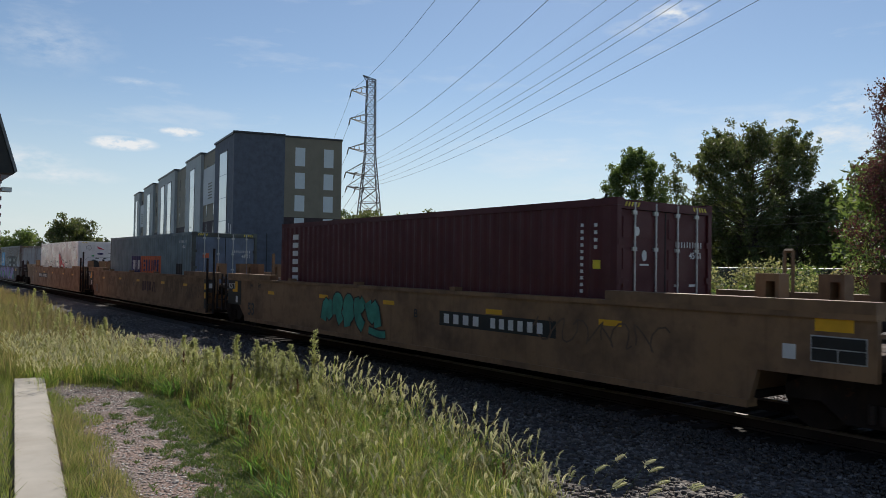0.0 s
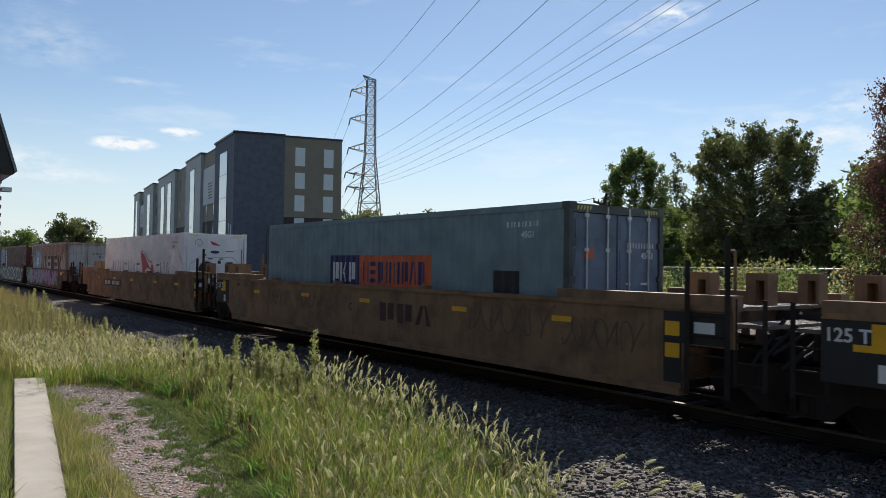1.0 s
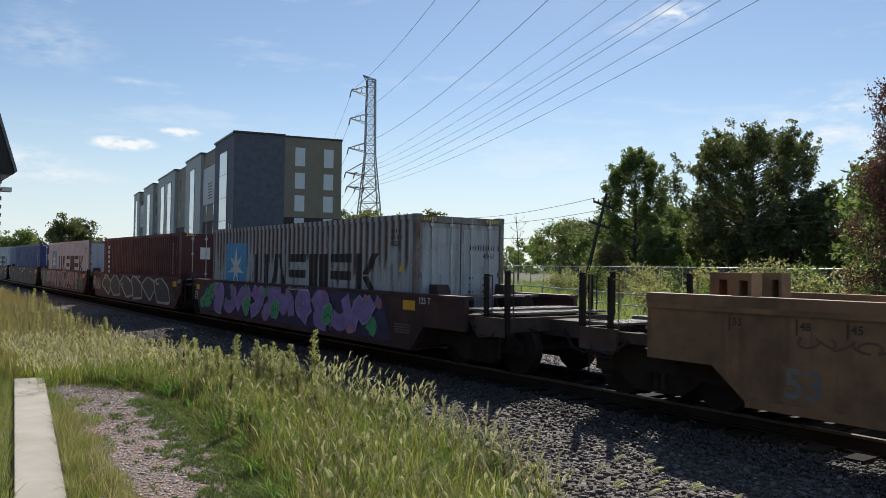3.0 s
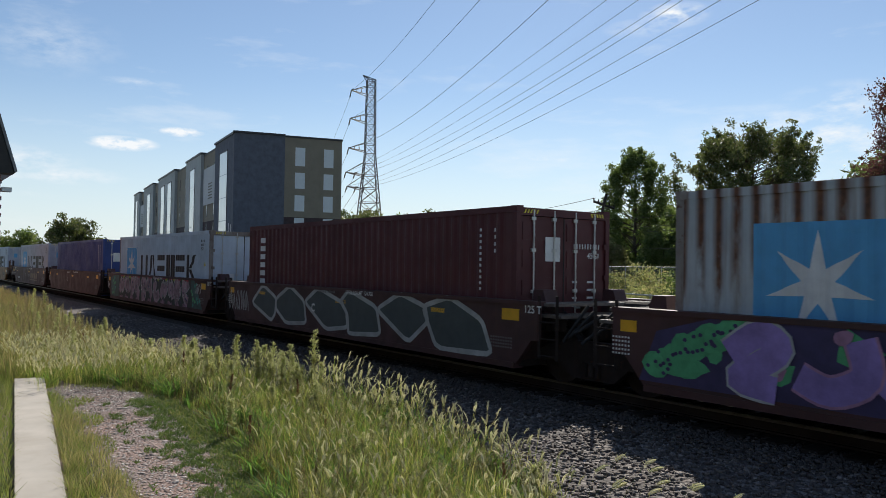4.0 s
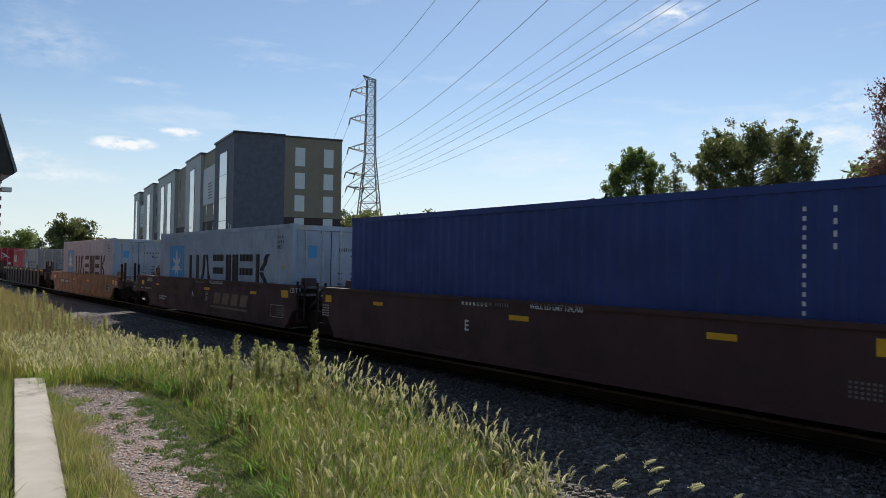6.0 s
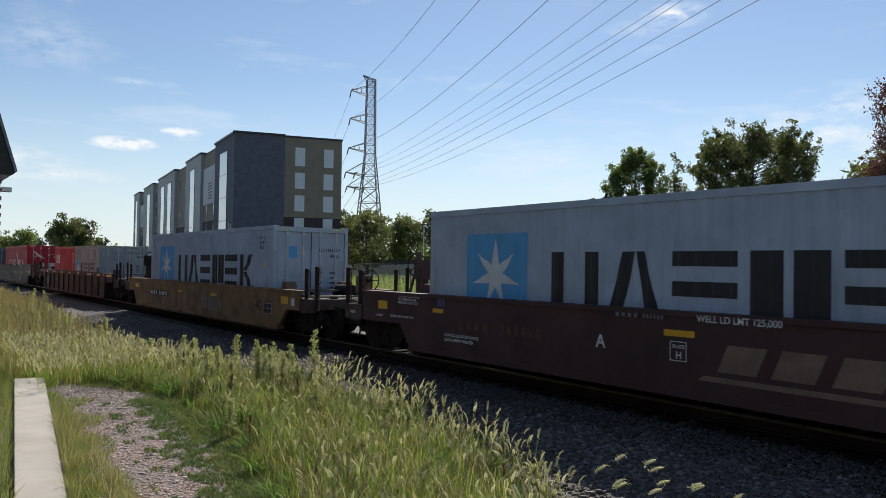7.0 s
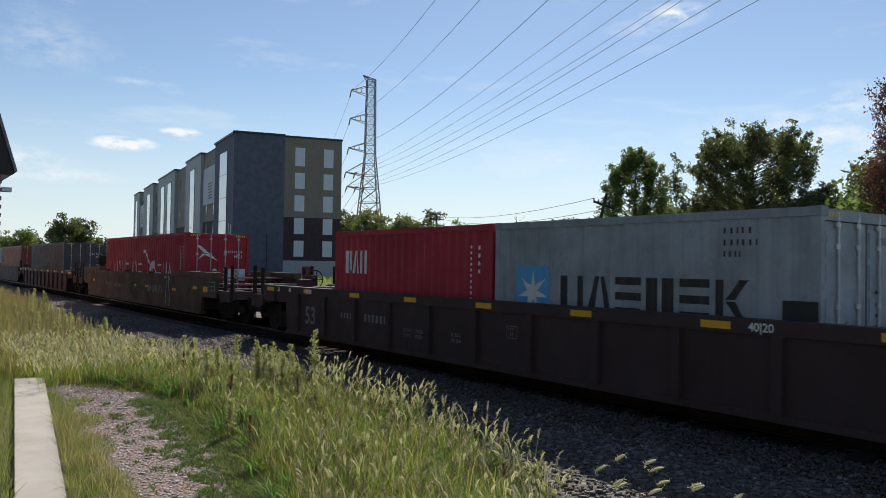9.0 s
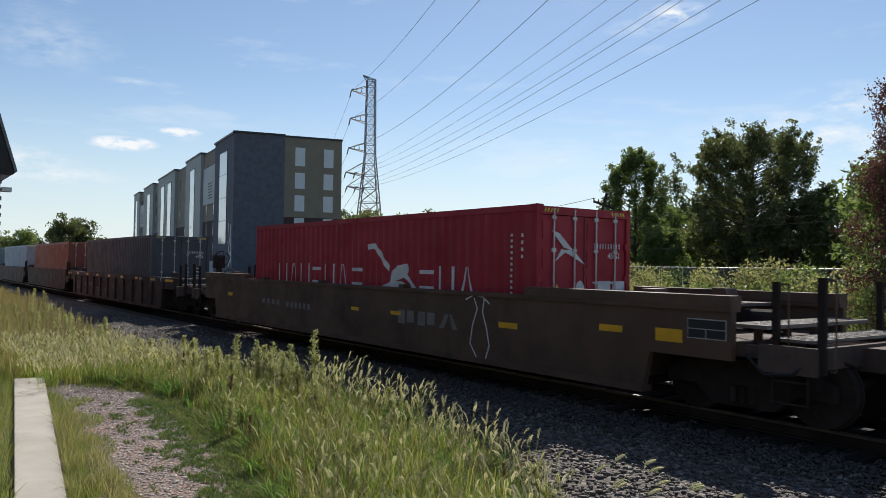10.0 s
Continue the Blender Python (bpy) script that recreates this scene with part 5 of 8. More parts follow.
    side_marks(car, "placard_frame", [rect(6.15, 6.7, 0.55, 0.85)], M["spray_silver"], y)
    side_marks(car, "placard", [rect(6.165, 6.42, 0.71, 0.835), rect(6.435, 6.685, 0.71, 0.835), rect(6.165, 6.685, 0.565, 0.697)], M["black_panel"], y, lift=0.008)
    side_marks(car, "white_label", [rect(7.95, 8.15, 0.85, 1.05)], M["white_mark"], y)
    brake_wheel(car, 8.9, 0.35, 1.55, M["car_yellow"])
    # single ribbed 53-foot well
    for cx, mat, lab in ((-85.75, "car_dark", "blackened ribbed well car with yellow reflectors"), (-132.6, "car_dark", "blackened ribbed well car")):
        car = well_car(lab, M[mat], 8.1, 1.36, 0.16, "coupler", "coupler", W - 0.05, ribs=True, side_ends=(1.78, 1.78), half_length=11.7, cut=(0.92, 0.1, 0.22, 0.22))
        out.append((car, cx - 0.06, 0.0))
        yy = -(W - 0.05) - 0.03
        reflectors(car, yy, [(x, x + 0.45, 1.21, 1.31) for x in (-9.6, -7.3, -4.9, -2.6, -0.2, 2.2, 4.6, 6.9)] + [(8.9, 9.9, 1.2, 1.3)])
        lettering(car, "53", -7.25, yy + 0.02, 0.45, 0.44, M["grey_mark"])
        for s, x in (("53", -8.9), ("48", -8.2), ("40|20", -7.2), ("40|20", 5.3), ("48", 7.4), ("53", 8.3)):
            lettering(car, s, x, yy - 0.006, 1.21, 0.11, M["white_mark"])
        side_marks(car, "number_bars", stamp(-5.35, -4.75, 0.70, 0.83, 4) + stamp(-4.25, -3.25, 0.68, 0.85, 6), M["grey_mark"], yy + 0.026)
        for words, x, z in (("LD LMT  170800", -2.65, 0.59), ("LT WT    49200", -2.65, 0.48), ("IL 53-2", -0.96, 0.62), ("IW 8-8", -0.96, 0.51), ("PLATE", 0.68, 0.87), ("H", 0.73, 0.76)):
            lettering(car, words, x, yy + 0.02, z, {"H": 0.09, "PLATE": 0.04}.get(words, 0.075), M["grey_mark"])
        side_marks(car, "plate_frame", curved_band([(0.65, 0.73), (0.91, 0.73), (0.91, 0.94), (0.65, 0.94), (0.65, 0.73)], 0.018), M["grey_mark"], yy + 0.026)
        brake_wheel(car, -10.4, 0.4, 1.5, M[mat])
        brake_wheel(car, 10.75, 0.05, 2.12, M["steel_dark"])
    # single olive-brown 53-foot well
    car = well_car("dirty olive-brown single well car with white spray curves", M["car_olive"], 8.05, 1.50, 0.26, "coupler", "coupler", W, side_ends=(1.6, 2.0), lip=0.14, half_length=12.0, cut=(0.80, 0.12, 0.55, 0.58))
    out.append((car, -109.47 - 0.06, 0.0))
    side_marks(car, "number_bars", stamp(-4.9, -3.6, 0.84, 0.98, 4) + stamp(-3.3, -1.8, 0.80, 0.95, 6), M["grey_mark"], y)
    side_marks(car, "emblem_blocks", block_row(2.2, 4.4, 0.76, 1.04, "##/", 0.8), M["grey_mark"], y)
    reflectors(car, y, [(8.85, 9.3, 0.97, 1.15), (7.8, 8.25, 1.03, 1.13), (5.45, 5.95, 0.9, 1.0), (1.9, 2.3, 0.92, 1.0), (0.2, 0.55, 0.92, 1.0), (-7.6, -7.2, 0.95, 1.06)])
    side_marks(car, "placard_frame", [rect(9.38, 9.98, 1.05, 1.32)], M["spray_silver"], y)
    side_marks(car, "placard", [rect(9.395, 9.965, 1.19, 1.305), rect(9.395, 9.665, 1.065, 1.177), rect(9.68, 9.965, 1.065, 1.177)], M["black_panel"], y, lift=0.008)
    side_marks(car, "spray_curve", curved_band([(4.5, 1.35), (4.75, 1.45), (5.0, 1.42), (5.2, 1.3)], 0.03) + curved_band([(4.75, 1.4), (4.85, 1.2), (4.72, 0.9), (4.65, 0.55), (4.85, 0.3)], 0.03) + curved_band([(5.05, 1.4), (5.0, 1.15), (5.12, 0.85), (5.2, 0.55), (5.1, 0.3)], 0.03), M["white_mark"], y)
    brake_wheel(car, -10.6, -0.3, 1.45, M["car_olive"])
    # the tail that shows only far off
    for cx, mat in ((-150.0, "car_dark"), (-166.1, "car_brown"), (-182.1, "car_brown")):
        car = well_car("brown well car far down the line", M[mat], 6.2, 1.40, 0.28, "coupler", "joint", W, side_ends=(0.8, 0.8), half_length=8.4, joint=8.0)
        out.append((car, cx - 0.06, 0.0))
    return out


def strokes(x0, x1, z0, z1, n, rng):
    """Loose wavy strokes filling a box."""
    out = []
    w = (x1 - x0) / n
    for i in range(n):
        cx = x0 + (i + 0.5) * w
        ph = rng.uniform(0, 6.28)
        pts = [(cx + w * (1.1 * (a / 6.28 - 0.5) + 0.16 * math.sin(2 * a + ph)), (z0 + z1) / 2 + (z1 - z0) * 0.42 * math.sin(1.5 * a + ph + i)) for a in np.linspace(0, 6.28, 14)]
        out.append(pts)
    return out


def fat_stroke(car, pts, width, fill, edge, y, lift):
    """A bubble stroke: a broad curved band over a slightly broader outline."""
    n = 4
    fine = []
    for (x0, z0), (x1, z1) in zip(pts, pts[1:]):
        fine += [(x0 + (x1 - x0) * k / n, z0 + (z1 - z0) * k / n) for k in range(n)]
    fine.append(pts[-1])
    for _ in range(3):
        fine = [fine[0]] + [((a[0] + 2 * b[0] + c[0]) / 4, (a[1] + 2 * b[1] + c[1]) / 4) for a, b, c in zip(fine, fine[1:], fine[2:])] + [fine[-1]]
    side_marks(car, "graffiti_outline", curved_band(fine, width + 0.07), edge, y, lift=lift)
    side_marks(car, "graffiti_fill", curved_band(fine, width), fill, y, lift=lift + 0.002)


STROKES = [[(-0.35, 0.2), (-0.12, 0.9), (0.02, 0.3), (0.32, 0.85)], [(-0.32, 0.55), (-0.05, 0.92), (0.28, 0.68), (0.0, 0.38), (-0.22, 0.2), (0.3, 0.12)], [(0.3, 0.2), (0.1, 0.85), (-0.15, 0.25), (-0.35, 0.8)],
           [(-0.3, 0.88), (0.05, 0.62), (0.3, 0.9), (0.18, 0.35), (-0.25, 0.15)], [(-0.35, 0.35), (0.0, 0.15), (0.32, 0.4), (0.1, 0.88)], [(0.32, 0.6), (0.0, 0.3), (-0.3, 0.55), (-0.05, 0.92), (0.2, 0.75), (0.05, 0.1)],
           [(-0.3, 0.2), (0.05, 0.5), (-0.25, 0.85), (0.3, 0.9), (0.25, 0.4)]]


def graffiti_768(car, i, y):
    rng = random.Random(20 + i)
    if i == 0:
        # teal bubble forms with black outlines
        for k, (cx, w, q) in enumerate(((-2.75, 0.75, 2), (-2.2, 0.6, 6), (-1.7, 0.75, 5), (-1.15, 0.65, 3), (-0.6, 0.75, 0))):
            fat_stroke(car, [(cx - a * w * 0.9, 0.44 + 0.82 * z) for a, z in STROKES[q]], 0.28, M["spray_teal"], M["spray_black"], y, 0.005 + 0.004 * k)
        fat_stroke(car, [(-0.75, 0.52), (-0.3, 0.45), (-0.05, 0.47)], 0.14, M["spray_teal"], M["spray_black"], y, 0.026)
    boxes = {0: [(4.5, 7.2, 0.75, 1.2, 5)], 1: [(-5.2, -4.0, 0.8, 1.3, 4), (-3.2, -1.6, 0.85, 1.2, 4), (3.9, 6.0, 0.75, 1.42, 4), (6.3, 7.8, 0.7, 1.25, 4)], 2: [(1.9, 3.6, 0.75, 1.1, 4), (-7.6, -5.6, 1.05, 1.2, 5)]}[i]
    for b in boxes:
        for pts in strokes(*b, rng):
            side_marks(car, "graffiti_scrawl", curved_band(pts, 0.03), M["faint_scrawl"], y, lift=0.005)
    if i == 1:
        side_marks(car, "faded_emblem", block_row(0.7, 2.75, 0.76, 1.16, "##/", 0.8), M["car_brown"], y)


def graffiti_brown(car, i, y):
    rng = random.Random(40 + i)
    if i == 0:
        side_marks(car, "graffiti_ground", [[(-6.5, 0.38), (-6.2, 1.1), (-5.2, 1.36), (5.2, 1.37), (5.6, 0.36)]], M["spray_violet"], y)
        for k in range(26):
            cx = rng.uniform(-6.3, 5.2)
            side_marks(car, "graffiti_fill", [blob(cx, rng.uniform(0.5, 1.22), rng.uniform(0.12, 0.3), rng.uniform(0.1, 0.22), 10, 0.25, k)], M["spray_green"] if k % 3 else M["spray_rose"], y, lift=0.006 + 0.0003 * k)
        for k in range(9):
            cx, cz = -6.25 + 0.17 * k + 0.1 * rng.random(), 0.62 + 0.075 * k + 0.08 * rng.random()
            side_marks(car, "graffiti_fill", [blob(cx, min(cz, 1.2), 0.24, 0.19, 12, 0.1, k)], M["spray_green"], y, lift=0.014 + 0.0005 * k)
            for _ in range(4):
                side_marks(car, "graffiti_dot", [blob(cx + rng.uniform(-0.15, 0.15), min(cz, 1.2) + rng.uniform(-0.12, 0.12), 0.035, 0.028, 8)], M["spray_violet"], y, lift=0.021)
        for k in range(10):
            cx = -4.8 + k * 1.02
            lean = rng.uniform(-0.1, 0.3)
            fat_stroke(car, [(cx + a * 1.25 + (lean + 0.2) * z, 0.40 + 0.92 * z) for a, z in STROKES[(k * 3 + 1) % 7]], 0.33, M["spray_purple"], M["spray_rose"] if k % 3 else M["spray_silver"], y, 0.024 + 0.004 * (k % 2))
            if k in (2, 4, 7):
                side_marks(car, "graffiti_fill", [blob(cx + 0.45, 0.72, 0.30, 0.24, 14, 0.18, 60 + k, 0.5)], M["spray_green"], y, lift=0.036)
                side_marks(car, "graffiti_outline", curved_band(blob(cx + 0.45, 0.72, 0.31, 0.25, 14, 0.18, 60 + k, 0.5), 0.03), M["spray_silver"], y, lift=0.038)
                for q in range(3):
                    side_marks(car, "graffiti_dot", [blob(cx + 0.35 + 0.13 * q, 0.68 + 0.05 * (q % 2), 0.03, 0.035, 8)], M["spray_violet"], y, lift=0.040)
            if k % 2:
                side_marks(car, "graffiti_dot", [blob(cx + 0.2, 1.22, 0.12, 0.09, 10, 0.2, k)], M["spray_rose"], y, lift=0.034)
    elif i == 1:
        cx = 8.59 - 6.096
        forms = [[(-2.65, .82), (-1.86, 1.36), (-0.95, 1.02), (-1.0, .58), (-1.25, .38)], [(-0.95, 1.0), (-0.09, 1.38), (0.77, 1.02), (0.91, .45), (-0.3, .38), (-0.95, .72)],
                 [(0.8, 1.0), (1.54, 1.38), (2.75, 1.08), (3.0, .85), (3.05, .5), (1.98, .38)], [(2.7, 1.1), (3.09, 1.38), (4.34, 1.04), (4.52, .45), (3.1, .36), (3.05, .8)],
                 [(4.34, 1.0), (5.27, 1.38), (6.2, 1.15), (6.3, .85), (5.6, .38)], [(6.1, 1.15), (7.0, 1.38), (8.0, 1.0), (8.3, .40), (6.6, .36)]]
        for f in forms:
            f = [(a - cx, z) for a, z in f]
            for _ in range(2):
                f = [q for (a, b), (c, d) in zip(f, f[1:] + f[:1]) for q in ((0.9 * a + 0.1 * c, 0.9 * b + 0.1 * d), (0.1 * a + 0.9 * c, 0.1 * b + 0.9 * d))]
            side_marks(car, "graffiti_fill", [f], M["spray_grey"], y)
            side_marks(car, "graffiti_outline", curved_band(f + f[:1], 0.10), M["spray_silver"], y, lift=0.009)
        for pts in strokes(-6.9, -5.4, 0.5, 1.2, 6, rng):
            side_marks(car, "graffiti_scrawl", curved_band(pts, 0.03), M["spray_silver"], y, lift=0.006)
    elif i == 2:
        side_marks(car, "graffiti_ground", [[(-6.3, 0.36), (-6.4, 1.2), (-5.6, 1.37), (5.3, 1.37), (5.6, 1.1), (6.2, 0.36)]], plain("blue-green spray ground", (0.05, 0.12, 0.11), 0.6, vary=0.5, scale=2.0), y)
        side_marks(car, "graffiti_ground", [[(-5.0, 0.36), (-5.0, 1.37), (5.0, 1.37), (5.2, 0.36)]], plain("black-green spray ground", (0.03, 0.04, 0.035), 0.6, vary=0.6, scale=2.0), y, lift=0.006)
        red, lime = plain("red sprayed top edge", (0.36, 0.03, 0.05), 0.6), plain("lime sprayed edge", (0.40, 0.46, 0.06), 0.6)
        for k in range(9):
            side_marks(car, "graffiti_edge", [[(-4.4 + k * 1.04, 1.37), (-4.1 + k * 1.04, 1.18), (-3.85 + k * 1.04, 1.37)]], lime, y, lift=0.0075)
        for k in range(11):
            cx = -4.45 + k * 0.89
            lean = rng.uniform(-0.12, 0.16)
            fill = [(cx - a * 1.05 + lean * z, 0.40 + 0.94 * z) for a, z in STROKES[(k * 5 + 2) % 7]]
            fat_stroke(car, fill, 0.33 if k % 3 else 0.37, M["spray_pink"], M["spray_silver"], y, 0.009 + 0.0045 * (k % 2))
            for j in range(3):
                q = fill[min(j + 1, len(fill) - 1)]
                for dz in (0.045, -0.045):
                    side_marks(car, "graffiti_dot", [blob(q[0] + 0.02, q[1] + dz, 0.062, 0.032, 9, 0.1, k)], M["spray_silver"], y, lift=0.024)
            for _ in range(4):
                side_marks(car, "graffiti_dot", [blob(cx + rng.uniform(-0.4, 0.4), rng.uniform(0.45, 1.2), 0.055, 0.05, 10, 0.5, k)], M["spray_violet"], y, lift=0.021)
            side_marks(car, "graffiti_edge", [blob(cx + 0.1, 1.335, 0.30, 0.055, 14, 0.3, k)], red, y, lift=0.022)
            side_marks(car, "graffiti_drip", [rect(cx - 0.25 + 0.1 * j, cx - 0.19 + 0.1 * j, 0.36, rng.uniform(0.42, 0.52)) for j in range(5)], M["spray_rose"], y, lift=0.020)
        for k in range(26):
            side_marks(car, "graffiti_dot", [blob(rng.choice([rng.uniform(-6.2, -5.5), rng.uniform(5.0, 6.0)]), rng.uniform(0.45, 1.25), 0.09, 0.065, 9, 0.15, k)], M["spray_green"] if k % 2 else M["spray_teal"], y, lift=0.006)
        for pts in strokes(5.5, 6.1, 0.85, 1.25, 3, rng):
            side_marks(car, "graffiti_scrawl", curved_band(pts, 0.03), M["spray_silver"], y, lift=0.014)
    elif i == 4:
        cx = 0.5
        side_marks(car, "emblem_blocks", [[(cx, 0.5), (cx + 3.1, 0.5), (cx + 3.2, 0.57), (cx + 0.1, 0.57)]] + [[(cx + 0.3 + 0.75 * k, 0.64), (cx + 0.85 + 0.75 * k, 0.64), (cx + 1.0 + 0.75 * k, 1.0), (cx + 0.45 + 0.75 * k, 1.0)] for k in range(4)], plain("faded tan emblem", (0.22, 0.15, 0.10), 0.7), y)
        side_marks(car, "plate_frame", curved_band([(0.06, 0.72), (0.32, 0.72), (0.32, 0.98), (0.06, 0.98), (0.06, 0.72)], 0.018), M["white_mark"], y)
        lettering(car, "PLATE", 0.10, y - 0.006, 0.89, 0.05, M["white_mark"])
        lettering(car, "H", 0.15, y - 0.006, 0.75, 0.10, M["white_mark"])
        side_marks(car, "number_bars", stamp(-4.74, -3.8, 0.78, 0.95, 4) + stamp(-3.55, -2.44, 0.78, 0.95, 6), plain("faded ochre stencil", (0.10, 0.062, 0.035), 0.8, vary=0.5, scale=5.0), y)
        for pts in strokes(-5.45, -5.2, 1.16, 1.38, 3, rng):
            side_marks(car, "graffiti_scrawl", curved_band(pts, 0.012), M["spray_purple"], y, lift=0.006)
        for k, words in enumerate(("2 INCH H F COMP SHOES", "NO. 24 BRAKE BEAMS", "SPRG 6 OC D-5 4 IC D-5")):
            lettering(car, words, -6.85, y - 0.006, 1.30 - 0.065 * k, 0.05, M["white_mark"])
        lettering(car, "SIDE BRG SET UP HGT 5 1/16", -7.15, y - 0.006, 0.87, 0.05, M["white_mark"])
        lettering(car, "JACK HERE", -7.75, y - 0.006, 0.86, 0.045, M["white_mark"])
        lettering(car, "CONTROLLED INTERCHANGE", -5.2, y - 0.006, 0.62, 0.055, M["white_mark"])
        lettering(car, "SEE EQUIPMENT REGISTER", -5.2, y - 0.006, 0.53, 0.055, M["white_mark"])
        side_marks(car, "notice_frame", curved_band([(5.4, 0.5), (6.2, 0.5), (6.2, 0.82), (5.4, 0.82), (5.4, 0.5)], 0.015), M["white_mark"], y)
    else:
        side_marks(car, "notice_bars", stamp(-1.4, -0.6, 1.25, 1.31, 7), M["white_mark"], y)


# ---- buildings ----
def build_apartments():
    """Five-storey apartment block: grey stair towers, taupe bays, dark brick base, pale ground floor."""
    c0, far_end = Vector((-99.5, 38.2, 0)), Vector((-95.75, 52.35, 0))
    u, n = Vector((-0.9897, 0.1434, 0)), Vector((-0.1434, -0.9897, 0))
    base, top = -0.9, 19.4
    house = thing("apartment_building", "dark grey and taupe five-storey apartment block with pale windows", "building")
    slate = plain("dark slate brick", (0.105, 0.115, 0.15), 0.8, vary=0.22, scale=1.5)
    panel = plain("grey panel cladding", (0.36, 0.38, 0.39), 0.6, vary=0.12, scale=0.7)
    taupe = plain("taupe cladding", (0.23, 0.20, 0.155), 0.7, vary=0.12, scale=0.6)
    dark = plain("dark brown brick", (0.055, 0.035, 0.04), 0.8, vary=0.25, scale=2.0)
    pale = plain("pale ground-floor blockwork", (0.40, 0.41, 0.42), 0.8, vary=0.12)
    trim = plain("dark parapet flashing", (0.03, 0.03, 0.035), 0.5)
    # pale base colour stands in for the sky mirrored in the facade windows
    sky_glass, fn, fl, fb, _ = shader("window glass with sky reflection in its colour")
    fb.inputs["Base Color"].default_value = (0.62, 0.65, 0.68, 1)
    fb.inputs["Roughness"].default_value = 0.12
    fb.inputs["Coat Weight"].default_value = 0.8
    mull = plain("dark window frame", (0.04, 0.035, 0.04), 0.5)

    def wall_block(name, l0, l1, out, z0, z1, mat, depth=14.0):
        bm = bmesh.new()
        a, b = c0 + u * l0 + n * out, c0 + u * l1 + n * out
        q = [a, b, b - n * (depth + out), a - n * (depth + out)]
        lo, hi = [bm.verts.new((p.x, p.y, z0)) for p in q], [bm.verts.new((p.x, p.y, z1)) for p in q]
        bm.faces.new(lo[::-1])
        bm.faces.new(hi)
        for i in range(4):
            bm.faces.new((lo[i], lo[(i + 1) % 4], hi[(i + 1) % 4], hi[i]))
        return part(name, bm, mat, house)

    def pane(l0, l1, z0, z1, out, label=""):
        win = bmesh.new()
        a, b = c0 + u * l0 + n * (out + 0.06), c0 + u * l1 + n * (out + 0.06)
        e = n * -0.05
        for p, q, za, zb in ((a, b, z0 - 0.12, z0), (a, b, z1, z1 + 0.12), (a, a + u * 0.12, z0, z1), (b - u * 0.12, b, z0, z1)):
            v = [win.verts.new((s.x, s.y, z)) for s, z in ((p, za), (q, za), (q, zb), (p, zb))]
            v2 = [win.verts.new((s.x + e.x, s.y + e.y, z)) for s, z in ((p, za), (q, za), (q, zb), (p, zb))]
            win.faces.new(v)
            for i in range(4):
                win.faces.new((v[i], v[(i + 1) % 4], v2[(i + 1) % 4], v2[i]))
        w = part("window", win, mull, house)
        k = max(1, round((z1 - z0) / 2.9))
        for j in range(k):
            bm = bmesh.new()
            za, zb = z0 + (z1 - z0) * j / k + 0.04, z0 + (z1 - z0) * (j + 1) / k - 0.04
            p, q = a + e * 0.6, b + e * 0.6
            bm.faces.new([bm.verts.new((s.x, s.y, z)) for s, z in ((p, za), (q, za), (q, zb), (p, zb))])
            part("pane", bm, sky_glass, w)

    towers = [(0.0, 12.4, [(4.0, 9.2)]), (23.4, 36.9, [(28.5, 33.0)]), (49.2, 71.0, [(53.2, 58.2), (62.0, 67.0)]), (79.2, 95.4, [(84.0, 89.0)]), (104.5, 116.0, [(108.0, 112.0)])]
    for l0, l1, wins in towers:
        wall_block("tower", l0, l1, 0.0, 3.2, top, slate if l0 == 0.0 else panel)
        wall_block("parapet", l0 - 0.15, l1 + 0.15, 0.15, top, top + 0.3, trim)
        wall_block("base_wall", l0, l1, -0.05, base, 3.2, pale if l0 else slate)
        for a, b in wins:
            pane(a, b, 4.6, 17.6, 0.0)
    for l0, l1 in ((12.4, 23.4), (36.9, 49.2), (71.0, 79.2), (95.4, 104.5)):
        wall_block("bay", l0, l1, -0.5, 8.4, top - 0.35, taupe)
        wall_block("bay_base", l0, l1, -0.48, 2.2, 8.4, dark)
        wall_block("base_wall", l0, l1, -0.46, base, 2.2, pale)
        wall_block("parapet", l0 + 0.2, l1 - 0.2, -0.4, top - 0.35, top - 0.1, trim)
        m = (l1 - l0) / 4
        for s in range(5):
            for k in (1.0, 2.9):
                pane(l0 + m * k - 0.35, l0 + m * k + 0.35, 3.1 + 3.05 * s, 4.9 + 3.05 * s, -0.48)
    for l0, z0, z1 in ((13.2, 11.0, 16.8), (96.4, 10.5, 16.0)):
        bm = bmesh.new()
        a, b = c0 + u * l0 + n * -0.3, c0 + u * (l0 + 9.4) + n * -0.3
        bm.faces.new([bm.verts.new((p.x, p.y, z)) for p, z in ((a, z0), (b, z0), (b, z1), (a, z1))])
        part("banner", bm, plain("pale printed banner", (0.5, 0.52, 0.55), 0.6, vary=0.1), house, "pale banner with dark printed bars")
        bm = bmesh.new()
        for k in range(6):
            p, q = c0 + u * (l0 + 2.2) + n * -0.25, c0 + u * (l0 + 5.4) + n * -0.25
            z = z0 + 0.8 + 0.45 * k
            bm.faces.new([bm.verts.new((s.x, s.y, zz)) for s, zz in ((p, z), (q, z), (q, z + 0.2), (p, z + 0.2))])
        part("banner_bars", bm, M["grey_mark"], house)
    # end wall: slate half, taupe half with windows over dark brick over pale blockwork
    e = (far_end - c0)
    width = e.length
    e.normalize()
    en = Vector((e.y, -e.x, 0))

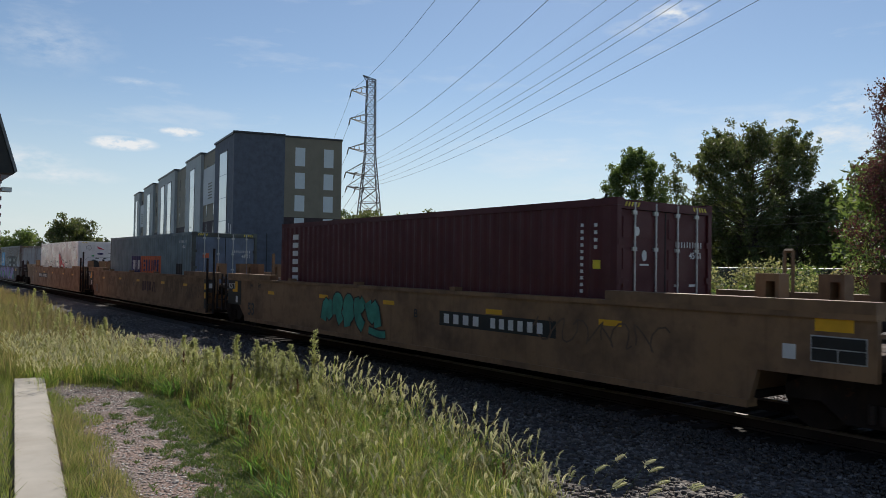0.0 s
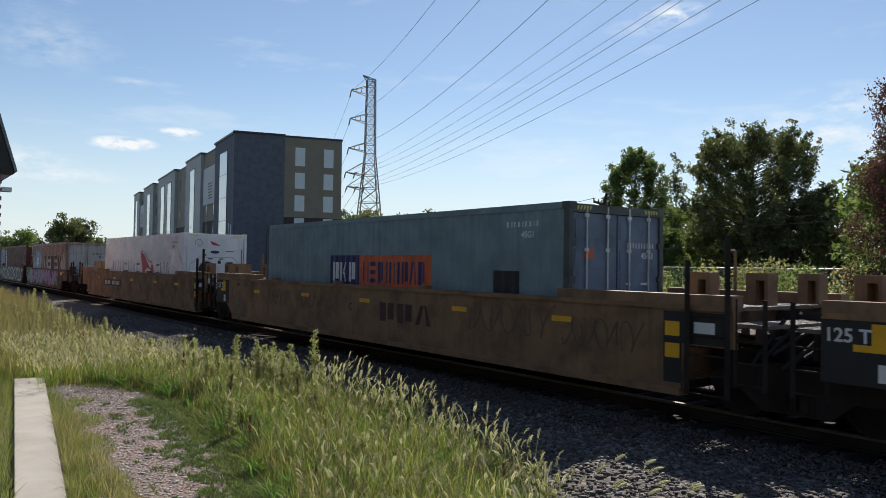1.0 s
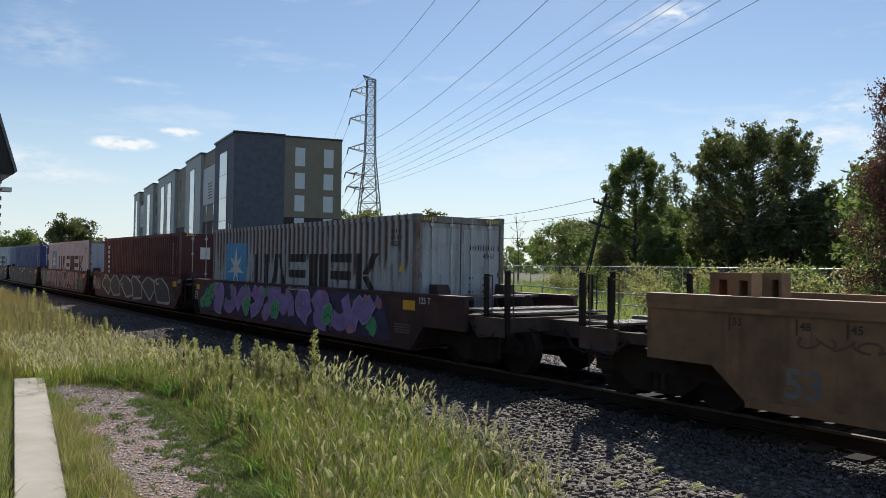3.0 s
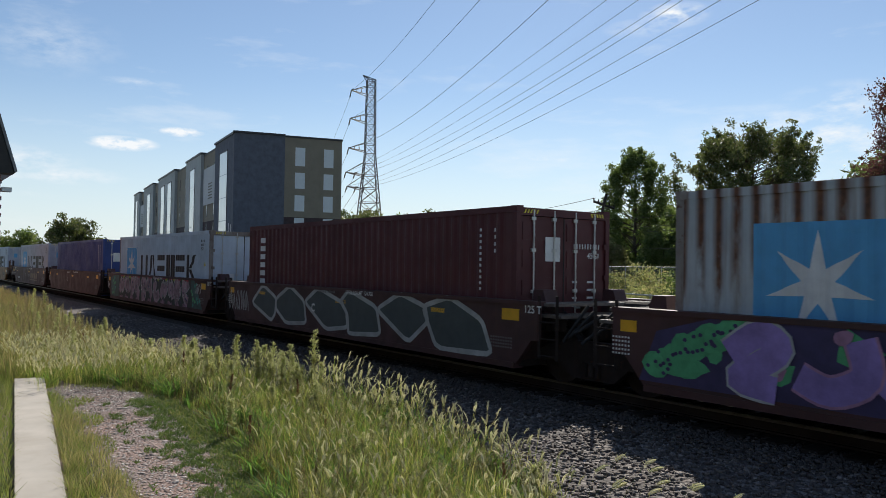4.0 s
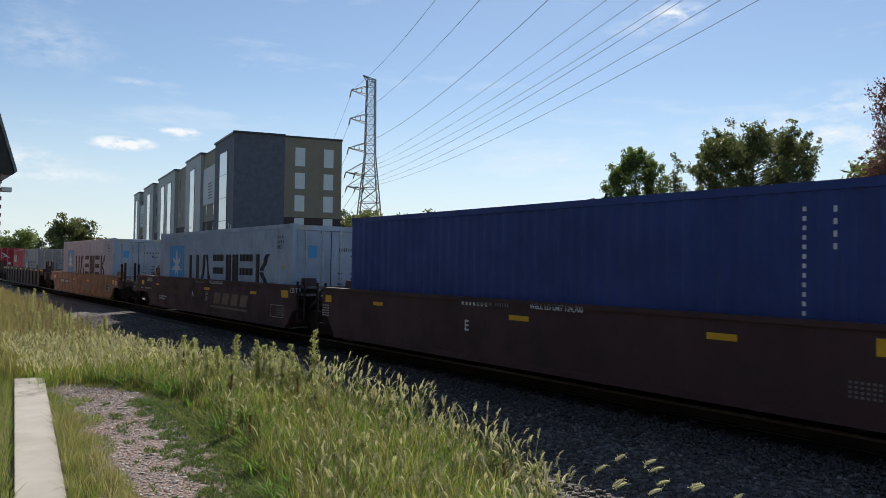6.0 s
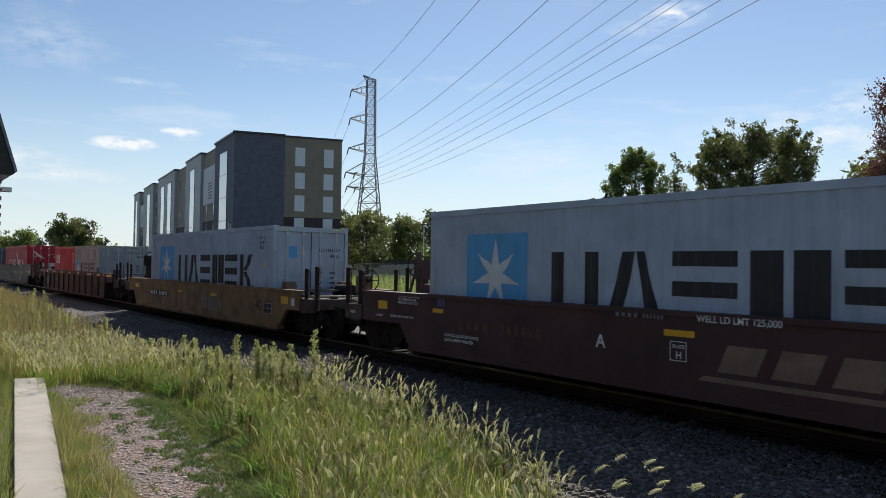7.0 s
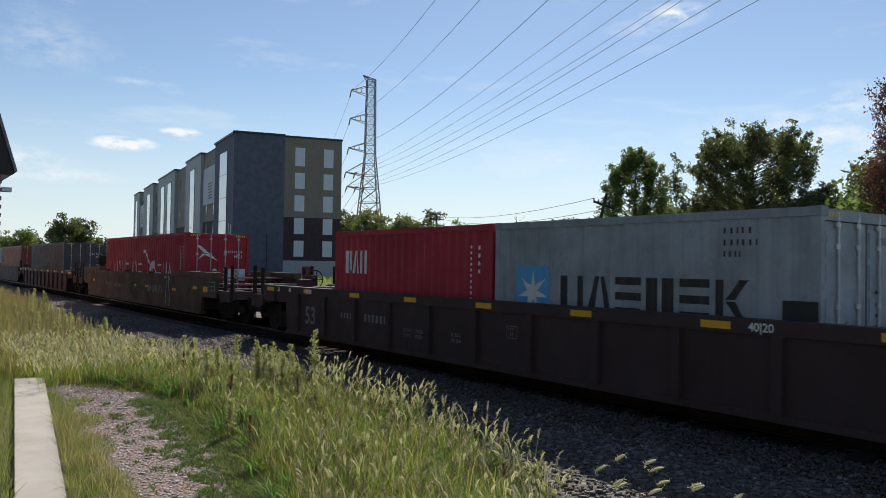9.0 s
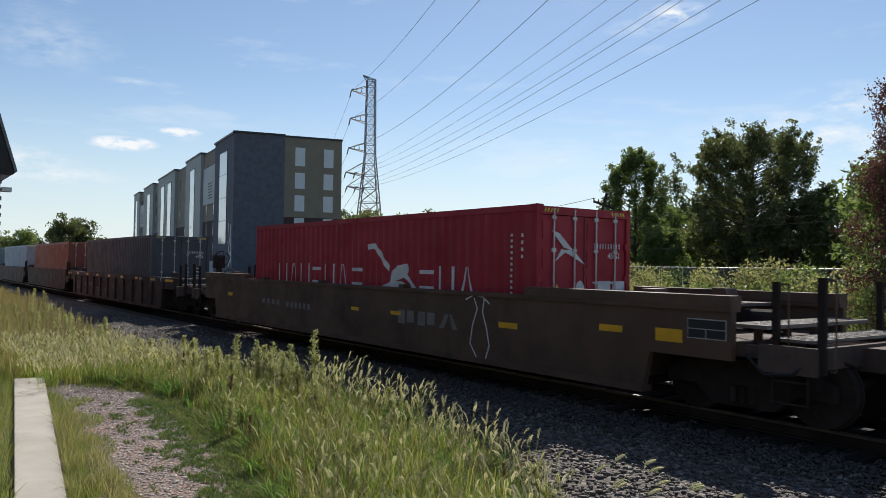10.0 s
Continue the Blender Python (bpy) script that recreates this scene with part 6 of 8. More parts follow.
    def end_wall(name, a, b, z0, z1, out, mat):
        bm = bmesh.new()
        p, q = c0 + e * a + en * out, c0 + e * b + en * out
        r, s = q - en * 1.6, p - en * 1.6
        lo, hi = [bm.verts.new((k.x, k.y, z0)) for k in (p, q, r, s)], [bm.verts.new((k.x, k.y, z1)) for k in (p, q, r, s)]
        bm.faces.new(hi)
        for i in range(4):
            bm.faces.new((lo[i], lo[(i + 1) % 4], hi[(i + 1) % 4], hi[i]))
        part(name, bm, mat, house)

    split = width * 0.455
    # end wall panes in one pale tone
    end_glass = plain("pale end window pane", (0.62, 0.66, 0.70), 0.35, vary=0.05)
    end_wall("end_wall", -0.1, split, base, top, 0.55, slate)
    end_wall("end_wall", split, width, 8.35, top - 0.1, 0.5, taupe)
    end_wall("brick_wall", split, width, 2.4, 8.35, 0.5, dark)
    end_wall("base_wall", split, width, base, 2.4, 0.5, pale)
    end_wall("parapet", -0.25, split, top, top + 0.28, 0.7, trim)
    end_wall("parapet", split, width + 0.1, top - 0.1, top + 0.15, 0.62, trim)
    for s in range(5):
        for a in (0.265, 0.765):
            k = split + a * (width - split)
            zc = 4.05 + 3.12 * s
            bm = bmesh.new()
            p, q = c0 + e * (k - 0.68) + en * 0.53, c0 + e * (k + 0.68) + en * 0.53
            z0, z1 = zc - 1.1, zc + (1.1 if s < 4 else 1.45)
            lo = [bm.verts.new((w.x, w.y, z)) for w, z in ((p, z0), (q, z0), (q, z1), (p, z1))]
            bm.faces.new(lo)
            part("pane", bm, end_glass, house)
    bm = bmesh.new()
    p = c0 + e * (width * 0.30) + en * 0.9
    rod(bm, (p.x, p.y, base), (p.x, p.y, 6.0), 0.06, 6)
    part("downpipe", bm, trim, house)
    # pale painted bird figure low on the slate wall
    bm = bmesh.new()
    for pts in ([(-0.5, 2.6), (-0.2, 4.2), (0.3, 6.4), (0.1, 8.2)], [(0.2, 5.2), (1.1, 6.6), (1.6, 8.4)], [(0.0, 4.0), (1.0, 4.4), (1.9, 6.0)], [(-0.2, 3.4), (0.8, 3.0), (1.4, 2.4)]):
        for quad in curved_band(pts, 0.34):
            bm.faces.new([bm.verts.new((c0 + u * (1.1 + a * 0.9) + n * 0.012) + Vector((0, 0, z - 1.0))) for a, z in quad])
    part("wall_mural", bm, M["white_mark"], house, "pale painted bird figure")
    # annex with a red door beside the end wall
    bm = bmesh.new()
    p, q = c0 + e * (split + 2.6) + en * 0.62, c0 + e * (split + 4.0) + en * 0.62
    bm.faces.new([bm.verts.new((w.x, w.y, z)) for w, z in ((p, base), (q, base), (q, 1.6), (p, 1.6))])
    part("door", bm, plain("red door", (0.28, 0.03, 0.03), 0.5), house)


def build_depot():
    """Brick building whose corner and overhanging eave stand beside the track."""
    hut = thing("brick_building", "red brick building corner with a dark overhanging eave", "building")
    brick, n, l, b, _ = shader("old red brick")
    co = coords(n, l, False)
    bt = n.new("ShaderNodeTexBrick")
    bt.inputs["Scale"].default_value = 1.0
    bt.inputs["Brick Width"].default_value, bt.inputs["Row Height"].default_value, bt.inputs["Mortar Size"].default_value = 0.215, 0.075, 0.01
    bt.inputs["Color1"].default_value, bt.inputs["Color2"].default_value, bt.inputs["Mortar"].default_value = (0.26, 0.07, 0.06, 1), (0.18, 0.05, 0.06, 1), (0.35, 0.32, 0.3, 1)
    mp = n.new("ShaderNodeMapping")
    mp.inputs["Rotation"].default_value = (radians(90), 0, 0)
    l.new(co, mp.inputs["Vector"])
    l.new(mp.outputs["Vector"], bt.inputs["Vector"])
    l.new(bt.outputs["Color"], b.inputs["Base Color"])
    b.inputs["Roughness"].default_value = 0.85
    bm = bmesh.new()
    box(bm, -62, -39.7, -6.0, 4.36, -0.5, 5.95)
    part("wall", bm, brick, hut)
    # quoin courses proud of the corner
    q = bmesh.new()
    box(q, -0.22, 0.22, -0.16, 0.02, 0, 0.17)
    qm = to_mesh("quoin", q, brick, bevel=0.01)
    for k in range(16):
        o = new("quoin", qm)
        o.parent, o.location = hut, (-39.92, 4.395, -0.3 + 0.38 * k)
    dark, pale = plain("dark eave boards", (0.035, 0.033, 0.03), 0.7), plain("grey roof edge", (0.20, 0.20, 0.20), 0.6)
    bm = bmesh.new()
    a = [(-63, 4.83, 5.85), (-38.9, 4.83, 5.85), (-38.9, 2.56, 13.6), (-63, 2.56, 13.6)]
    lo = [bm.verts.new(p) for p in a]
    hi = [bm.verts.new((p[0], p[1] + 0.10, p[2] + 0.06)) for p in a]
    bm.faces.new(lo[::-1])
    bm.faces.new(hi)
    for i in range(4):
        bm.faces.new((lo[i], lo[(i + 1) % 4], hi[(i + 1) % 4], hi[i]))
    part("roof", bm, pale, hut)
    bm = bmesh.new()
    a = [(-38.97, 4.81, 5.8), (-38.97, 4.11, 5.8), (-38.97, -0.2, 11.2), (-38.97, -6.2, 13.55), (-38.97, 2.57, 13.55)]
    lo, hi = [bm.verts.new(p) for p in a], [bm.verts.new((p[0] - 0.75, p[1], p[2])) for p in a]
    bm.faces.new(lo)
    bm.faces.new(hi[::-1])
    for i in range(5):
        bm.faces.new((lo[i], lo[(i + 1) % 5], hi[(i + 1) % 5], hi[i]))
    part("eave", bm, dark, hut)
    bm = bmesh.new()
    box(bm, -39.6, -39.2, 4.37, 4.76, 5.0, 5.2)
    part("wall_lamp", bm, M["galv"], hut)


def build_sky_block():
    """Unseen dark wall added behind the camera to hold sky light off the train."""
    bm = bmesh.new()
    box(bm, -38.0, 4.0, -7.4, -7.0, -0.6, 7.0)
    ob = new("wall_south", to_mesh("wall_south", bm, plain("dark light-blocking wall", (0.07, 0.05, 0.045), 0.9)))
    tagged(ob, "added unseen dark wall that cuts the sky light on the train", "wall", kind="structure")


# ---- pylon, wires, poles, fences ----
WIRE_DIR = Vector((0.9287, -0.3709, 0.0)).normalized()
LOW_DIR = Vector((0.9340, -0.3572, 0.0)).normalized()


def build_pylon():
    base = Vector((-129.0, 76.9, -0.9))
    steel = plain("galvanised lattice steel", (0.13, 0.13, 0.135), 0.6, 0.4)
    tower = thing("transmission_tower", "tall grey steel lattice transmission tower", "pylon")
    across = Vector((-WIRE_DIR.y, WIRE_DIR.x, 0))
    ax, ay = WIRE_DIR, across
    H = 40.2

    def half(z):
        return 3.2 - 2.2 * min(1.0, z / 24.0) if z < 24 else 1.0 - 0.2 * (z - 24) / 16

    def corner(k, z):
        sx, sy = ((-1, -1), (1, -1), (1, 1), (-1, 1))[k]
        return base + (ax * sx + ay * sy) * half(z) + Vector((0, 0, z))

    levels = [0, 4.5, 8.5, 12, 15, 17.8, 20.3, 22.5, 24.5, 26.4, 28.3, 30.2, 32.1, 34, 35.9, 37.8, H - 1.2]
    for k in range(4):
        bm = bmesh.new()
        for a, b in zip(levels, levels[1:]):
            beam(bm, corner(k, a), corner(k, b), 0.17 if a < 22 else 0.13)
        part("leg", bm, steel, tower)
    for k in range(4):
        bm = bmesh.new()
        for a, b in zip(levels, levels[1:]):
            beam(bm, corner(k, a), corner((k + 1) % 4, b), 0.075)
            beam(bm, corner((k + 1) % 4, a), corner(k, b), 0.075)
            beam(bm, corner(k, b), corner((k + 1) % 4, b), 0.09)
        part("bracing", bm, steel, tower)
    tips = []
    # three upper arms on one side, two long lower arms with three strings each
    for tip in (Vector((-128.3, 72.13, 35.34)), Vector((-128.35, 72.03, 29.9)), Vector((-128.46, 71.83, 24.25))):
        bm = bmesh.new()
        z = tip.z - base.z
        for k in (0, 1):
            beam(bm, corner(k, z - 0.2), tip, 0.13)
            beam(bm, corner(k, z + 1.5), tip, 0.10)
        for f in (0.35, 0.65):
            beam(bm, corner(0, z - 0.2).lerp(tip, f), corner(0, z + 1.5).lerp(tip, f), 0.07)
            beam(bm, corner(1, z - 0.2).lerp(tip, f), corner(0, z + 1.5).lerp(tip, f), 0.07)
        part("cross_arm", bm, steel, tower)
        tips.append([tip])
    for tip, inner in ((Vector((-128.68, 71.44, 19.58)), Vector((-126.92, 74.52, 19.58))), (Vector((-128.55, 71.67, 16.89)), Vector((-126.9, 74.56, 16.76)))):
        bm = bmesh.new()
        z = tip.z - base.z
        for k in (0, 1):
            beam(bm, corner(k, z - 0.2), tip, 0.15)
            beam(bm, corner(k, z + 2.4), tip, 0.10)
        part("cross_arm", bm, steel, tower)
        tips.append([tip, inner.lerp(tip, 0.5), inner])
    bm = bmesh.new()
    peak = base + Vector((-1.6, -0.9, H))
    for k in range(4):
        beam(bm, corner(k, H - 1.2), peak, 0.12)
    part("peak", bm, steel, tower)
    ins = plain("dark glazed insulator", (0.03, 0.03, 0.03), 0.3)
    wire_mat = plain("weathered aluminium conductor", (0.03, 0.03, 0.035), 1.0)
    starts = [(p, 0.026 if len(g) == 1 else 0.017, len(g) == 1) for g in tips for p in g]

    def cable(p, direction, length, sag, rise, r):
        bm = bmesh.new()
        n = 36
        pts = []
        for i in range(n + 1):
            t = (i / n) ** 1.0
            q = p + direction * length * t
            q.z += rise * t - 4 * sag * t * (1 - t)
            pts.append(q)
        tube(bm, pts, r)
        ob = new("power_line", to_mesh("power_line", bm, wire_mat))
        tagged(ob, "dark overhead power conductor strung from the lattice tower", "power line", "overhead power lines")

    for p, r, upper in starts:
        d = WIRE_DIR if upper else LOW_DIR
        sag, rise = (13.0, 19.9) if upper else (7.6, 13.2)
        for e in (d, -d):
            bm = bmesh.new()
            b = p + e * 2.2 + Vector((0, 0, -0.28 if e == d else -0.9))
            for i in range(9):
                rod(bm, p.lerp(b, i / 9), p.lerp(b, (i + 0.7) / 9), 0.12, 8)
            part("insulator", bm, ins, tower)
        cable(p.copy(), d, 260, sag, rise, r)
        cable(p - d * 2.2 + Vector((0, 0, -0.9)), -d, 220, 9.0, -1.0, r)


def crossarm_pole(label, foot, tip, arms, wide, facing):
    pole = thing("utility_pole", label, "utility pole", "wooden poles")
    wood = M["tie"]
    bm = bmesh.new()
    rod(bm, foot, tip, 0.16, 8, 0.11)
    part("shaft", bm, wood, pole)
    d = Vector(facing).normalized()
    for f in arms:
        c = Vector(foot).lerp(Vector(tip), f)
        bm = bmesh.new()
        beam(bm, c - d * wide, c + d * wide, 0.13)
        part("crossarm", bm, wood, pole)
        for k in (-0.95, -0.5, 0.5, 0.95):
            bm = bmesh.new()
            rod(bm, c + d * wide * k, c + d * wide * k + Vector((0, 0, 0.28)), 0.05, 6)
            part("pin_insulator", bm, M["steel_dark"], pole)
    return pole


def span_wire(a, b, sag, r=0.02):
    bm = bmesh.new()
    a, b = Vector(a), Vector(b)
    pts = [a.lerp(b, i / 16) - Vector((0, 0, 4 * sag * (i / 16) * (1 - i / 16))) for i in range(17)]
    tube(bm, pts, r)
    tagged(new("overhead_wire", to_mesh("overhead_wire", bm, M["wire"])), "thin dark overhead wire between wooden poles", "wire", "pole wires")


def build_poles():
    crossarm_pole("weathered wooden utility pole with four crossarms", (-109.4, 79.1, -0.8), (-109.4, 79.1, 11.2), (0.99, 0.91, 0.83, 0.70), 1.2, (0.6, 0.8, 0))
    crossarm_pole("leaning old wooden pole with two crossarms", (-41.3, 43.6, -0.7), (-39.9, 44.9, 7.7), (0.90, 0.72), 0.85, (0.8, 0.6, -0.35))
    for k, z in ((-1.0, 11.0), (0.9, 10.2), (0.2, 8.4)):
        span_wire((-109.4 + 0.7 * k, 79.1 + 0.9 * k, z), (-40.1 + 0.5 * k, 44.7 + 0.3 * k, z - 3.6), 1.0, 0.02)
        span_wire((-109.4 + 0.7 * k, 79.1 + 0.9 * k, z), (-160.0, 95.0, z), 1.0, 0.025)
    for z in (6.3, 5.6, 5.2, 3.9):
        span_wire((-50.0, 50.0, z - 0.2), (8.0, 36.0, z + 0.5), 0.5, 0.011)
    lamp = thing("street_lamp", "slim grey street lamp with a short arm", "street lamp")
    bm = bmesh.new()
    rod(bm, (-98.4, 68.7, -0.8), (-98.4, 68.7, 8.4), 0.11, 8, 0.07)
    part("post", bm, M["galv"], lamp)
    bm = bmesh.new()
    box(bm, -99.6, -98.3, 68.6, 68.85, 8.35, 8.5)
    part("head", bm, M["black_panel"], lamp, bevel=0.02)


def build_fences():
    galv = plain("weathered galvanised fence pipe", (0.36, 0.37, 0.36), 0.5, 0.4)
    line = [(-96, 55.5), (-82, 58.0), (-70, 56.8), (-54, 51.9), (-40, 45.5), (-27.3, 39.5), (-10, 35.0), (6, 33.0)]
    fence = thing("chain_link_fence", "long grey chain-link fence across the meadow", "fence")
    mesh_m, n, l, b, out = shader("chain-link netting")
    b.inputs["Base Color"].default_value, b.inputs["Metallic"].default_value, b.inputs["Roughness"].default_value = (0.35, 0.36, 0.36, 1), 0.5, 0.5
    tr, mx = n.new("ShaderNodeBsdfTransparent"), n.new("ShaderNodeMixShader")
    mx.inputs["Fac"].default_value = 0.20
    l.new(tr.outputs["BSDF"], mx.inputs[1])
    l.new(b.outputs["BSDF"], mx.inputs[2])
    l.new(mx.outputs["Shader"], out.inputs["Surface"])
    for (x0, y0), (x1, y1) in zip(line, line[1:]):
        d = math.hypot(x1 - x0, y1 - y0)
        k = max(1, round(d / 3.0))
        for i in range(k):
            t = i / k
            x, y = x0 + (x1 - x0) * t, y0 + (y1 - y0) * t
            z = float(ground_height(x, y))
            bm = bmesh.new()
            rod(bm, (x, y, z), (x, y, 2.15), 0.035, 6)
            part("post", bm, galv, fence)
        bm = bmesh.new()
        rod(bm, (x0, y0, 2.12), (x1, y1, 2.12), 0.025, 5)
        part("top_rail", bm, galv, fence)
        bm = bmesh.new()
        bm.faces.new([bm.verts.new(p) for p in ((x0, y0, -0.6), (x1, y1, -0.6), (x1, y1, 2.1), (x0, y0, 2.1))])
        part("netting", bm, mesh_m, fence)
    rail = thing("pipe_rail_fence", "low galvanised two-rail pipe fence", "fence")
    pts = [(-78, 46.5), (-57.6, 39.7), (-36.1, 34.6), (-26.0, 30.4), (-14, 27.0)]
    for (x0, y0), (x1, y1) in zip(pts, pts[1:]):
        d = math.hypot(x1 - x0, y1 - y0)
        k = max(1, round(d / 2.6))
        for i in range(k):
            x, y = x0 + (x1 - x0) * i / k, y0 + (y1 - y0) * i / k
            bm = bmesh.new()
            rod(bm, (x, y, float(ground_height(x, y))), (x, y, 0.78), 0.05, 8)
            part("post", bm, galv, rail)
        for z in (0.72, 0.15):
            bm = bmesh.new()
            rod(bm, (x0, y0, z), (x1, y1, z), 0.04, 6)
            part("rail_pipe", bm, galv, rail)
    # pale low store behind the fence, with dark skylight hoods
    store = thing("low_building", "long low pale grey shed with dark roof hoods", "building")
    bm = bmesh.new()
    box(bm, -118, -95, 66, 74, -0.8, 2.0)
    part("wall", bm, plain("pale grey sheet wall", (0.45, 0.47, 0.47), 0.7, vary=0.08), store)
    for x in (-112.0, -104.5):
        bm = bmesh.new()
        box(bm, x, x + 4.5, 66.5, 70, 2.0, 2.9)
        part("roof_hood", bm, M["black_panel"], store)


# ---- trees and shrubs ----
BARK = paint("rough grey-brown bark", (0.10, 0.08, 0.06), 0.9, rust=0.0, streak=0.3)
LEAF_DARK = leafy("dark summer leaves", [(0.07, 0.09, 0.035), (0.11, 0.135, 0.055), (0.135, 0.15, 0.07), (0.17, 0.15, 0.10)], 0.42, 0.4, (1.4, 1.45, 0.85))
LEAF_MID = leafy("mid green leaves", [(0.085, 0.12, 0.045), (0.13, 0.17, 0.065), (0.17, 0.195, 0.09)], 0.5, 0.5, (1.4, 1.5, 0.85))
LEAF_RED = leafy("reddish vine leaves", [(0.085, 0.034, 0.04), (0.12, 0.05, 0.052), (0.07, 0.062, 0.035), (0.11, 0.04, 0.052)], 0.35, 0.55, (1.3, 1.0, 0.9))
LEAF_SHRUB = leafy("yellow-green shrub leaves", [(0.20, 0.225, 0.11), (0.29, 0.29, 0.16), (0.31, 0.26, 0.16), (0.16, 0.19, 0.09)], 0.6, 0.6, (1.3, 1.35, 0.85))


def leaf_cloud(centres, radii, per, size, rng, droop=0.0):
    """Many small leaf quads scattered in clumps. Returns verts and faces."""
    pts = []
    for c, r in zip(centres, radii):
        k = max(4, int(per * r ** 1.6))
        d = rng.normal(0, 1, (k, 3))
        d /= np.linalg.norm(d, axis=1)[:, None] + 1e-9
        rad = r * rng.uniform(0.25, 1.0, k) ** 0.5 * (1 + 0.25 * rng.normal(0, 1, k))
        q = np.asarray(c)[None] + d * rad[:, None] * np.array([1, 1, 0.8])
        pts.append(q)
    p = np.concatenate(pts)
    n = len(p)
    s = size * rng.uniform(0.6, 1.35, n)
    a = rng.normal(0, 1, (n, 3))
    a[:, 2] -= droop
    a /= np.linalg.norm(a, axis=1)[:, None]
    b = np.cross(a, rng.normal(0, 1, (n, 3)))
    b /= np.linalg.norm(b, axis=1)[:, None] + 1e-9
    a, b = a * s[:, None], b * (0.55 * s)[:, None]
    v = np.stack([p - a, p + b * 0.9 - a * 0.1, p + a, p - b * 0.9 - a * 0.1], 1).reshape(-1, 3)
    return v, np.arange(4 * n).reshape(-1, 4)


def limbs(bm, foot, height, spread, rng, r=0.25, count=9, lean=(0, 0), first=0.25):
    """A tapered trunk with rising limbs and twigs; returns the places of clumps."""
    top = Vector(foot) + Vector((lean[0], lean[1], height * 0.92))
    mids = [Vector(foot).lerp(top, t) + Vector((rng.normal(0, 0.02 * height), rng.normal(0, 0.02 * height), 0)) * (t > 0) for t in (0, 0.25, 0.5, 0.75, 1.0)]
    for i in range(4):
        rod(bm, mids[i], mids[i + 1], r * (1 - 0.22 * i), 7, r * (1 - 0.22 * (i + 1)) + 0.01)
    ends = [mids[4]]
    for k in range(count):
        t = first + (0.9 - first) * k / max(1, count - 1)
        p = Vector(foot).lerp(top, t)
        a = 2.4 * k + rng.uniform(-0.4, 0.4)
        ln = spread * (1.05 - 0.55 * abs(t - 0.45)) * rng.uniform(0.7, 1.05)
        q = p + Vector((math.cos(a) * ln, math.sin(a) * ln, ln * rng.uniform(0.35, 0.8)))
        m = p.lerp(q, 0.5) + Vector((0, 0, -0.06 * ln))
        rod(bm, p, m, r * 0.42 * (1.1 - t), 5, r * 0.3 * (1.1 - t))
        rod(bm, m, q, r * 0.3 * (1.1 - t), 5, 0.015)
        ends += [q, m.lerp(q, 0.55)]
        for _ in range(2):
            s = m.lerp(q, rng.uniform(0.2, 0.9))
            e = s + Vector((rng.normal(0, 0.3), rng.normal(0, 0.3), rng.uniform(0.1, 0.5))) * ln
            rod(bm, s, e, 0.03, 4, 0.008)
            ends.append(e)
    return ends


def tree(label, foot, height, spread, seed, leaf, size=0.16, per=110, clump=1.0, count=10, r=0.25, lean=(0, 0), first=0.25, bare=False, name="tree"):
    rng = np.random.default_rng(seed)
    t = thing(name, label, "tree" if name == "tree" else "shrub")
    bm = bmesh.new()
    ends = limbs(bm, foot, height, spread, rng, r, count, lean, first)
    part("trunk", bm, BARK, t)
    if bare:
        return t
    centres, radii = [], []
    for e in ends:
        centres.append((e.x, e.y, e.z))
        radii.append(clump * rng.uniform(0.5, 1.15))
        for _ in range(2):
            centres.append((e.x + rng.normal(0, 0.6 * clump), e.y + rng.normal(0, 0.6 * clump), e.z + rng.normal(0, 0.5 * clump)))
            radii.append(clump * rng.uniform(0.3, 0.75))
    v, f = leaf_cloud(centres, radii, per, size, rng)
    ob = new("crown", fast_mesh("crown", v, f, leaf))
    ob.parent = t
    return t


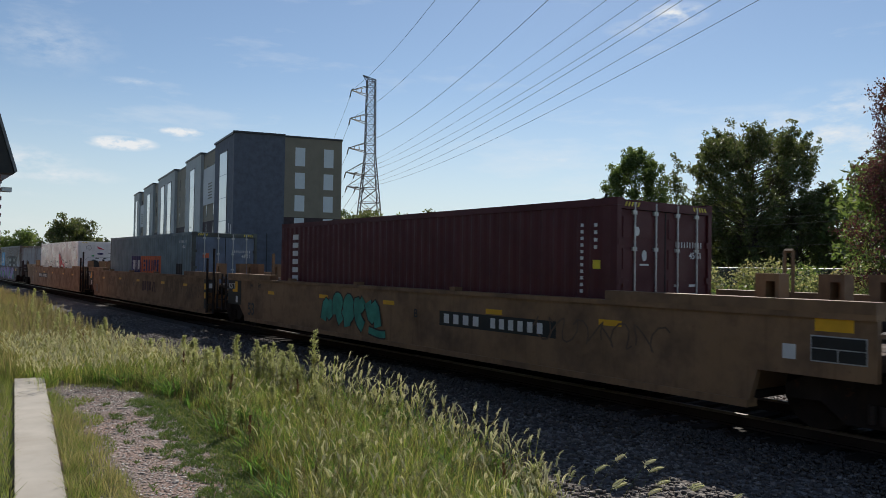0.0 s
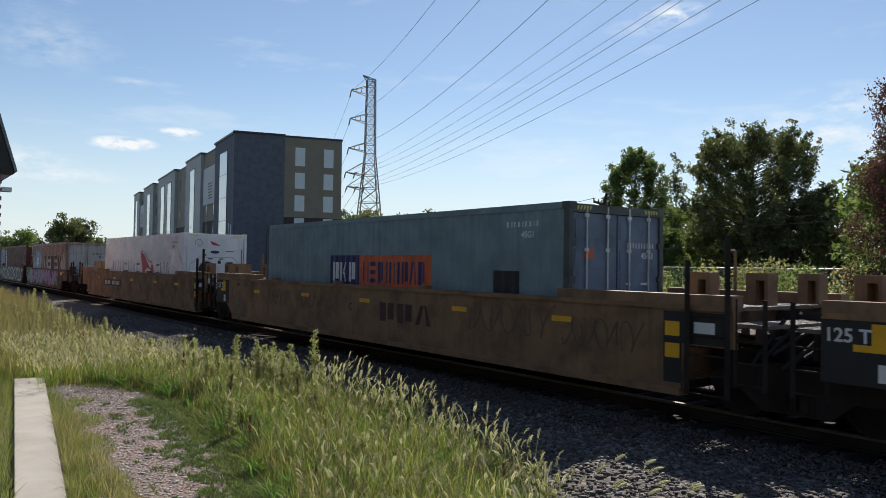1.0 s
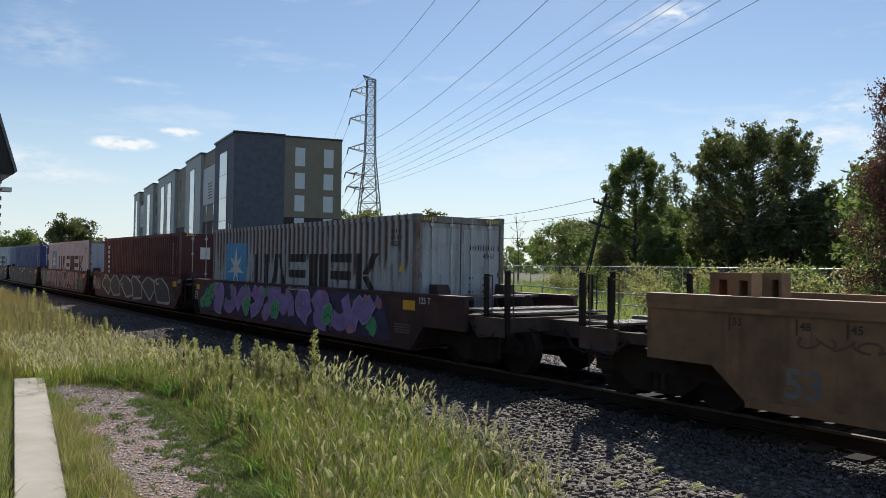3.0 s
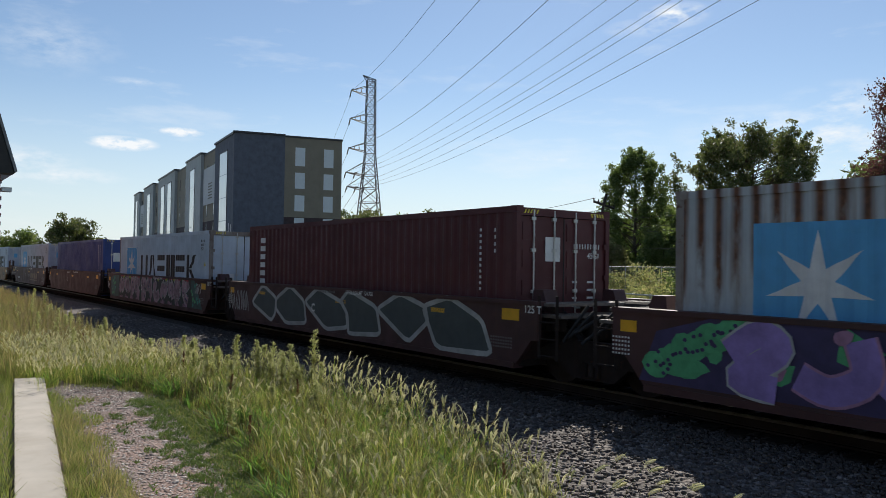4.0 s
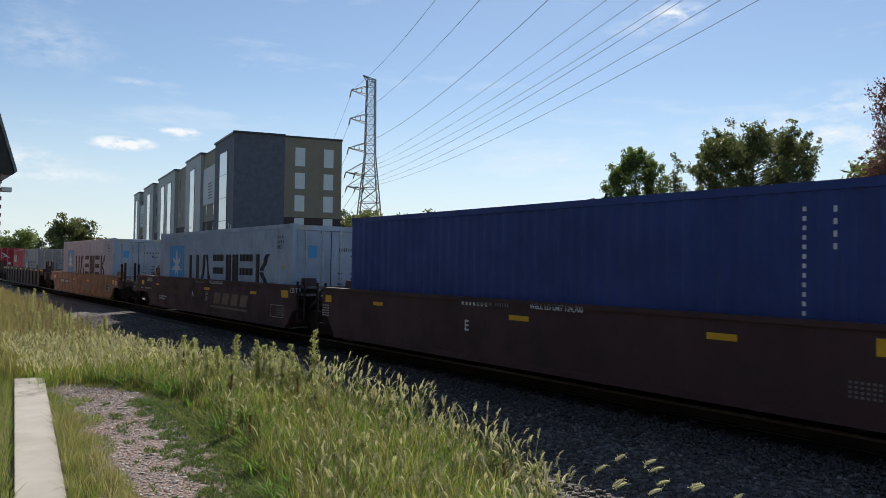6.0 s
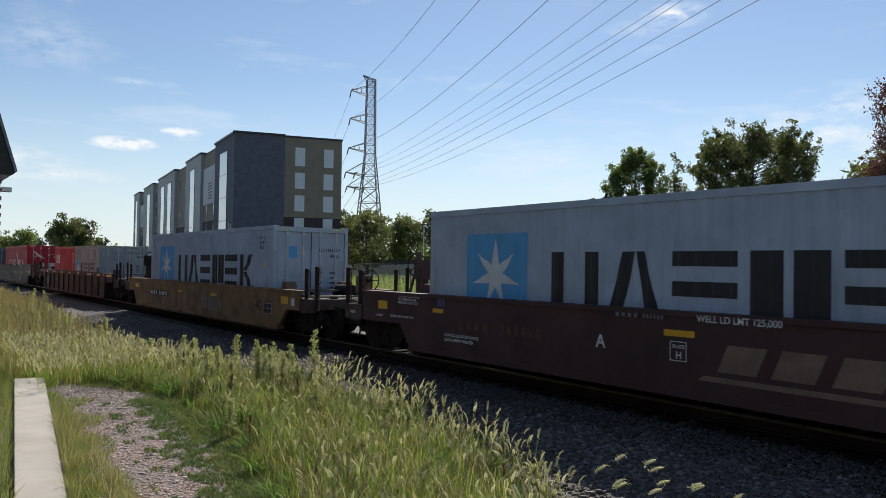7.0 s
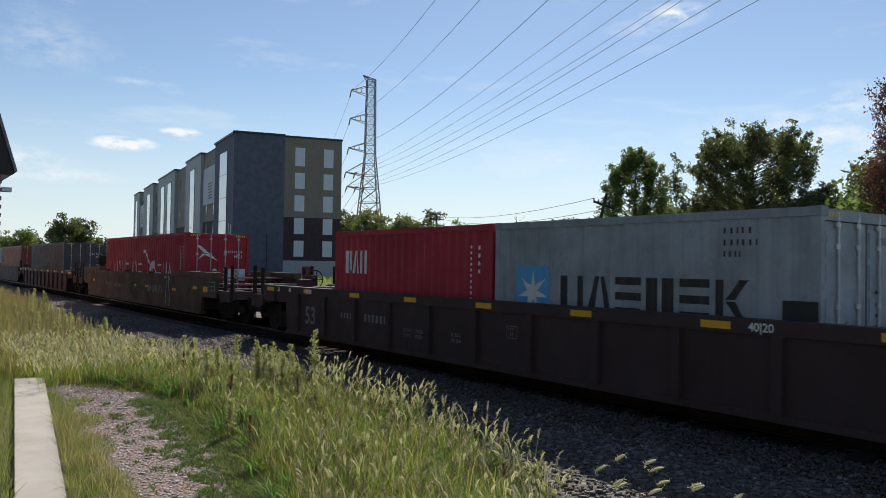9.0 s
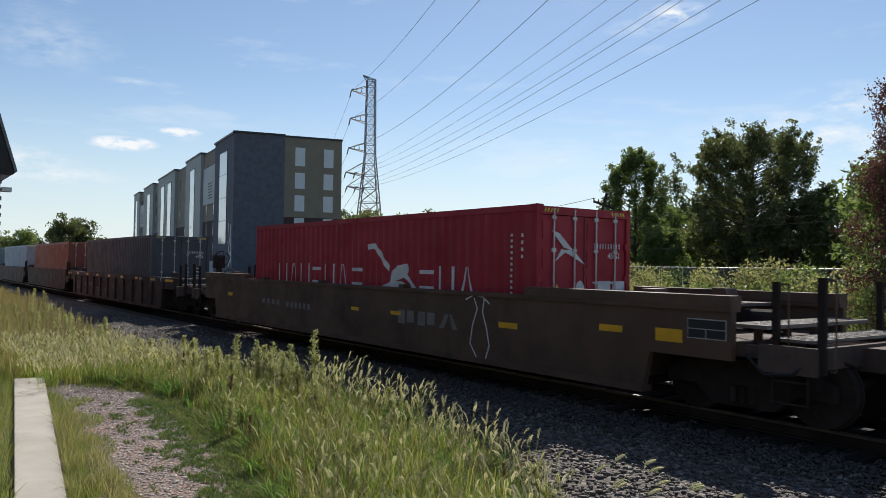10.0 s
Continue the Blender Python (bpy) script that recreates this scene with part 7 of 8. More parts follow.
def crown_tree(label, foot, girth, tips, seed, leaf, r, reach):
    """A tree whose limbs end in upright leafy sprays. girth: rows of height and crown radius."""
    rng = np.random.default_rng(seed)
    t = thing("tree", label, "tree")
    zs, rs = [g[0] for g in girth], [g[1] for g in girth]
    bm = bmesh.new()
    base = Vector(foot)
    axis = [base + Vector((rng.normal(0, 0.12) * (k > 0), rng.normal(0, 0.12) * (k > 0), (zs[-1] - 0.8) * k / 5)) for k in range(6)]
    for k in range(5):
        rod(bm, axis[k], axis[k + 1], r * (1 - 0.17 * k), 8, r * (1 - 0.17 * (k + 1)))
    centres, radii = [], []
    for k in range(tips):
        z = float(np.interp((k + rng.uniform()) / tips, np.linspace(0, 1, len(zs)), zs))
        a = 2.4 * k + rng.uniform(-0.5, 0.5)
        q = float(np.interp(z, zs, rs)) * math.sqrt(rng.uniform(0.12, 1.0)) * (1 + 0.16 * math.sin(3 * a + 0.9 * z))
        p = base + Vector((math.cos(a) * q, math.sin(a) * q, z))
        f = min(0.98, max(0.1, (z - 0.55 * q) / (zs[-1] - 0.8)))
        s0 = axis[0].lerp(axis[-1], f)
        bend = s0.lerp(p, 0.55) + Vector((0, 0, -0.08 * q))
        w = 0.22 * r * (1.15 - f)
        rod(bm, s0, bend, w + 0.012, 5, w * 0.7 + 0.01)
        rod(bm, bend, p, w * 0.7 + 0.01, 4, 0.01)
        way = Vector((math.cos(a) * rng.uniform(0.1, 0.8), math.sin(a) * rng.uniform(0.1, 0.8), 1.0)).normalized()
        ln = reach * rng.uniform(0.6, 1.25)
        for j in range(5):
            e = p + way * ln * (j / 4 - 0.35) + Vector(rng.normal(0, 0.14, 3))
            centres.append(tuple(e))
            radii.append(0.52 - 0.07 * j + rng.uniform(-0.05, 0.08))
    part("trunk", bm, BARK, t)
    v, f = leaf_cloud(centres, radii, 235, 0.11, rng)
    ob = new("crown", fast_mesh("crown", v, f, leaf))
    ob.parent = t
    return t


def vine_tree(foot):
    """A tree smothered by creeper: a tapering leafy mass with trailing shoots, reddish above and green at the foot."""
    rng = np.random.default_rng(15)
    t = thing("tree", "reddish creeper-covered tree with trailing shoots", "tree")
    bm = bmesh.new()
    limbs(bm, foot, 10.6, 1.6, rng, 0.24, 22, (0.4, 0.3), 0.1)
    part("trunk", bm, BARK, t)
    red, green, rr, gr = [], [], [], []
    for _ in range(620):
        z = rng.uniform(0.0, 11.2)
        reach = float(np.interp(z, [0, 1.5, 4.5, 6.0, 8.0, 9.6, 11.2], [2.3, 2.9, 2.8, 2.3, 2.0, 1.8, 0.8]))
        a, q = rng.uniform(0, 6.283), reach * rng.uniform(0.55, 1.0) * (1 + 0.12 * math.sin(2.3 * z))
        p = (foot[0] + 0.03 * z + math.cos(a) * q, foot[1] + 0.03 * z + math.sin(a) * q, z - 0.5)
        # the green side faces the meadow and the foot
        if rng.uniform(0, 6.0) > z and rng.uniform() < (0.7 if p[0] < foot[0] else 0.25):
            green.append(p)
            gr.append(rng.uniform(0.3, 0.6))
        else:
            red.append(p)
            rr.append(rng.uniform(0.22, 0.5))
    # shoots that arch out and hang down
    shoots = bmesh.new()
    for _ in range(46):
        z, a = rng.uniform(5.0, 10.8), rng.uniform(0, 6.283)
        ln, r0 = rng.uniform(0.6, 1.5), float(np.interp(z, [5, 8, 11], [2.2, 1.8, 0.7]))
        pts = []
        for k in range(6):
            f = k / 5
            pts.append(Vector((foot[0] + 0.3 + math.cos(a) * (r0 + ln * 0.7 * f), foot[1] + 0.3 + math.sin(a) * (r0 + ln * 0.7 * f), z - 0.5 + 0.25 * f - ln * 0.9 * f * f)))
        tube(shoots, pts, 0.008)
        for q in pts[1:]:
            red.append(tuple(q))
            rr.append(0.10)
    part("trailing_shoots", shoots, BARK, t)
    for name, c, r, m, size, per in (("crown", red, rr, LEAF_RED, 0.055, 420), ("green_leaves", green, gr, LEAF_MID, 0.07, 300)):
        v, f = leaf_cloud(c, r, per, size, rng, 0.5)
        ob = new(name, fast_mesh(name, v, f, m))
        ob.parent = t


def build_trees():
    crown_tree("rounded green tree with light gaps in its crown", (-45.7, 55.3, -0.7), ((2.0, 2.4), (4.5, 3.1), (7.0, 3.9), (9.2, 3.6), (11.4, 2.4), (13.1, 0.8)), 150, 11, LEAF_MID, 0.24, 0.8)
    crown_tree("large dark broadleaf tree with a ragged crown", (-34.4, 55.7, -0.7), ((2.0, 2.8), (4.5, 4.3), (7.0, 5.0), (9.7, 5.4), (11.9, 4.7), (13.2, 3.4)), 300, 12, LEAF_DARK, 0.36, 1.3)
    crown_tree("dark leafy tree leaning over the hedge", (-29.6, 54.0, -0.7), ((1.0, 2.6), (3.5, 3.2), (6.0, 3.0), (8.0, 1.6)), 90, 21, LEAF_DARK, 0.2, 0.9)
    crown_tree("bushy sapling in front of the tall trees", (-38.8, 50.5, -0.7), ((0.5, 1.6), (2.5, 2.2), (4.4, 1.6), (5.6, 0.7)), 60, 22, LEAF_MID, 0.1, 0.8)
    crown_tree("bushy sapling beside the leaning pole", (-43.5, 49.5, -0.7), ((0.5, 1.5), (2.2, 1.9), (3.6, 1.4), (4.4, 0.6)), 45, 23, LEAF_SHRUB, 0.1, 0.8)
    vine_tree((-11.3, 29.2, -0.7))
    tree("green tree covered in climbing vine", (-12.2, 32.0, -0.7), 8.0, 2.2, 16, LEAF_MID, 0.12, 330, 0.95, 12, 0.2, first=0.12)
    tree("dark rounded tree beyond the track", (-157.4, 28.9, -0.9), 9.6, 3.5, 17, LEAF_DARK, 0.22, 110, 1.3, 16, 0.3, first=0.2)
    tree("small bushy tree beyond the track", (-178.0, 23.0, -0.9), 7.3, 3.4, 18, LEAF_MID, 0.30, 40, 1.4, 9, 0.25, first=0.15)
    tree("low dark tree beyond the track", (-185.0, 37.5, -0.9), 7.0, 3.4, 19, LEAF_DARK, 0.30, 40, 1.4, 9, 0.25, first=0.15)
    for k, (x, y, h, s) in enumerate([(-121, 69.5, 11.0, 4.2), (-115, 73.0, 9.6, 3.8), (-112, 77.0, 10.6, 4.0), (-106.5, 80.5, 9.0, 3.2), (-103, 61, 10.4, 3.4), (-125, 66, 11.8, 4.0)]):
        tree("broadleaf tree behind the fence", (x, y, -0.6), h, s, 30 + k, LEAF_MID if k % 2 else LEAF_DARK, 0.26, 45, 1.3, 12, 0.26, first=0.12)
    tree("bare dead tree with thin branches", (-81.8, 73.6, -0.6), 11.0, 1.6, 41, LEAF_DARK, bare=True, r=0.16, count=12, first=0.45)
    for k, (x, y, h, s) in enumerate([(-78, 82, 9.0, 4.0), (-88, 88, 9.6, 4.0), (-70, 78, 8.6, 3.6), (-62, 74, 8.2, 3.6), (-54.5, 68, 8.6, 3.4), (-49, 66, 8.5, 3.0), (-42, 64, 8.0, 3.6), (-28, 60, 9.5, 3.8), (-22, 52, 9.2, 3.8), (-16, 48, 9.6, 3.6)]):
        tree("leafy green tree along the far edge of the meadow", (x, y, -0.5), h, s, 50 + k, LEAF_MID if k % 3 else LEAF_DARK, 0.22, 60, 1.25, 12, 0.22, first=0.08)
    rng = np.random.default_rng(77)
    # bramble and shrub row in front of the trees
    spots = [(-38.5, 41.5, 2.6), (-34.5, 41.0, 2.2), (-31.0, 39.0, 2.5), (-27.8, 38.6, 2.3), (-25.0, 36.5, 2.7), (-22.0, 36.0, 2.9), (-19.2, 34.5, 2.6), (-16.2, 33.0, 2.3), (-13.8, 30.5, 2.6), (-20.5, 31.5, 1.5), (-26.0, 34.0, 1.5), (-45.0, 45.5, 2.2)]
    for k, (x, y, h) in enumerate(spots):
        b = thing("shrub", "tangled yellow-green shrub with vines", "shrub", "shrubs along the fence")
        bm = bmesh.new()
        cs, rs = [], []
        for j in range(12):
            a = rng.uniform(0, 6.28)
            q = Vector((x + math.cos(a) * rng.uniform(0.3, 1.7), y + math.sin(a) * rng.uniform(0.3, 1.2), -0.6 + h * rng.uniform(0.35, 1.0)))
            rod(bm, (x, y, -0.75), q, 0.03, 4, 0.008)
            cs += [tuple(q), (q.x, q.y, q.z - 0.6)]
            rs += [rng.uniform(0.4, 0.8), 0.7]
        part("stem", bm, BARK, b)
        v, f = leaf_cloud(cs, rs, 230, 0.085, rng)
        ob = new("foliage", fast_mesh("foliage", v, f, LEAF_SHRUB if k % 3 else LEAF_MID))
        ob.parent = b
    # far woods on the horizon
    cs, rs = [], []
    for a in np.linspace(-0.25, 1.9, 260):
        d = rng.uniform(230, 330)
        hd = HEAD + 0.62 - a
        x, y = -math.sin(hd) * d, math.cos(hd) * d
        if y < 25:
            continue
        h = rng.uniform(6, 13) * (0.55 if a < 0.5 else 1.0)
        for z in np.arange(0.5, h, 2.2):
            cs.append((x + rng.normal(0, 2), y + rng.normal(0, 2), z))
            rs.append(rng.uniform(1.8, 3.2))
    v, f = leaf_cloud(cs, rs, 26, 0.6, rng)
    hv, hr = [], []
    for x in np.arange(-68, 6, 0.9):
        y0 = 74 - 0.22 * (x + 68) * 1.6
        for z in np.arange(0.0, rng.uniform(3.2, 5.6), 0.9):
            hv.append((x + rng.normal(0, 0.5), y0 + rng.normal(0, 0.8), z))
            hr.append(rng.uniform(0.7, 1.2))
    hv, hf = leaf_cloud(hv, hr, 60, 0.2, rng)
    tagged(new("hedgerow", fast_mesh("hedgerow", hv, hf, LEAF_MID)), "overgrown green hedgerow behind the trees", "hedge", kind="stuff")
    tagged(new("far_woods", fast_mesh("far_woods", v, f, LEAF_MID)), "distant belt of green woodland on the horizon", "woods", kind="stuff")


# ---- verge: grass, weeds, gravel patch, slab ----
def verge_edge(x):
    """The y at which the tall grass ends before the ballast."""
    return np.interp(x, [-80, -42, -35, -28, -22, -18.5, -16.5, -14, -12, -9, -7, -5.8, -5.0, -4.5], [7.0, 6.5, 5.9, 5.3, 5.05, 5.2, 5.8, 6.2, 6.4, 6.35, 6.0, 5.6, 5.15, 4.5])


def in_gravel(x, y):
    """Inside the bare gravel patch between slab and tall grass: 1 inside."""
    yc = np.interp(x, [-16.2, -13.0, -10.0, -7.0], [2.95, 3.2, 2.95, 2.35])
    hw = np.interp(x, [-16.4, -15.6, -13.0, -10.0, -7.0, -5.8], [0.05, 0.5, 0.8, 0.85, 0.7, 0.15])
    return np.abs(y - yc) / hw + 0.14 * np.sin(3.1 * x) * np.cos(4.3 * y)


SLAB = [(-7.0, 0.94), (-6.9, 1.36), (-16.75, 2.68), (-16.85, 2.18)]


def in_slab(x, y):
    lo = np.interp(x, [-16.85, -7.0], [2.18, 0.94])
    hi = np.interp(x, [-16.75, -6.9], [2.68, 1.36])
    return (y > lo - 0.03) & (y < hi + 0.03) & (x > -16.95)


def blades(name, label, pts, heights, widths, mat, rng, bend=0.35, segs=3):
    n = len(pts)
    a = rng.uniform(0, 2 * math.pi, n)
    dirx, diry = np.cos(a), np.sin(a)
    b = rng.uniform(0, 2 * math.pi, n)
    k = heights * bend * rng.uniform(0.2, 1.6, n)
    rows = []
    for i in range(segs + 1):
        t = i / segs
        w = widths * (1 - t ** 1.5) * 0.5 + 0.0006
        cx = pts[:, 0] + np.cos(b) * k * t ** 2
        cy = pts[:, 1] + np.sin(b) * k * t ** 2
        cz = pts[:, 2] + heights * (t - 0.18 * t ** 2 * np.clip(k / heights, 0, 1))
        rows.append(np.stack([cx - dirx * w, cy - diry * w, cz], -1))
        rows.append(np.stack([cx + dirx * w, cy + diry * w, cz], -1))
    v = np.stack(rows, 1)
    m = 2 * (segs + 1)
    f = []
    base = m * np.arange(n)[:, None]
    for i in range(segs):
        f.append(base + np.array([[2 * i, 2 * i + 1, 2 * i + 3, 2 * i + 2]]))
    f = np.stack(f, 1).reshape(-1, 4)
    ob = new(name, fast_mesh(name, v.reshape(-1, 3), f, mat))
    return tagged(ob, label, "grass", kind="stuff")


GRASS = leafy("verge grass", [(0.075, 0.115, 0.03), (0.16, 0.215, 0.055), (0.25, 0.25, 0.10), (0.42, 0.35, 0.21), (0.11, 0.145, 0.045)], 0.55, 0.5, (1.5, 1.6, 0.8))
GRASS_DRY = leafy("dry verge grass", [(0.24, 0.21, 0.11), (0.34, 0.29, 0.17), (0.18, 0.21, 0.08), (0.26, 0.24, 0.12)], 0.55, 0.6, (1.35, 1.3, 0.9))
GRASS_LOW = leafy("low fresh weeds", [(0.10, 0.14, 0.04), (0.15, 0.20, 0.06), (0.22, 0.23, 0.10), (0.27, 0.24, 0.14)], 0.5, 0.55, (1.4, 1.45, 0.8))
SEED = leafy("pale foxtail seed", [(0.46, 0.43, 0.30), (0.60, 0.56, 0.42), (0.36, 0.38, 0.22)], 0.55, 0.7, (1.3, 1.3, 1.05))
WEED = leafy("horseweed leaves", [(0.34, 0.37, 0.18), (0.46, 0.45, 0.27), (0.54, 0.49, 0.33), (0.28, 0.34, 0.13)], 0.6, 0.7, (1.3, 1.35, 0.9))


def foxtail(heads, rng):
    """Stems with nodding bristly heads. heads: rows of x, y, z, height, azimuth."""
    sv, sf, hv, hf = [], [], [], []
    for x, y, z, h, a, *fat_head in heads:
        lean = h * rng.uniform(0.15, 0.45)
        pts = [np.array([x + math.cos(a) * lean * t ** 2, y + math.sin(a) * lean * t ** 2, z + h * t]) for t in (0, 0.4, 0.75, 1.0)]
        o = np.array([-math.sin(a), math.cos(a), 0]) * 0.0022
        for p, q in zip(pts, pts[1:]):
            k = len(sv)
            sv += [p - o, p + o, q + o, q - o]
            sf.append((k, k + 1, k + 2, k + 3))
        ln, r = rng.uniform(0.08, 0.14), rng.uniform(0.010, 0.017)
        if fat_head:
            ln, r = rng.uniform(0.085, 0.115), 0.019
        ang, c = (1.0 if fat_head else 0.25), pts[-1].copy()
        spine = []
        nod = rng.uniform(0.1, 0.8) if fat_head else rng.uniform(0.3, 1.4)
        for i in range(6):
            spine.append(c.copy())
            c = c + np.array([math.cos(a) * math.sin(ang), math.sin(a) * math.sin(ang), math.cos(ang)]) * ln / 5
            ang += nod / 5
        fat = [0.35, 0.9, 1.0, 0.95, 0.8, 0.25]
        side = np.array([-math.sin(a), math.cos(a), 0.0])
        for w in (side, np.array([math.cos(a) * 0.7, math.sin(a) * 0.7, 0.7]), (side + np.array([0.0, 0.0, 1.0])) * 0.7):
            k = len(hv)
            for q, g in zip(spine, fat):
                hv += [q - w * r * g, q + w * r * g]
            hf += [(k + 2 * i, k + 2 * i + 1, k + 2 * i + 3, k + 2 * i + 2) for i in range(5)]
        for _ in range(18):
            q = spine[rng.integers(0, 6)]
            d = rng.normal(0, 1, 3)
            d = d / np.linalg.norm(d) * (r + 0.012)
            w = np.cross(d, rng.normal(0, 1, 3))
            w = w / np.linalg.norm(w) * 0.0012
            k = len(hv)
            hv += [q - w, q + w, q + d + w, q + d - w]
            hf.append((k, k + 1, k + 2, k + 3))
    tagged(new("foxtail_stems", fast_mesh("foxtail_stems", sv, sf, GRASS)), "thin green foxtail stems along the verge", "grass", kind="stuff")
    tagged(new("foxtail_heads", fast_mesh("foxtail_heads", hv, hf, SEED)), "pale bristly foxtail seed heads catching the sun", "grass", kind="stuff")


def tall_weed(x, y, h, seed, label="tall feathery horseweed on the verge"):
    rng = np.random.default_rng(seed)
    z = float(ground_height(x, y))
    w = thing("tall_weed", label, "weed", "tall weeds")
    bm = bmesh.new()
    lean = rng.normal(0, 0.04, 2)
    rod(bm, (x, y, z), (x + lean[0], y + lean[1], z + h), 0.007, 5, 0.002)
    part("stem", bm, WEED, w)
    plume = rng.uniform(0.5, 0.62)
    n = int(520 * h)
    t = rng.uniform(0.1, plume + 0.1, n)
    a = rng.uniform(0, 6.283, n)
    ln = 0.10 * rng.uniform(0.6, 1.2, n)
    p = np.stack([x + lean[0] * t, y + lean[1] * t, z + h * t], -1)
    d = np.stack([np.cos(a), np.sin(a), rng.uniform(-0.2, 0.7, n)], -1)
    # side sprays of the plume carry short florets
    k = int(34 + 60 * h)
    ts, sa = np.sort(rng.uniform(plume, 1.0, k)), rng.uniform(0, 6.283, k)
    sl = (0.20 * (1.03 - ts) + 0.03) * rng.uniform(0.6, 1.2, k) * min(1.0, 0.4 + h)
    tip = np.stack([np.cos(sa) * sl, np.sin(sa) * sl, sl * rng.uniform(0.5, 1.3, k)], -1)
    per = 10
    w2, u = np.repeat(np.arange(k), per), rng.uniform(0.05, 1.0, k * per)
    p2 = np.stack([x + lean[0] * ts[w2], y + lean[1] * ts[w2], z + h * ts[w2]], -1) + tip[w2] * u[:, None]
    a2 = rng.uniform(0, 6.283, k * per)
    d2 = np.stack([np.cos(a2), np.sin(a2), rng.uniform(0.1, 1.4, k * per)], -1)
    p, d, a = np.concatenate([p, p2]), np.concatenate([d, d2]), np.concatenate([a, a2])
    ln = np.concatenate([ln, 0.030 * rng.uniform(0.6, 1.3, k * per)])
    n = len(p)
    d = d / np.linalg.norm(d, axis=1)[:, None] * ln[:, None]
    o = np.stack([-np.sin(a), np.cos(a), 0 * a], -1) * (0.0055 + 0.004 * rng.uniform(0, 1, n))[:, None]
    v = np.stack([p, p + d * 0.5 + o, p + d, p + d * 0.5 - o], 1).reshape(-1, 3)
    ob = new("leaves", fast_mesh("leaves", v, np.arange(4 * n).reshape(-1, 4), WEED))
    ob.parent = w


DOCK = leafy("rust-brown dock seed", [(0.12, 0.065, 0.04), (0.18, 0.10, 0.06), (0.22, 0.15, 0.085)], 0.35, 0.8, (1.2, 1.0, 0.8))


def dock_weed(x, y, h, seed):
    """A dock stalk: a stiff stem whose upper half is crowded with brown seed."""
    rng = np.random.default_rng(seed)
    z = float(ground_height(x, y))
    w = thing("dock_weed", "rust-brown seeded dock stalk standing in the grass", "weed", "dock stalks")
    bm = bmesh.new()
    lean = rng.normal(0, 0.03, 2)
    rod(bm, (x, y, z), (x + lean[0], y + lean[1], z + h), 0.006, 5, 0.003)
    part("stem", bm, DOCK, w)
    n = int(420 * h)
    t = rng.uniform(0.45, 1.0, n)
    a, r = rng.uniform(0, 6.283, n), 0.024 * (1.15 - t) * rng.uniform(0.3, 1.4, n) + 0.006
    p = np.stack([x + lean[0] * t + np.cos(a) * r, y + lean[1] * t + np.sin(a) * r, z + h * t], -1)
    d, o = rng.normal(0, 0.007, (n, 3)), rng.normal(0, 0.006, (n, 3))
    v = np.stack([p - d, p + o, p + d, p - o], 1).reshape(-1, 3)
    ob = new("seed", fast_mesh("seed", v, np.arange(4 * n).reshape(-1, 4), DOCK))
    ob.parent = w


def weed_mass(name, label, q, heights, per, rng, mat, wide=1.0):
    """Many feathery weeds in one mesh."""
    n = len(q) * per
    who = np.repeat(np.arange(len(q)), per)
    t = rng.uniform(0.15, 1.0, n)
    a = rng.uniform(0, 6.283, n)
    h = heights[who]
    z0 = ground_height(q[:, 0], q[:, 1])[who]
    lean = rng.normal(0, 0.07, (len(q), 2))[who]
    p = np.stack([q[who, 0] + lean[:, 0] * t, q[who, 1] + lean[:, 1] * t, z0 + h * t], -1)
    ln = np.where(t < 0.6, 0.07, 0.10 * (1.1 - t) + 0.015) * rng.uniform(0.6, 1.3, n) * (0.7 + 0.3 * wide)
    d = np.stack([np.cos(a), np.sin(a), rng.uniform(0.2, 1.2, n)], -1)
    d = d / np.linalg.norm(d, axis=1)[:, None] * ln[:, None]
    o = np.stack([-np.sin(a), np.cos(a), 0 * a], -1) * (0.006 * wide * rng.uniform(0.6, 1.3, n))[:, None]
    v = np.stack([p, p + d * 0.5 + o, p + d, p + d * 0.5 - o], 1).reshape(-1, 3)
    tagged(new(name, fast_mesh(name, v, np.arange(4 * n).reshape(-1, 4), mat)), label, "weeds", kind="stuff")


WEED_DRY = leafy("dry tawny weeds", [(0.22, 0.20, 0.10), (0.32, 0.26, 0.15), (0.19, 0.21, 0.09), (0.30, 0.23, 0.15)], 0.5, 0.7, (1.35, 1.25, 0.95))


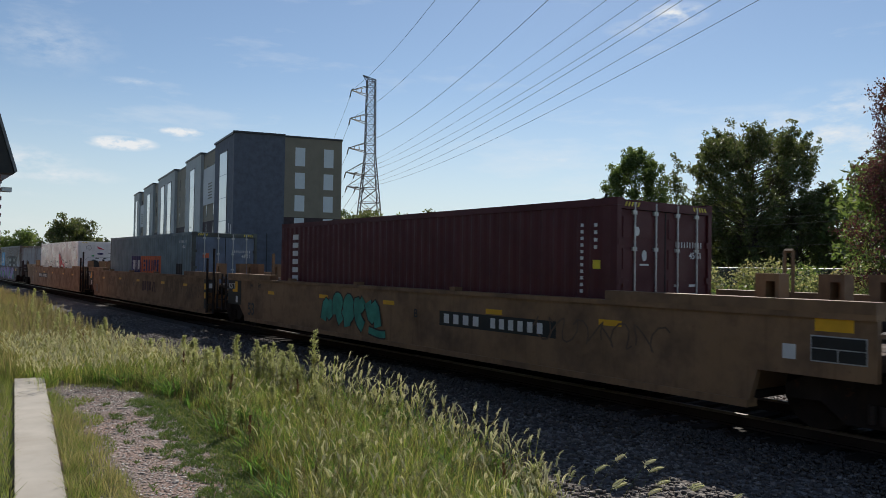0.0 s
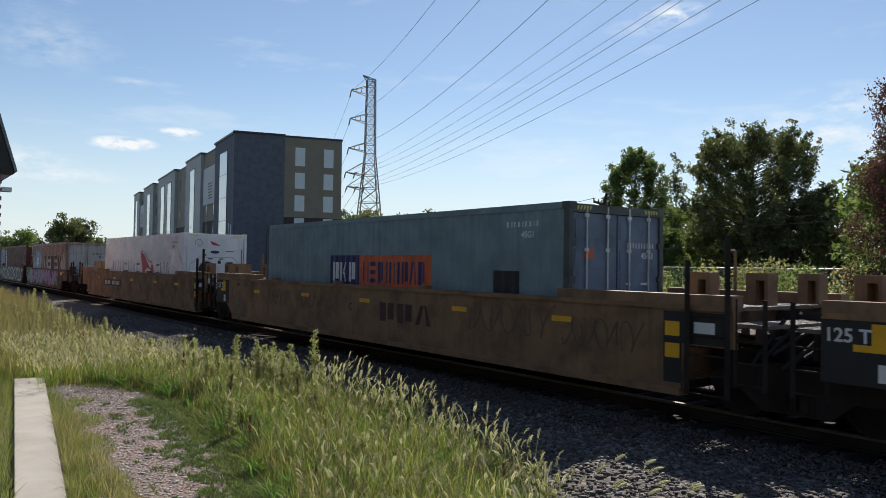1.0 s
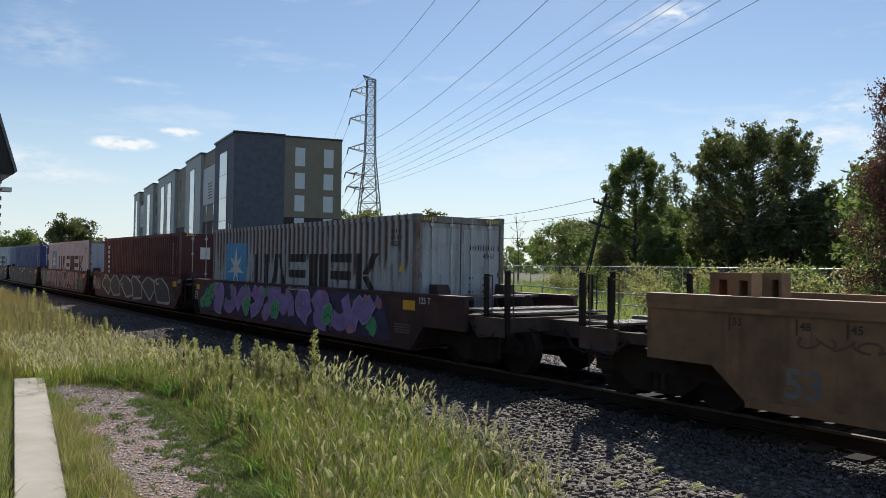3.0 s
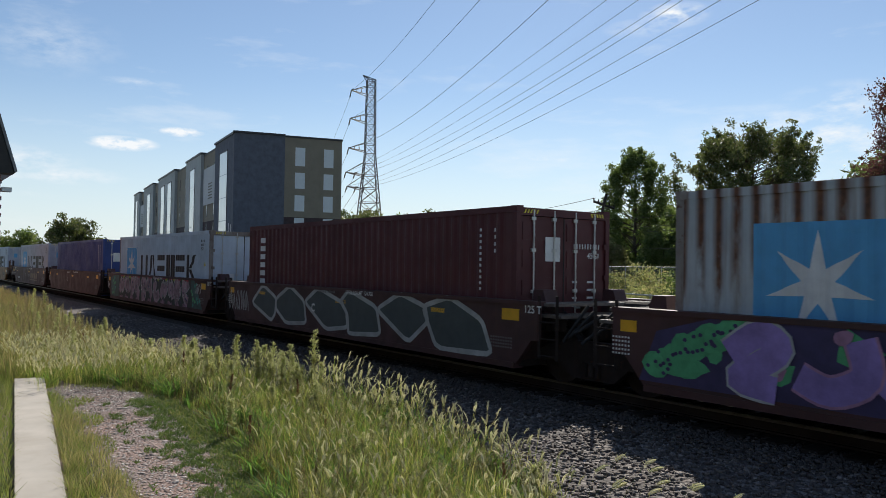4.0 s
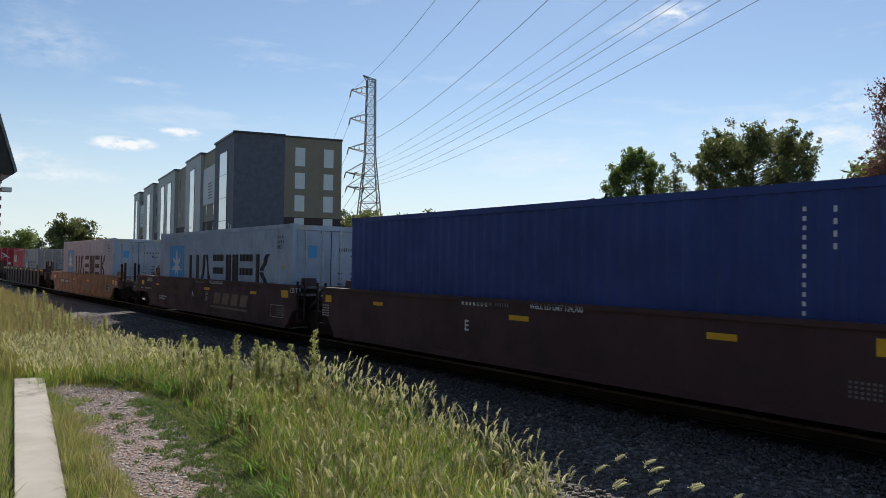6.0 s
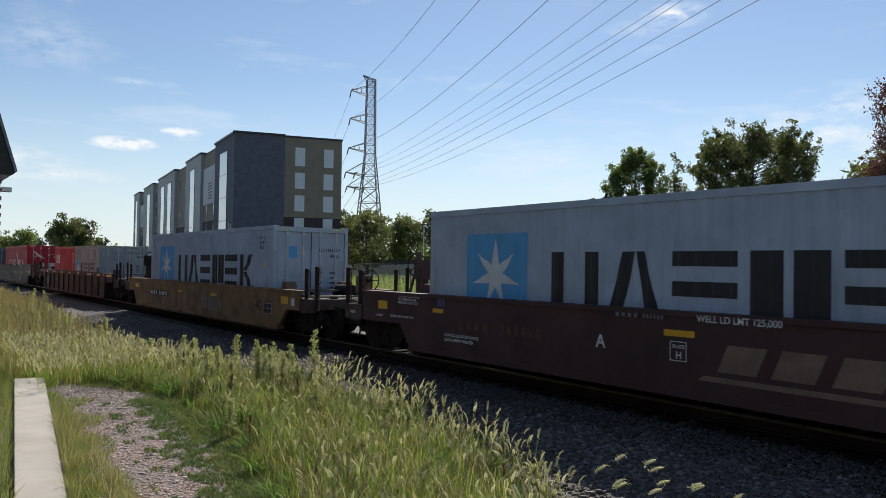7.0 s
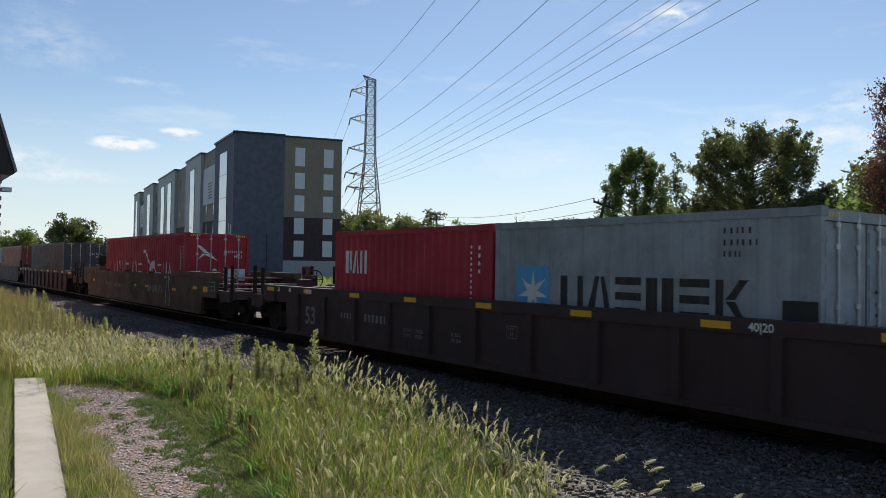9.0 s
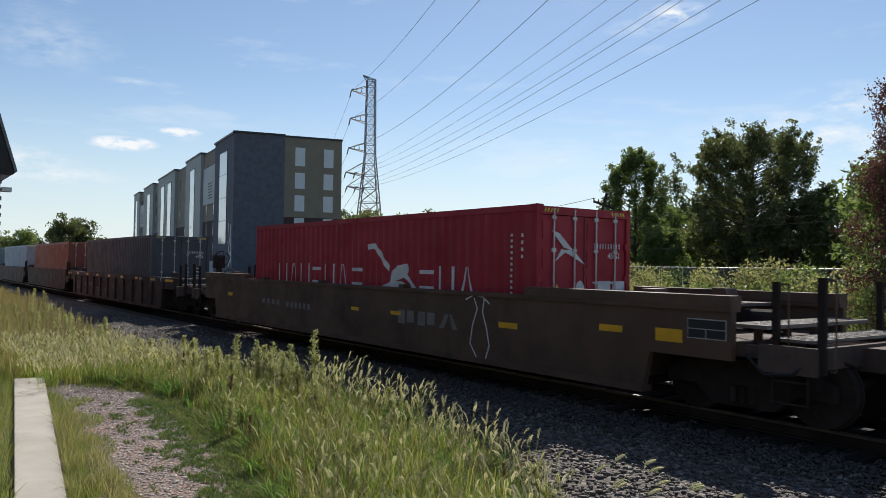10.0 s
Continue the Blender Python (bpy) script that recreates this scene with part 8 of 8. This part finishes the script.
def build_verge():
    rng = np.random.default_rng(5)
    # concrete slab strip
    slab = thing("concrete_strip", "narrow pale concrete kerb strip in the grass", "kerb", kind="structure")
    bm = bmesh.new()
    lo = [bm.verts.new((x, y, -0.6)) for x, y in SLAB]
    hi = [bm.verts.new((x, y, -0.33)) for x, y in SLAB]
    bm.faces.new(hi)
    for i in range(4):
        bm.faces.new((lo[i], lo[(i + 1) % 4], hi[(i + 1) % 4], hi[i]))
    conc = paint("weathered pale concrete", (0.47, 0.425, 0.365), 0.85, dirt=(0.34, 0.30, 0.25), dirty=0.5, rust=0.06, streak=0.0)
    part("strip", bm, conc, slab, bevel=0.015)
    # gravel patch
    gm = stony("reddish fine gravel", [(0.20, 0.16, 0.145), (0.28, 0.235, 0.215), (0.25, 0.165, 0.14), (0.35, 0.31, 0.29)], 26.0, 1.0, (0.26, 0.165, 0.13))
    sheet("gravel_patch", "bare patch of reddish and grey gravel", "gravel", -17.5, -5.3, 1.2, 4.3, 0.2, 0.012, gm)
    k = 15000
    p = np.stack([rng.uniform(-16.3, -5.5, k), rng.uniform(1.4, 4.2, k)], -1)
    p = p[(in_gravel(p[:, 0], p[:, 1]) < 1.1) & ~in_slab(p[:, 0], p[:, 1])]
    stones("gravel_stones", "loose reddish and grey gravel stones", np.c_[p, ground_height(p[:, 0], p[:, 1]) + 0.012], rng.uniform(0.012, 0.036, len(p)) * np.where(rng.uniform(0, 1, len(p)) < 0.06, 1.7, 1.0), island_stone("gravel stones", [(0.20, 0.17, 0.155), (0.34, 0.30, 0.275), (0.27, 0.18, 0.15), (0.52, 0.49, 0.46), (0.12, 0.10, 0.09)]), rng, 0.4)

    def scatter(n, x0, x1, y0, y1, keep):
        q = np.stack([rng.uniform(x0, x1, n), rng.uniform(y0, y1, n)], -1)
        q = q[keep(q[:, 0], q[:, 1]) & ~in_slab(q[:, 0], q[:, 1])]
        return np.c_[q, ground_height(q[:, 0], q[:, 1])]

    def patchy(x, y):
        return np.sin(1.3 * x + 0.6 * y) * np.sin(0.8 * x - 1.7 * y) + 0.5 * np.sin(3.1 * x + 2.2 * y)

    tall = lambda x, y: (y < verge_edge(x) + 0.15 * np.sin(5 * x)) & (in_gravel(x, y) > 1.12) & ((x > -17) & (y > 2.2 + 0.05 * (x + 16)) | (x <= -17) & (y > 0.2))
    p = scatter(120000, -17, -3.9, 1.0, 6.8, lambda x, y: tall(x, y) & (patchy(x * 3.3, y * 3.9) + 0.6 * patchy(y * 6.1, x * 7.3) > rng.uniform(-1.6, 0.5, len(x))))
    h = np.clip(0.27 + 0.07 * patchy(p[:, 0], p[:, 1]) + 0.05 * patchy(p[:, 0] * 3.3, p[:, 1] * 3.9) + rng.normal(0, 0.13, len(p)), 0.06, 0.8)
    fade = np.clip((verge_edge(p[:, 0]) - p[:, 1]) / 0.6, 0.35, 1) * np.clip((in_gravel(p[:, 0], p[:, 1]) - 0.9) / 0.7, 0.3, 1)
    blades("verge_grass", "tall green verge grass lit from behind", p, h * fade, rng.uniform(0.004, 0.012, len(p)), GRASS, rng, 0.55)
    clump = lambda x, y: tall(x, y) & (patchy(x * 2.1 + 3.0, y * 2.7) > 0.1)
    p = scatter(40000, -17, -4.2, 2.4, 6.5, clump)
    blades("broad_leaves", "broad fresh green leaves in clumps through the grass", p, rng.uniform(0.16, 0.46, len(p)), rng.uniform(0.014, 0.030, len(p)), leafy("broad verge leaves", [(0.07, 0.13, 0.04), (0.12, 0.20, 0.06), (0.17, 0.25, 0.09), (0.09, 0.16, 0.06)], 0.5, 0.75, (1.4, 1.6, 0.8)), rng, 1.1)
    p = scatter(7000, -16, -4.2, 2.4, 6.7, tall)
    blades("dead_stalks", "brown dead stalks standing in the grass", p, rng.uniform(0.2, 0.6, len(p)), rng.uniform(0.003, 0.007, len(p)), leafy("brown dead stalks", [(0.09, 0.06, 0.04), (0.16, 0.11, 0.07), (0.05, 0.045, 0.025)], 0.2, 0.8, (1.2, 1.0, 0.8)), rng, 0.25)
    p = scatter(80000, -75, -17, 0.0, 6.6, tall)
    h = np.clip(0.42 + 0.12 * patchy(p[:, 0] * 0.5, p[:, 1]) + rng.normal(0, 0.12, len(p)), 0.12, 0.9)
    blades("verge_grass_far", "drier tawny grass farther along the verge", p, h, rng.uniform(0.010, 0.022, len(p)), GRASS_DRY, rng)
    p = scatter(26000, -21, -15, 0.0, 6.0, tall)
    blades("fresh_grass", "bright fresh grass behind the gravel patch", p, rng.uniform(0.15, 0.42, len(p)), rng.uniform(0.006, 0.012, len(p)), GRASS_LOW, rng)
    low = lambda x, y: (in_gravel(x, y) > 0.72 + 0.25 * patchy(x * 1.5, y * 2)) & (in_gravel(x, y) < 1.35) & (y < 4.6)
    p = scatter(50000, -16.5, -4.5, 0.6, 4.6, low)
    blades("low_weeds", "low green weeds creeping over the gravel edge", p, rng.uniform(0.03, 0.12, len(p)), rng.uniform(0.006, 0.014, len(p)), GRASS_LOW, rng, 0.9, 2)
    crept = lambda x, y: (in_gravel(x, y) < 1.1) & (y > 2.35 + 0.12 * (-x - 8)) & (0.5 * patchy(x * 2.6 + 1.3 * np.sin(2.9 * y), y * 4.4) + 0.7 * patchy(y * 7.1 + 2.0 * np.sin(3.3 * x), x * 5.3) + 1.5 * (in_gravel(x, y) - 0.62) + 0.9 * (y - 2.6) > rng.uniform(-0.35, 0.35, len(x)) + 0.08 * (-x - 8.5))
    p = scatter(70000, -13.5, -5.5, 1.6, 4.2, crept)
    blades("creeping_weeds", "dark green mats of creeping weeds on the gravel", p, rng.uniform(0.02, 0.08, len(p)), rng.uniform(0.010, 0.022, len(p)), leafy("creeping weed leaves", [(0.07, 0.11, 0.045), (0.10, 0.15, 0.055), (0.15, 0.17, 0.08)], 0.35, 0.6), rng, 1.0, 2)
    side = lambda x, y: (y < 2.4 + 0.12 * (-x - 7.0) * 0.6)
    p = scatter(50000, -18, -4.5, -0.6, 2.9, lambda x, y: side(x, y) & (in_gravel(x, y) > 1.0))
    blades("lawn_grass", "short grass beside the concrete strip", p, rng.uniform(0.06, 0.24, len(p)), rng.uniform(0.005, 0.010, len(p)), GRASS_LOW, rng, 0.6, 2)
    p = scatter(42000, -7.0, 8.0, -5.0, 5.0, lambda x, y: ((x > -4.5) | (y < -0.6)) & (y < verge_edge(x)) & (patchy(x * 1.7, y * 2.1) > -1.0))
    blades("yard_grass", "short trodden grass around the viewpoint", p, rng.uniform(0.05, 0.16, len(p)), rng.uniform(0.007, 0.014, len(p)), GRASS_LOW, rng, 0.7, 2)
    tuft = lambda x, y: (y > np.interp(x, [-16.75, -6.9], [2.68, 1.36]) + 0.03) & (y < np.interp(x, [-16.75, -6.9], [2.72, 2.05])) & (patchy(x * 2.3, y * 3.1) > -0.5)
    p = scatter(9000, -12.5, -5.5, 1.3, 2.6, tuft)
    blades("tawny_tufts", "tawny grass tufts along the concrete strip", p, rng.uniform(0.08, 0.34, len(p)), rng.uniform(0.004, 0.009, len(p)), GRASS_DRY, rng, 0.5)
    # meadow beyond the track
    q = np.stack([rng.uniform(-110, 0, 60000), rng.uniform(18.6, 64, 60000)], -1)
    p = np.c_[q, ground_height(q[:, 0], q[:, 1])]
    blades("meadow_grass", "tall green meadow grass beyond the track", p, rng.uniform(0.5, 1.25, len(p)), rng.uniform(0.05, 0.11, len(p)), leafy("meadow grass", [(0.15, 0.20, 0.08), (0.20, 0.24, 0.11), (0.24, 0.25, 0.14)], 0.6, 0.6, (1.35, 1.4, 0.9)), rng)
    # foxtails along the rim and in the foreground
    heads = []
    for _ in range(300):
        x = rng.uniform(-14.5, -4.3)
        y = verge_edge(x) - abs(rng.normal(0, 0.35)) + 0.05
        heads.append((x, y, float(ground_height(x, y)), rng.uniform(0.32, 0.6), rng.uniform(0, 6.28)))
    for _ in range(750):
        x = rng.uniform(-15, -4.4)
        y = rng.uniform(3.0, float(verge_edge(x)))
        if in_gravel(x, y) > 1.5:
            heads.append((x, y, float(ground_height(x, y)), rng.uniform(0.2, 0.46), rng.uniform(0, 6.28)))
    for _ in range(1500):
        x = rng.uniform(-21.5, -15)
        y = rng.uniform(2.3, min(5.6, float(verge_edge(x))))
        heads.append((x, y, float(ground_height(x, y)), rng.uniform(0.34, 0.58), rng.uniform(0, 6.28)))
    for _ in range(70):
        x = rng.uniform(-12.3, -9.0)
        y = float(verge_edge(x)) + rng.uniform(-0.25, 0.15)
        heads.append((x, y, float(ground_height(x, y)), rng.uniform(0.5, 0.82) - 0.05 * (x + 12.3), rng.uniform(-0.6, 1.2)))
    # one loose tuft leaning over the ballast, with fat heads
    for k in range(15):
        x, y = -4.45 + 0.075 * k + rng.normal(0, 0.04), 4.72 + rng.normal(0, 0.10)
        heads.append((x, y, float(ground_height(x, y)), 0.74 + 0.12 * math.sin(2.4 * k) - 0.008 * k + rng.normal(0, 0.03), rng.uniform(0.7, 1.2), 1))
    foxtail(heads, rng)
    weeds = [(-17.96, 5.3, 0.6), (-16.71, 5.7, 0.71), (-15.47, 6.0, 0.86), (-14.17, 6.0, 0.87), (-13.46, 5.8, 0.86), (-13.56, 6.0, 0.86), (-12.77, 6.0, 0.91), (-12.07, 5.8, 0.83), (-12.26, 6.2, 1.19), (-12.47, 5.7, 0.83), (-15.82, 5.8, 0.54), (-25.9, 5.1, 0.6), (-27.4, 5.1, 0.62), (-24.5, 5.0, 0.55), (-23.3, 5.0, 0.45), (-21.3, 4.9, 0.5), (-32.2, 5.3, 0.7), (-42.28, 6.2, 0.94), (-37.83, 6.0, 0.89), (-45.65, 5.9, 0.89), (-30.17, 5.2, 0.67), (-18.37, 5.1, 0.41), (-18.88, 4.2, 0.4), (-17.87, 4.5, 0.4), (-10.28, 4.0, 0.52), (-7.54, 4.6, 0.4), (-5.61, 5.3, 0.4), (-9.08, 5.9, 0.64)]
    for k, (x, y, h) in enumerate(weeds):
        tall_weed(x, y, h, 100 + k)
    for k in range(30):
        x = rng.uniform(-17.5, -10.5)
        tall_weed(x, rng.uniform(4.6, float(verge_edge(x)) - 0.1), rng.uniform(0.5, 0.85), 300 + k, "feathery pale horseweed standing in the grass")
    for k in range(24):
        x = rng.uniform(-40, -18)
        tall_weed(x, rng.uniform(3.2, float(verge_edge(x))), rng.uniform(0.6, 1.0), 200 + k, "tall dry horseweed farther along the verge")
    for k, (x, y, h) in enumerate(((-20.6, 4.2, 0.6), (-19.3, 4.6, 0.62), (-17.4, 4.7, 0.6), (-15.3, 4.9, 0.62), (-13.9, 5.0, 0.66), (-12.3, 4.7, 0.55), (-9.4, 3.9, 0.5), (-8.7, 4.6, 0.45), (-5.75, 5.1, 0.45), (-10.9, 5.3, 0.6))):
        dock_weed(x, y, h, 400 + k)
    # thickets of thinner weeds that nobody could count
    q = np.stack([rng.uniform(-16, -5.0, 1100), rng.uniform(2.8, 6.4, 1100)], -1)
    q = q[(q[:, 1] < verge_edge(q[:, 0]) - 0.1) & (in_gravel(q[:, 0], q[:, 1]) > 1.5)]
    weed_mass("weed_thicket", "thin tan and green weeds among the grass", q, rng.uniform(0.22, 0.5, len(q)), 150, rng, leafy("thin green weeds", [(0.14, 0.16, 0.06), (0.24, 0.25, 0.11), (0.38, 0.32, 0.20), (0.19, 0.22, 0.08), (0.16, 0.10, 0.06)], 0.55, 0.6, (1.35, 1.45, 0.85)))
    q = np.stack([rng.uniform(-62, -20, 1000), rng.uniform(0.8, 6.4, 1000)], -1)
    q = q[q[:, 1] < verge_edge(q[:, 0])]
    weed_mass("dry_weed_thicket", "dense dry tawny weeds farther along the verge", q, rng.uniform(0.4, 0.85, len(q)), 170, rng, WEED_DRY, 1.9)


build_ground()
build_track()
build_apartments()
build_depot()
build_sky_block()
build_pylon()
build_poles()
build_fences()
BOXES = build_containers()
CARS = build_cars()
build_trees()
build_verge()


def motions():
    """The whole train rolls at a steady speed; the wheels turn with it."""
    for ob, x, z in BOXES + CARS:
        walk(ob, [(t, pose(x + SPEED * (t - 5.0), TRACK_Y, z)) for t in (0.0, 2.5, 5.0, 7.5, 10.0)])
    per_frame = math.degrees(SPEED / WHEEL_R / FPS)
    for ws, x in WHEELSETS:
        walk(ws, [(k / FPS, pose(x, 0, WHEEL_R, 0, per_frame * k, 0)) for k in range(0, 10 * FPS + 1)])


motions()
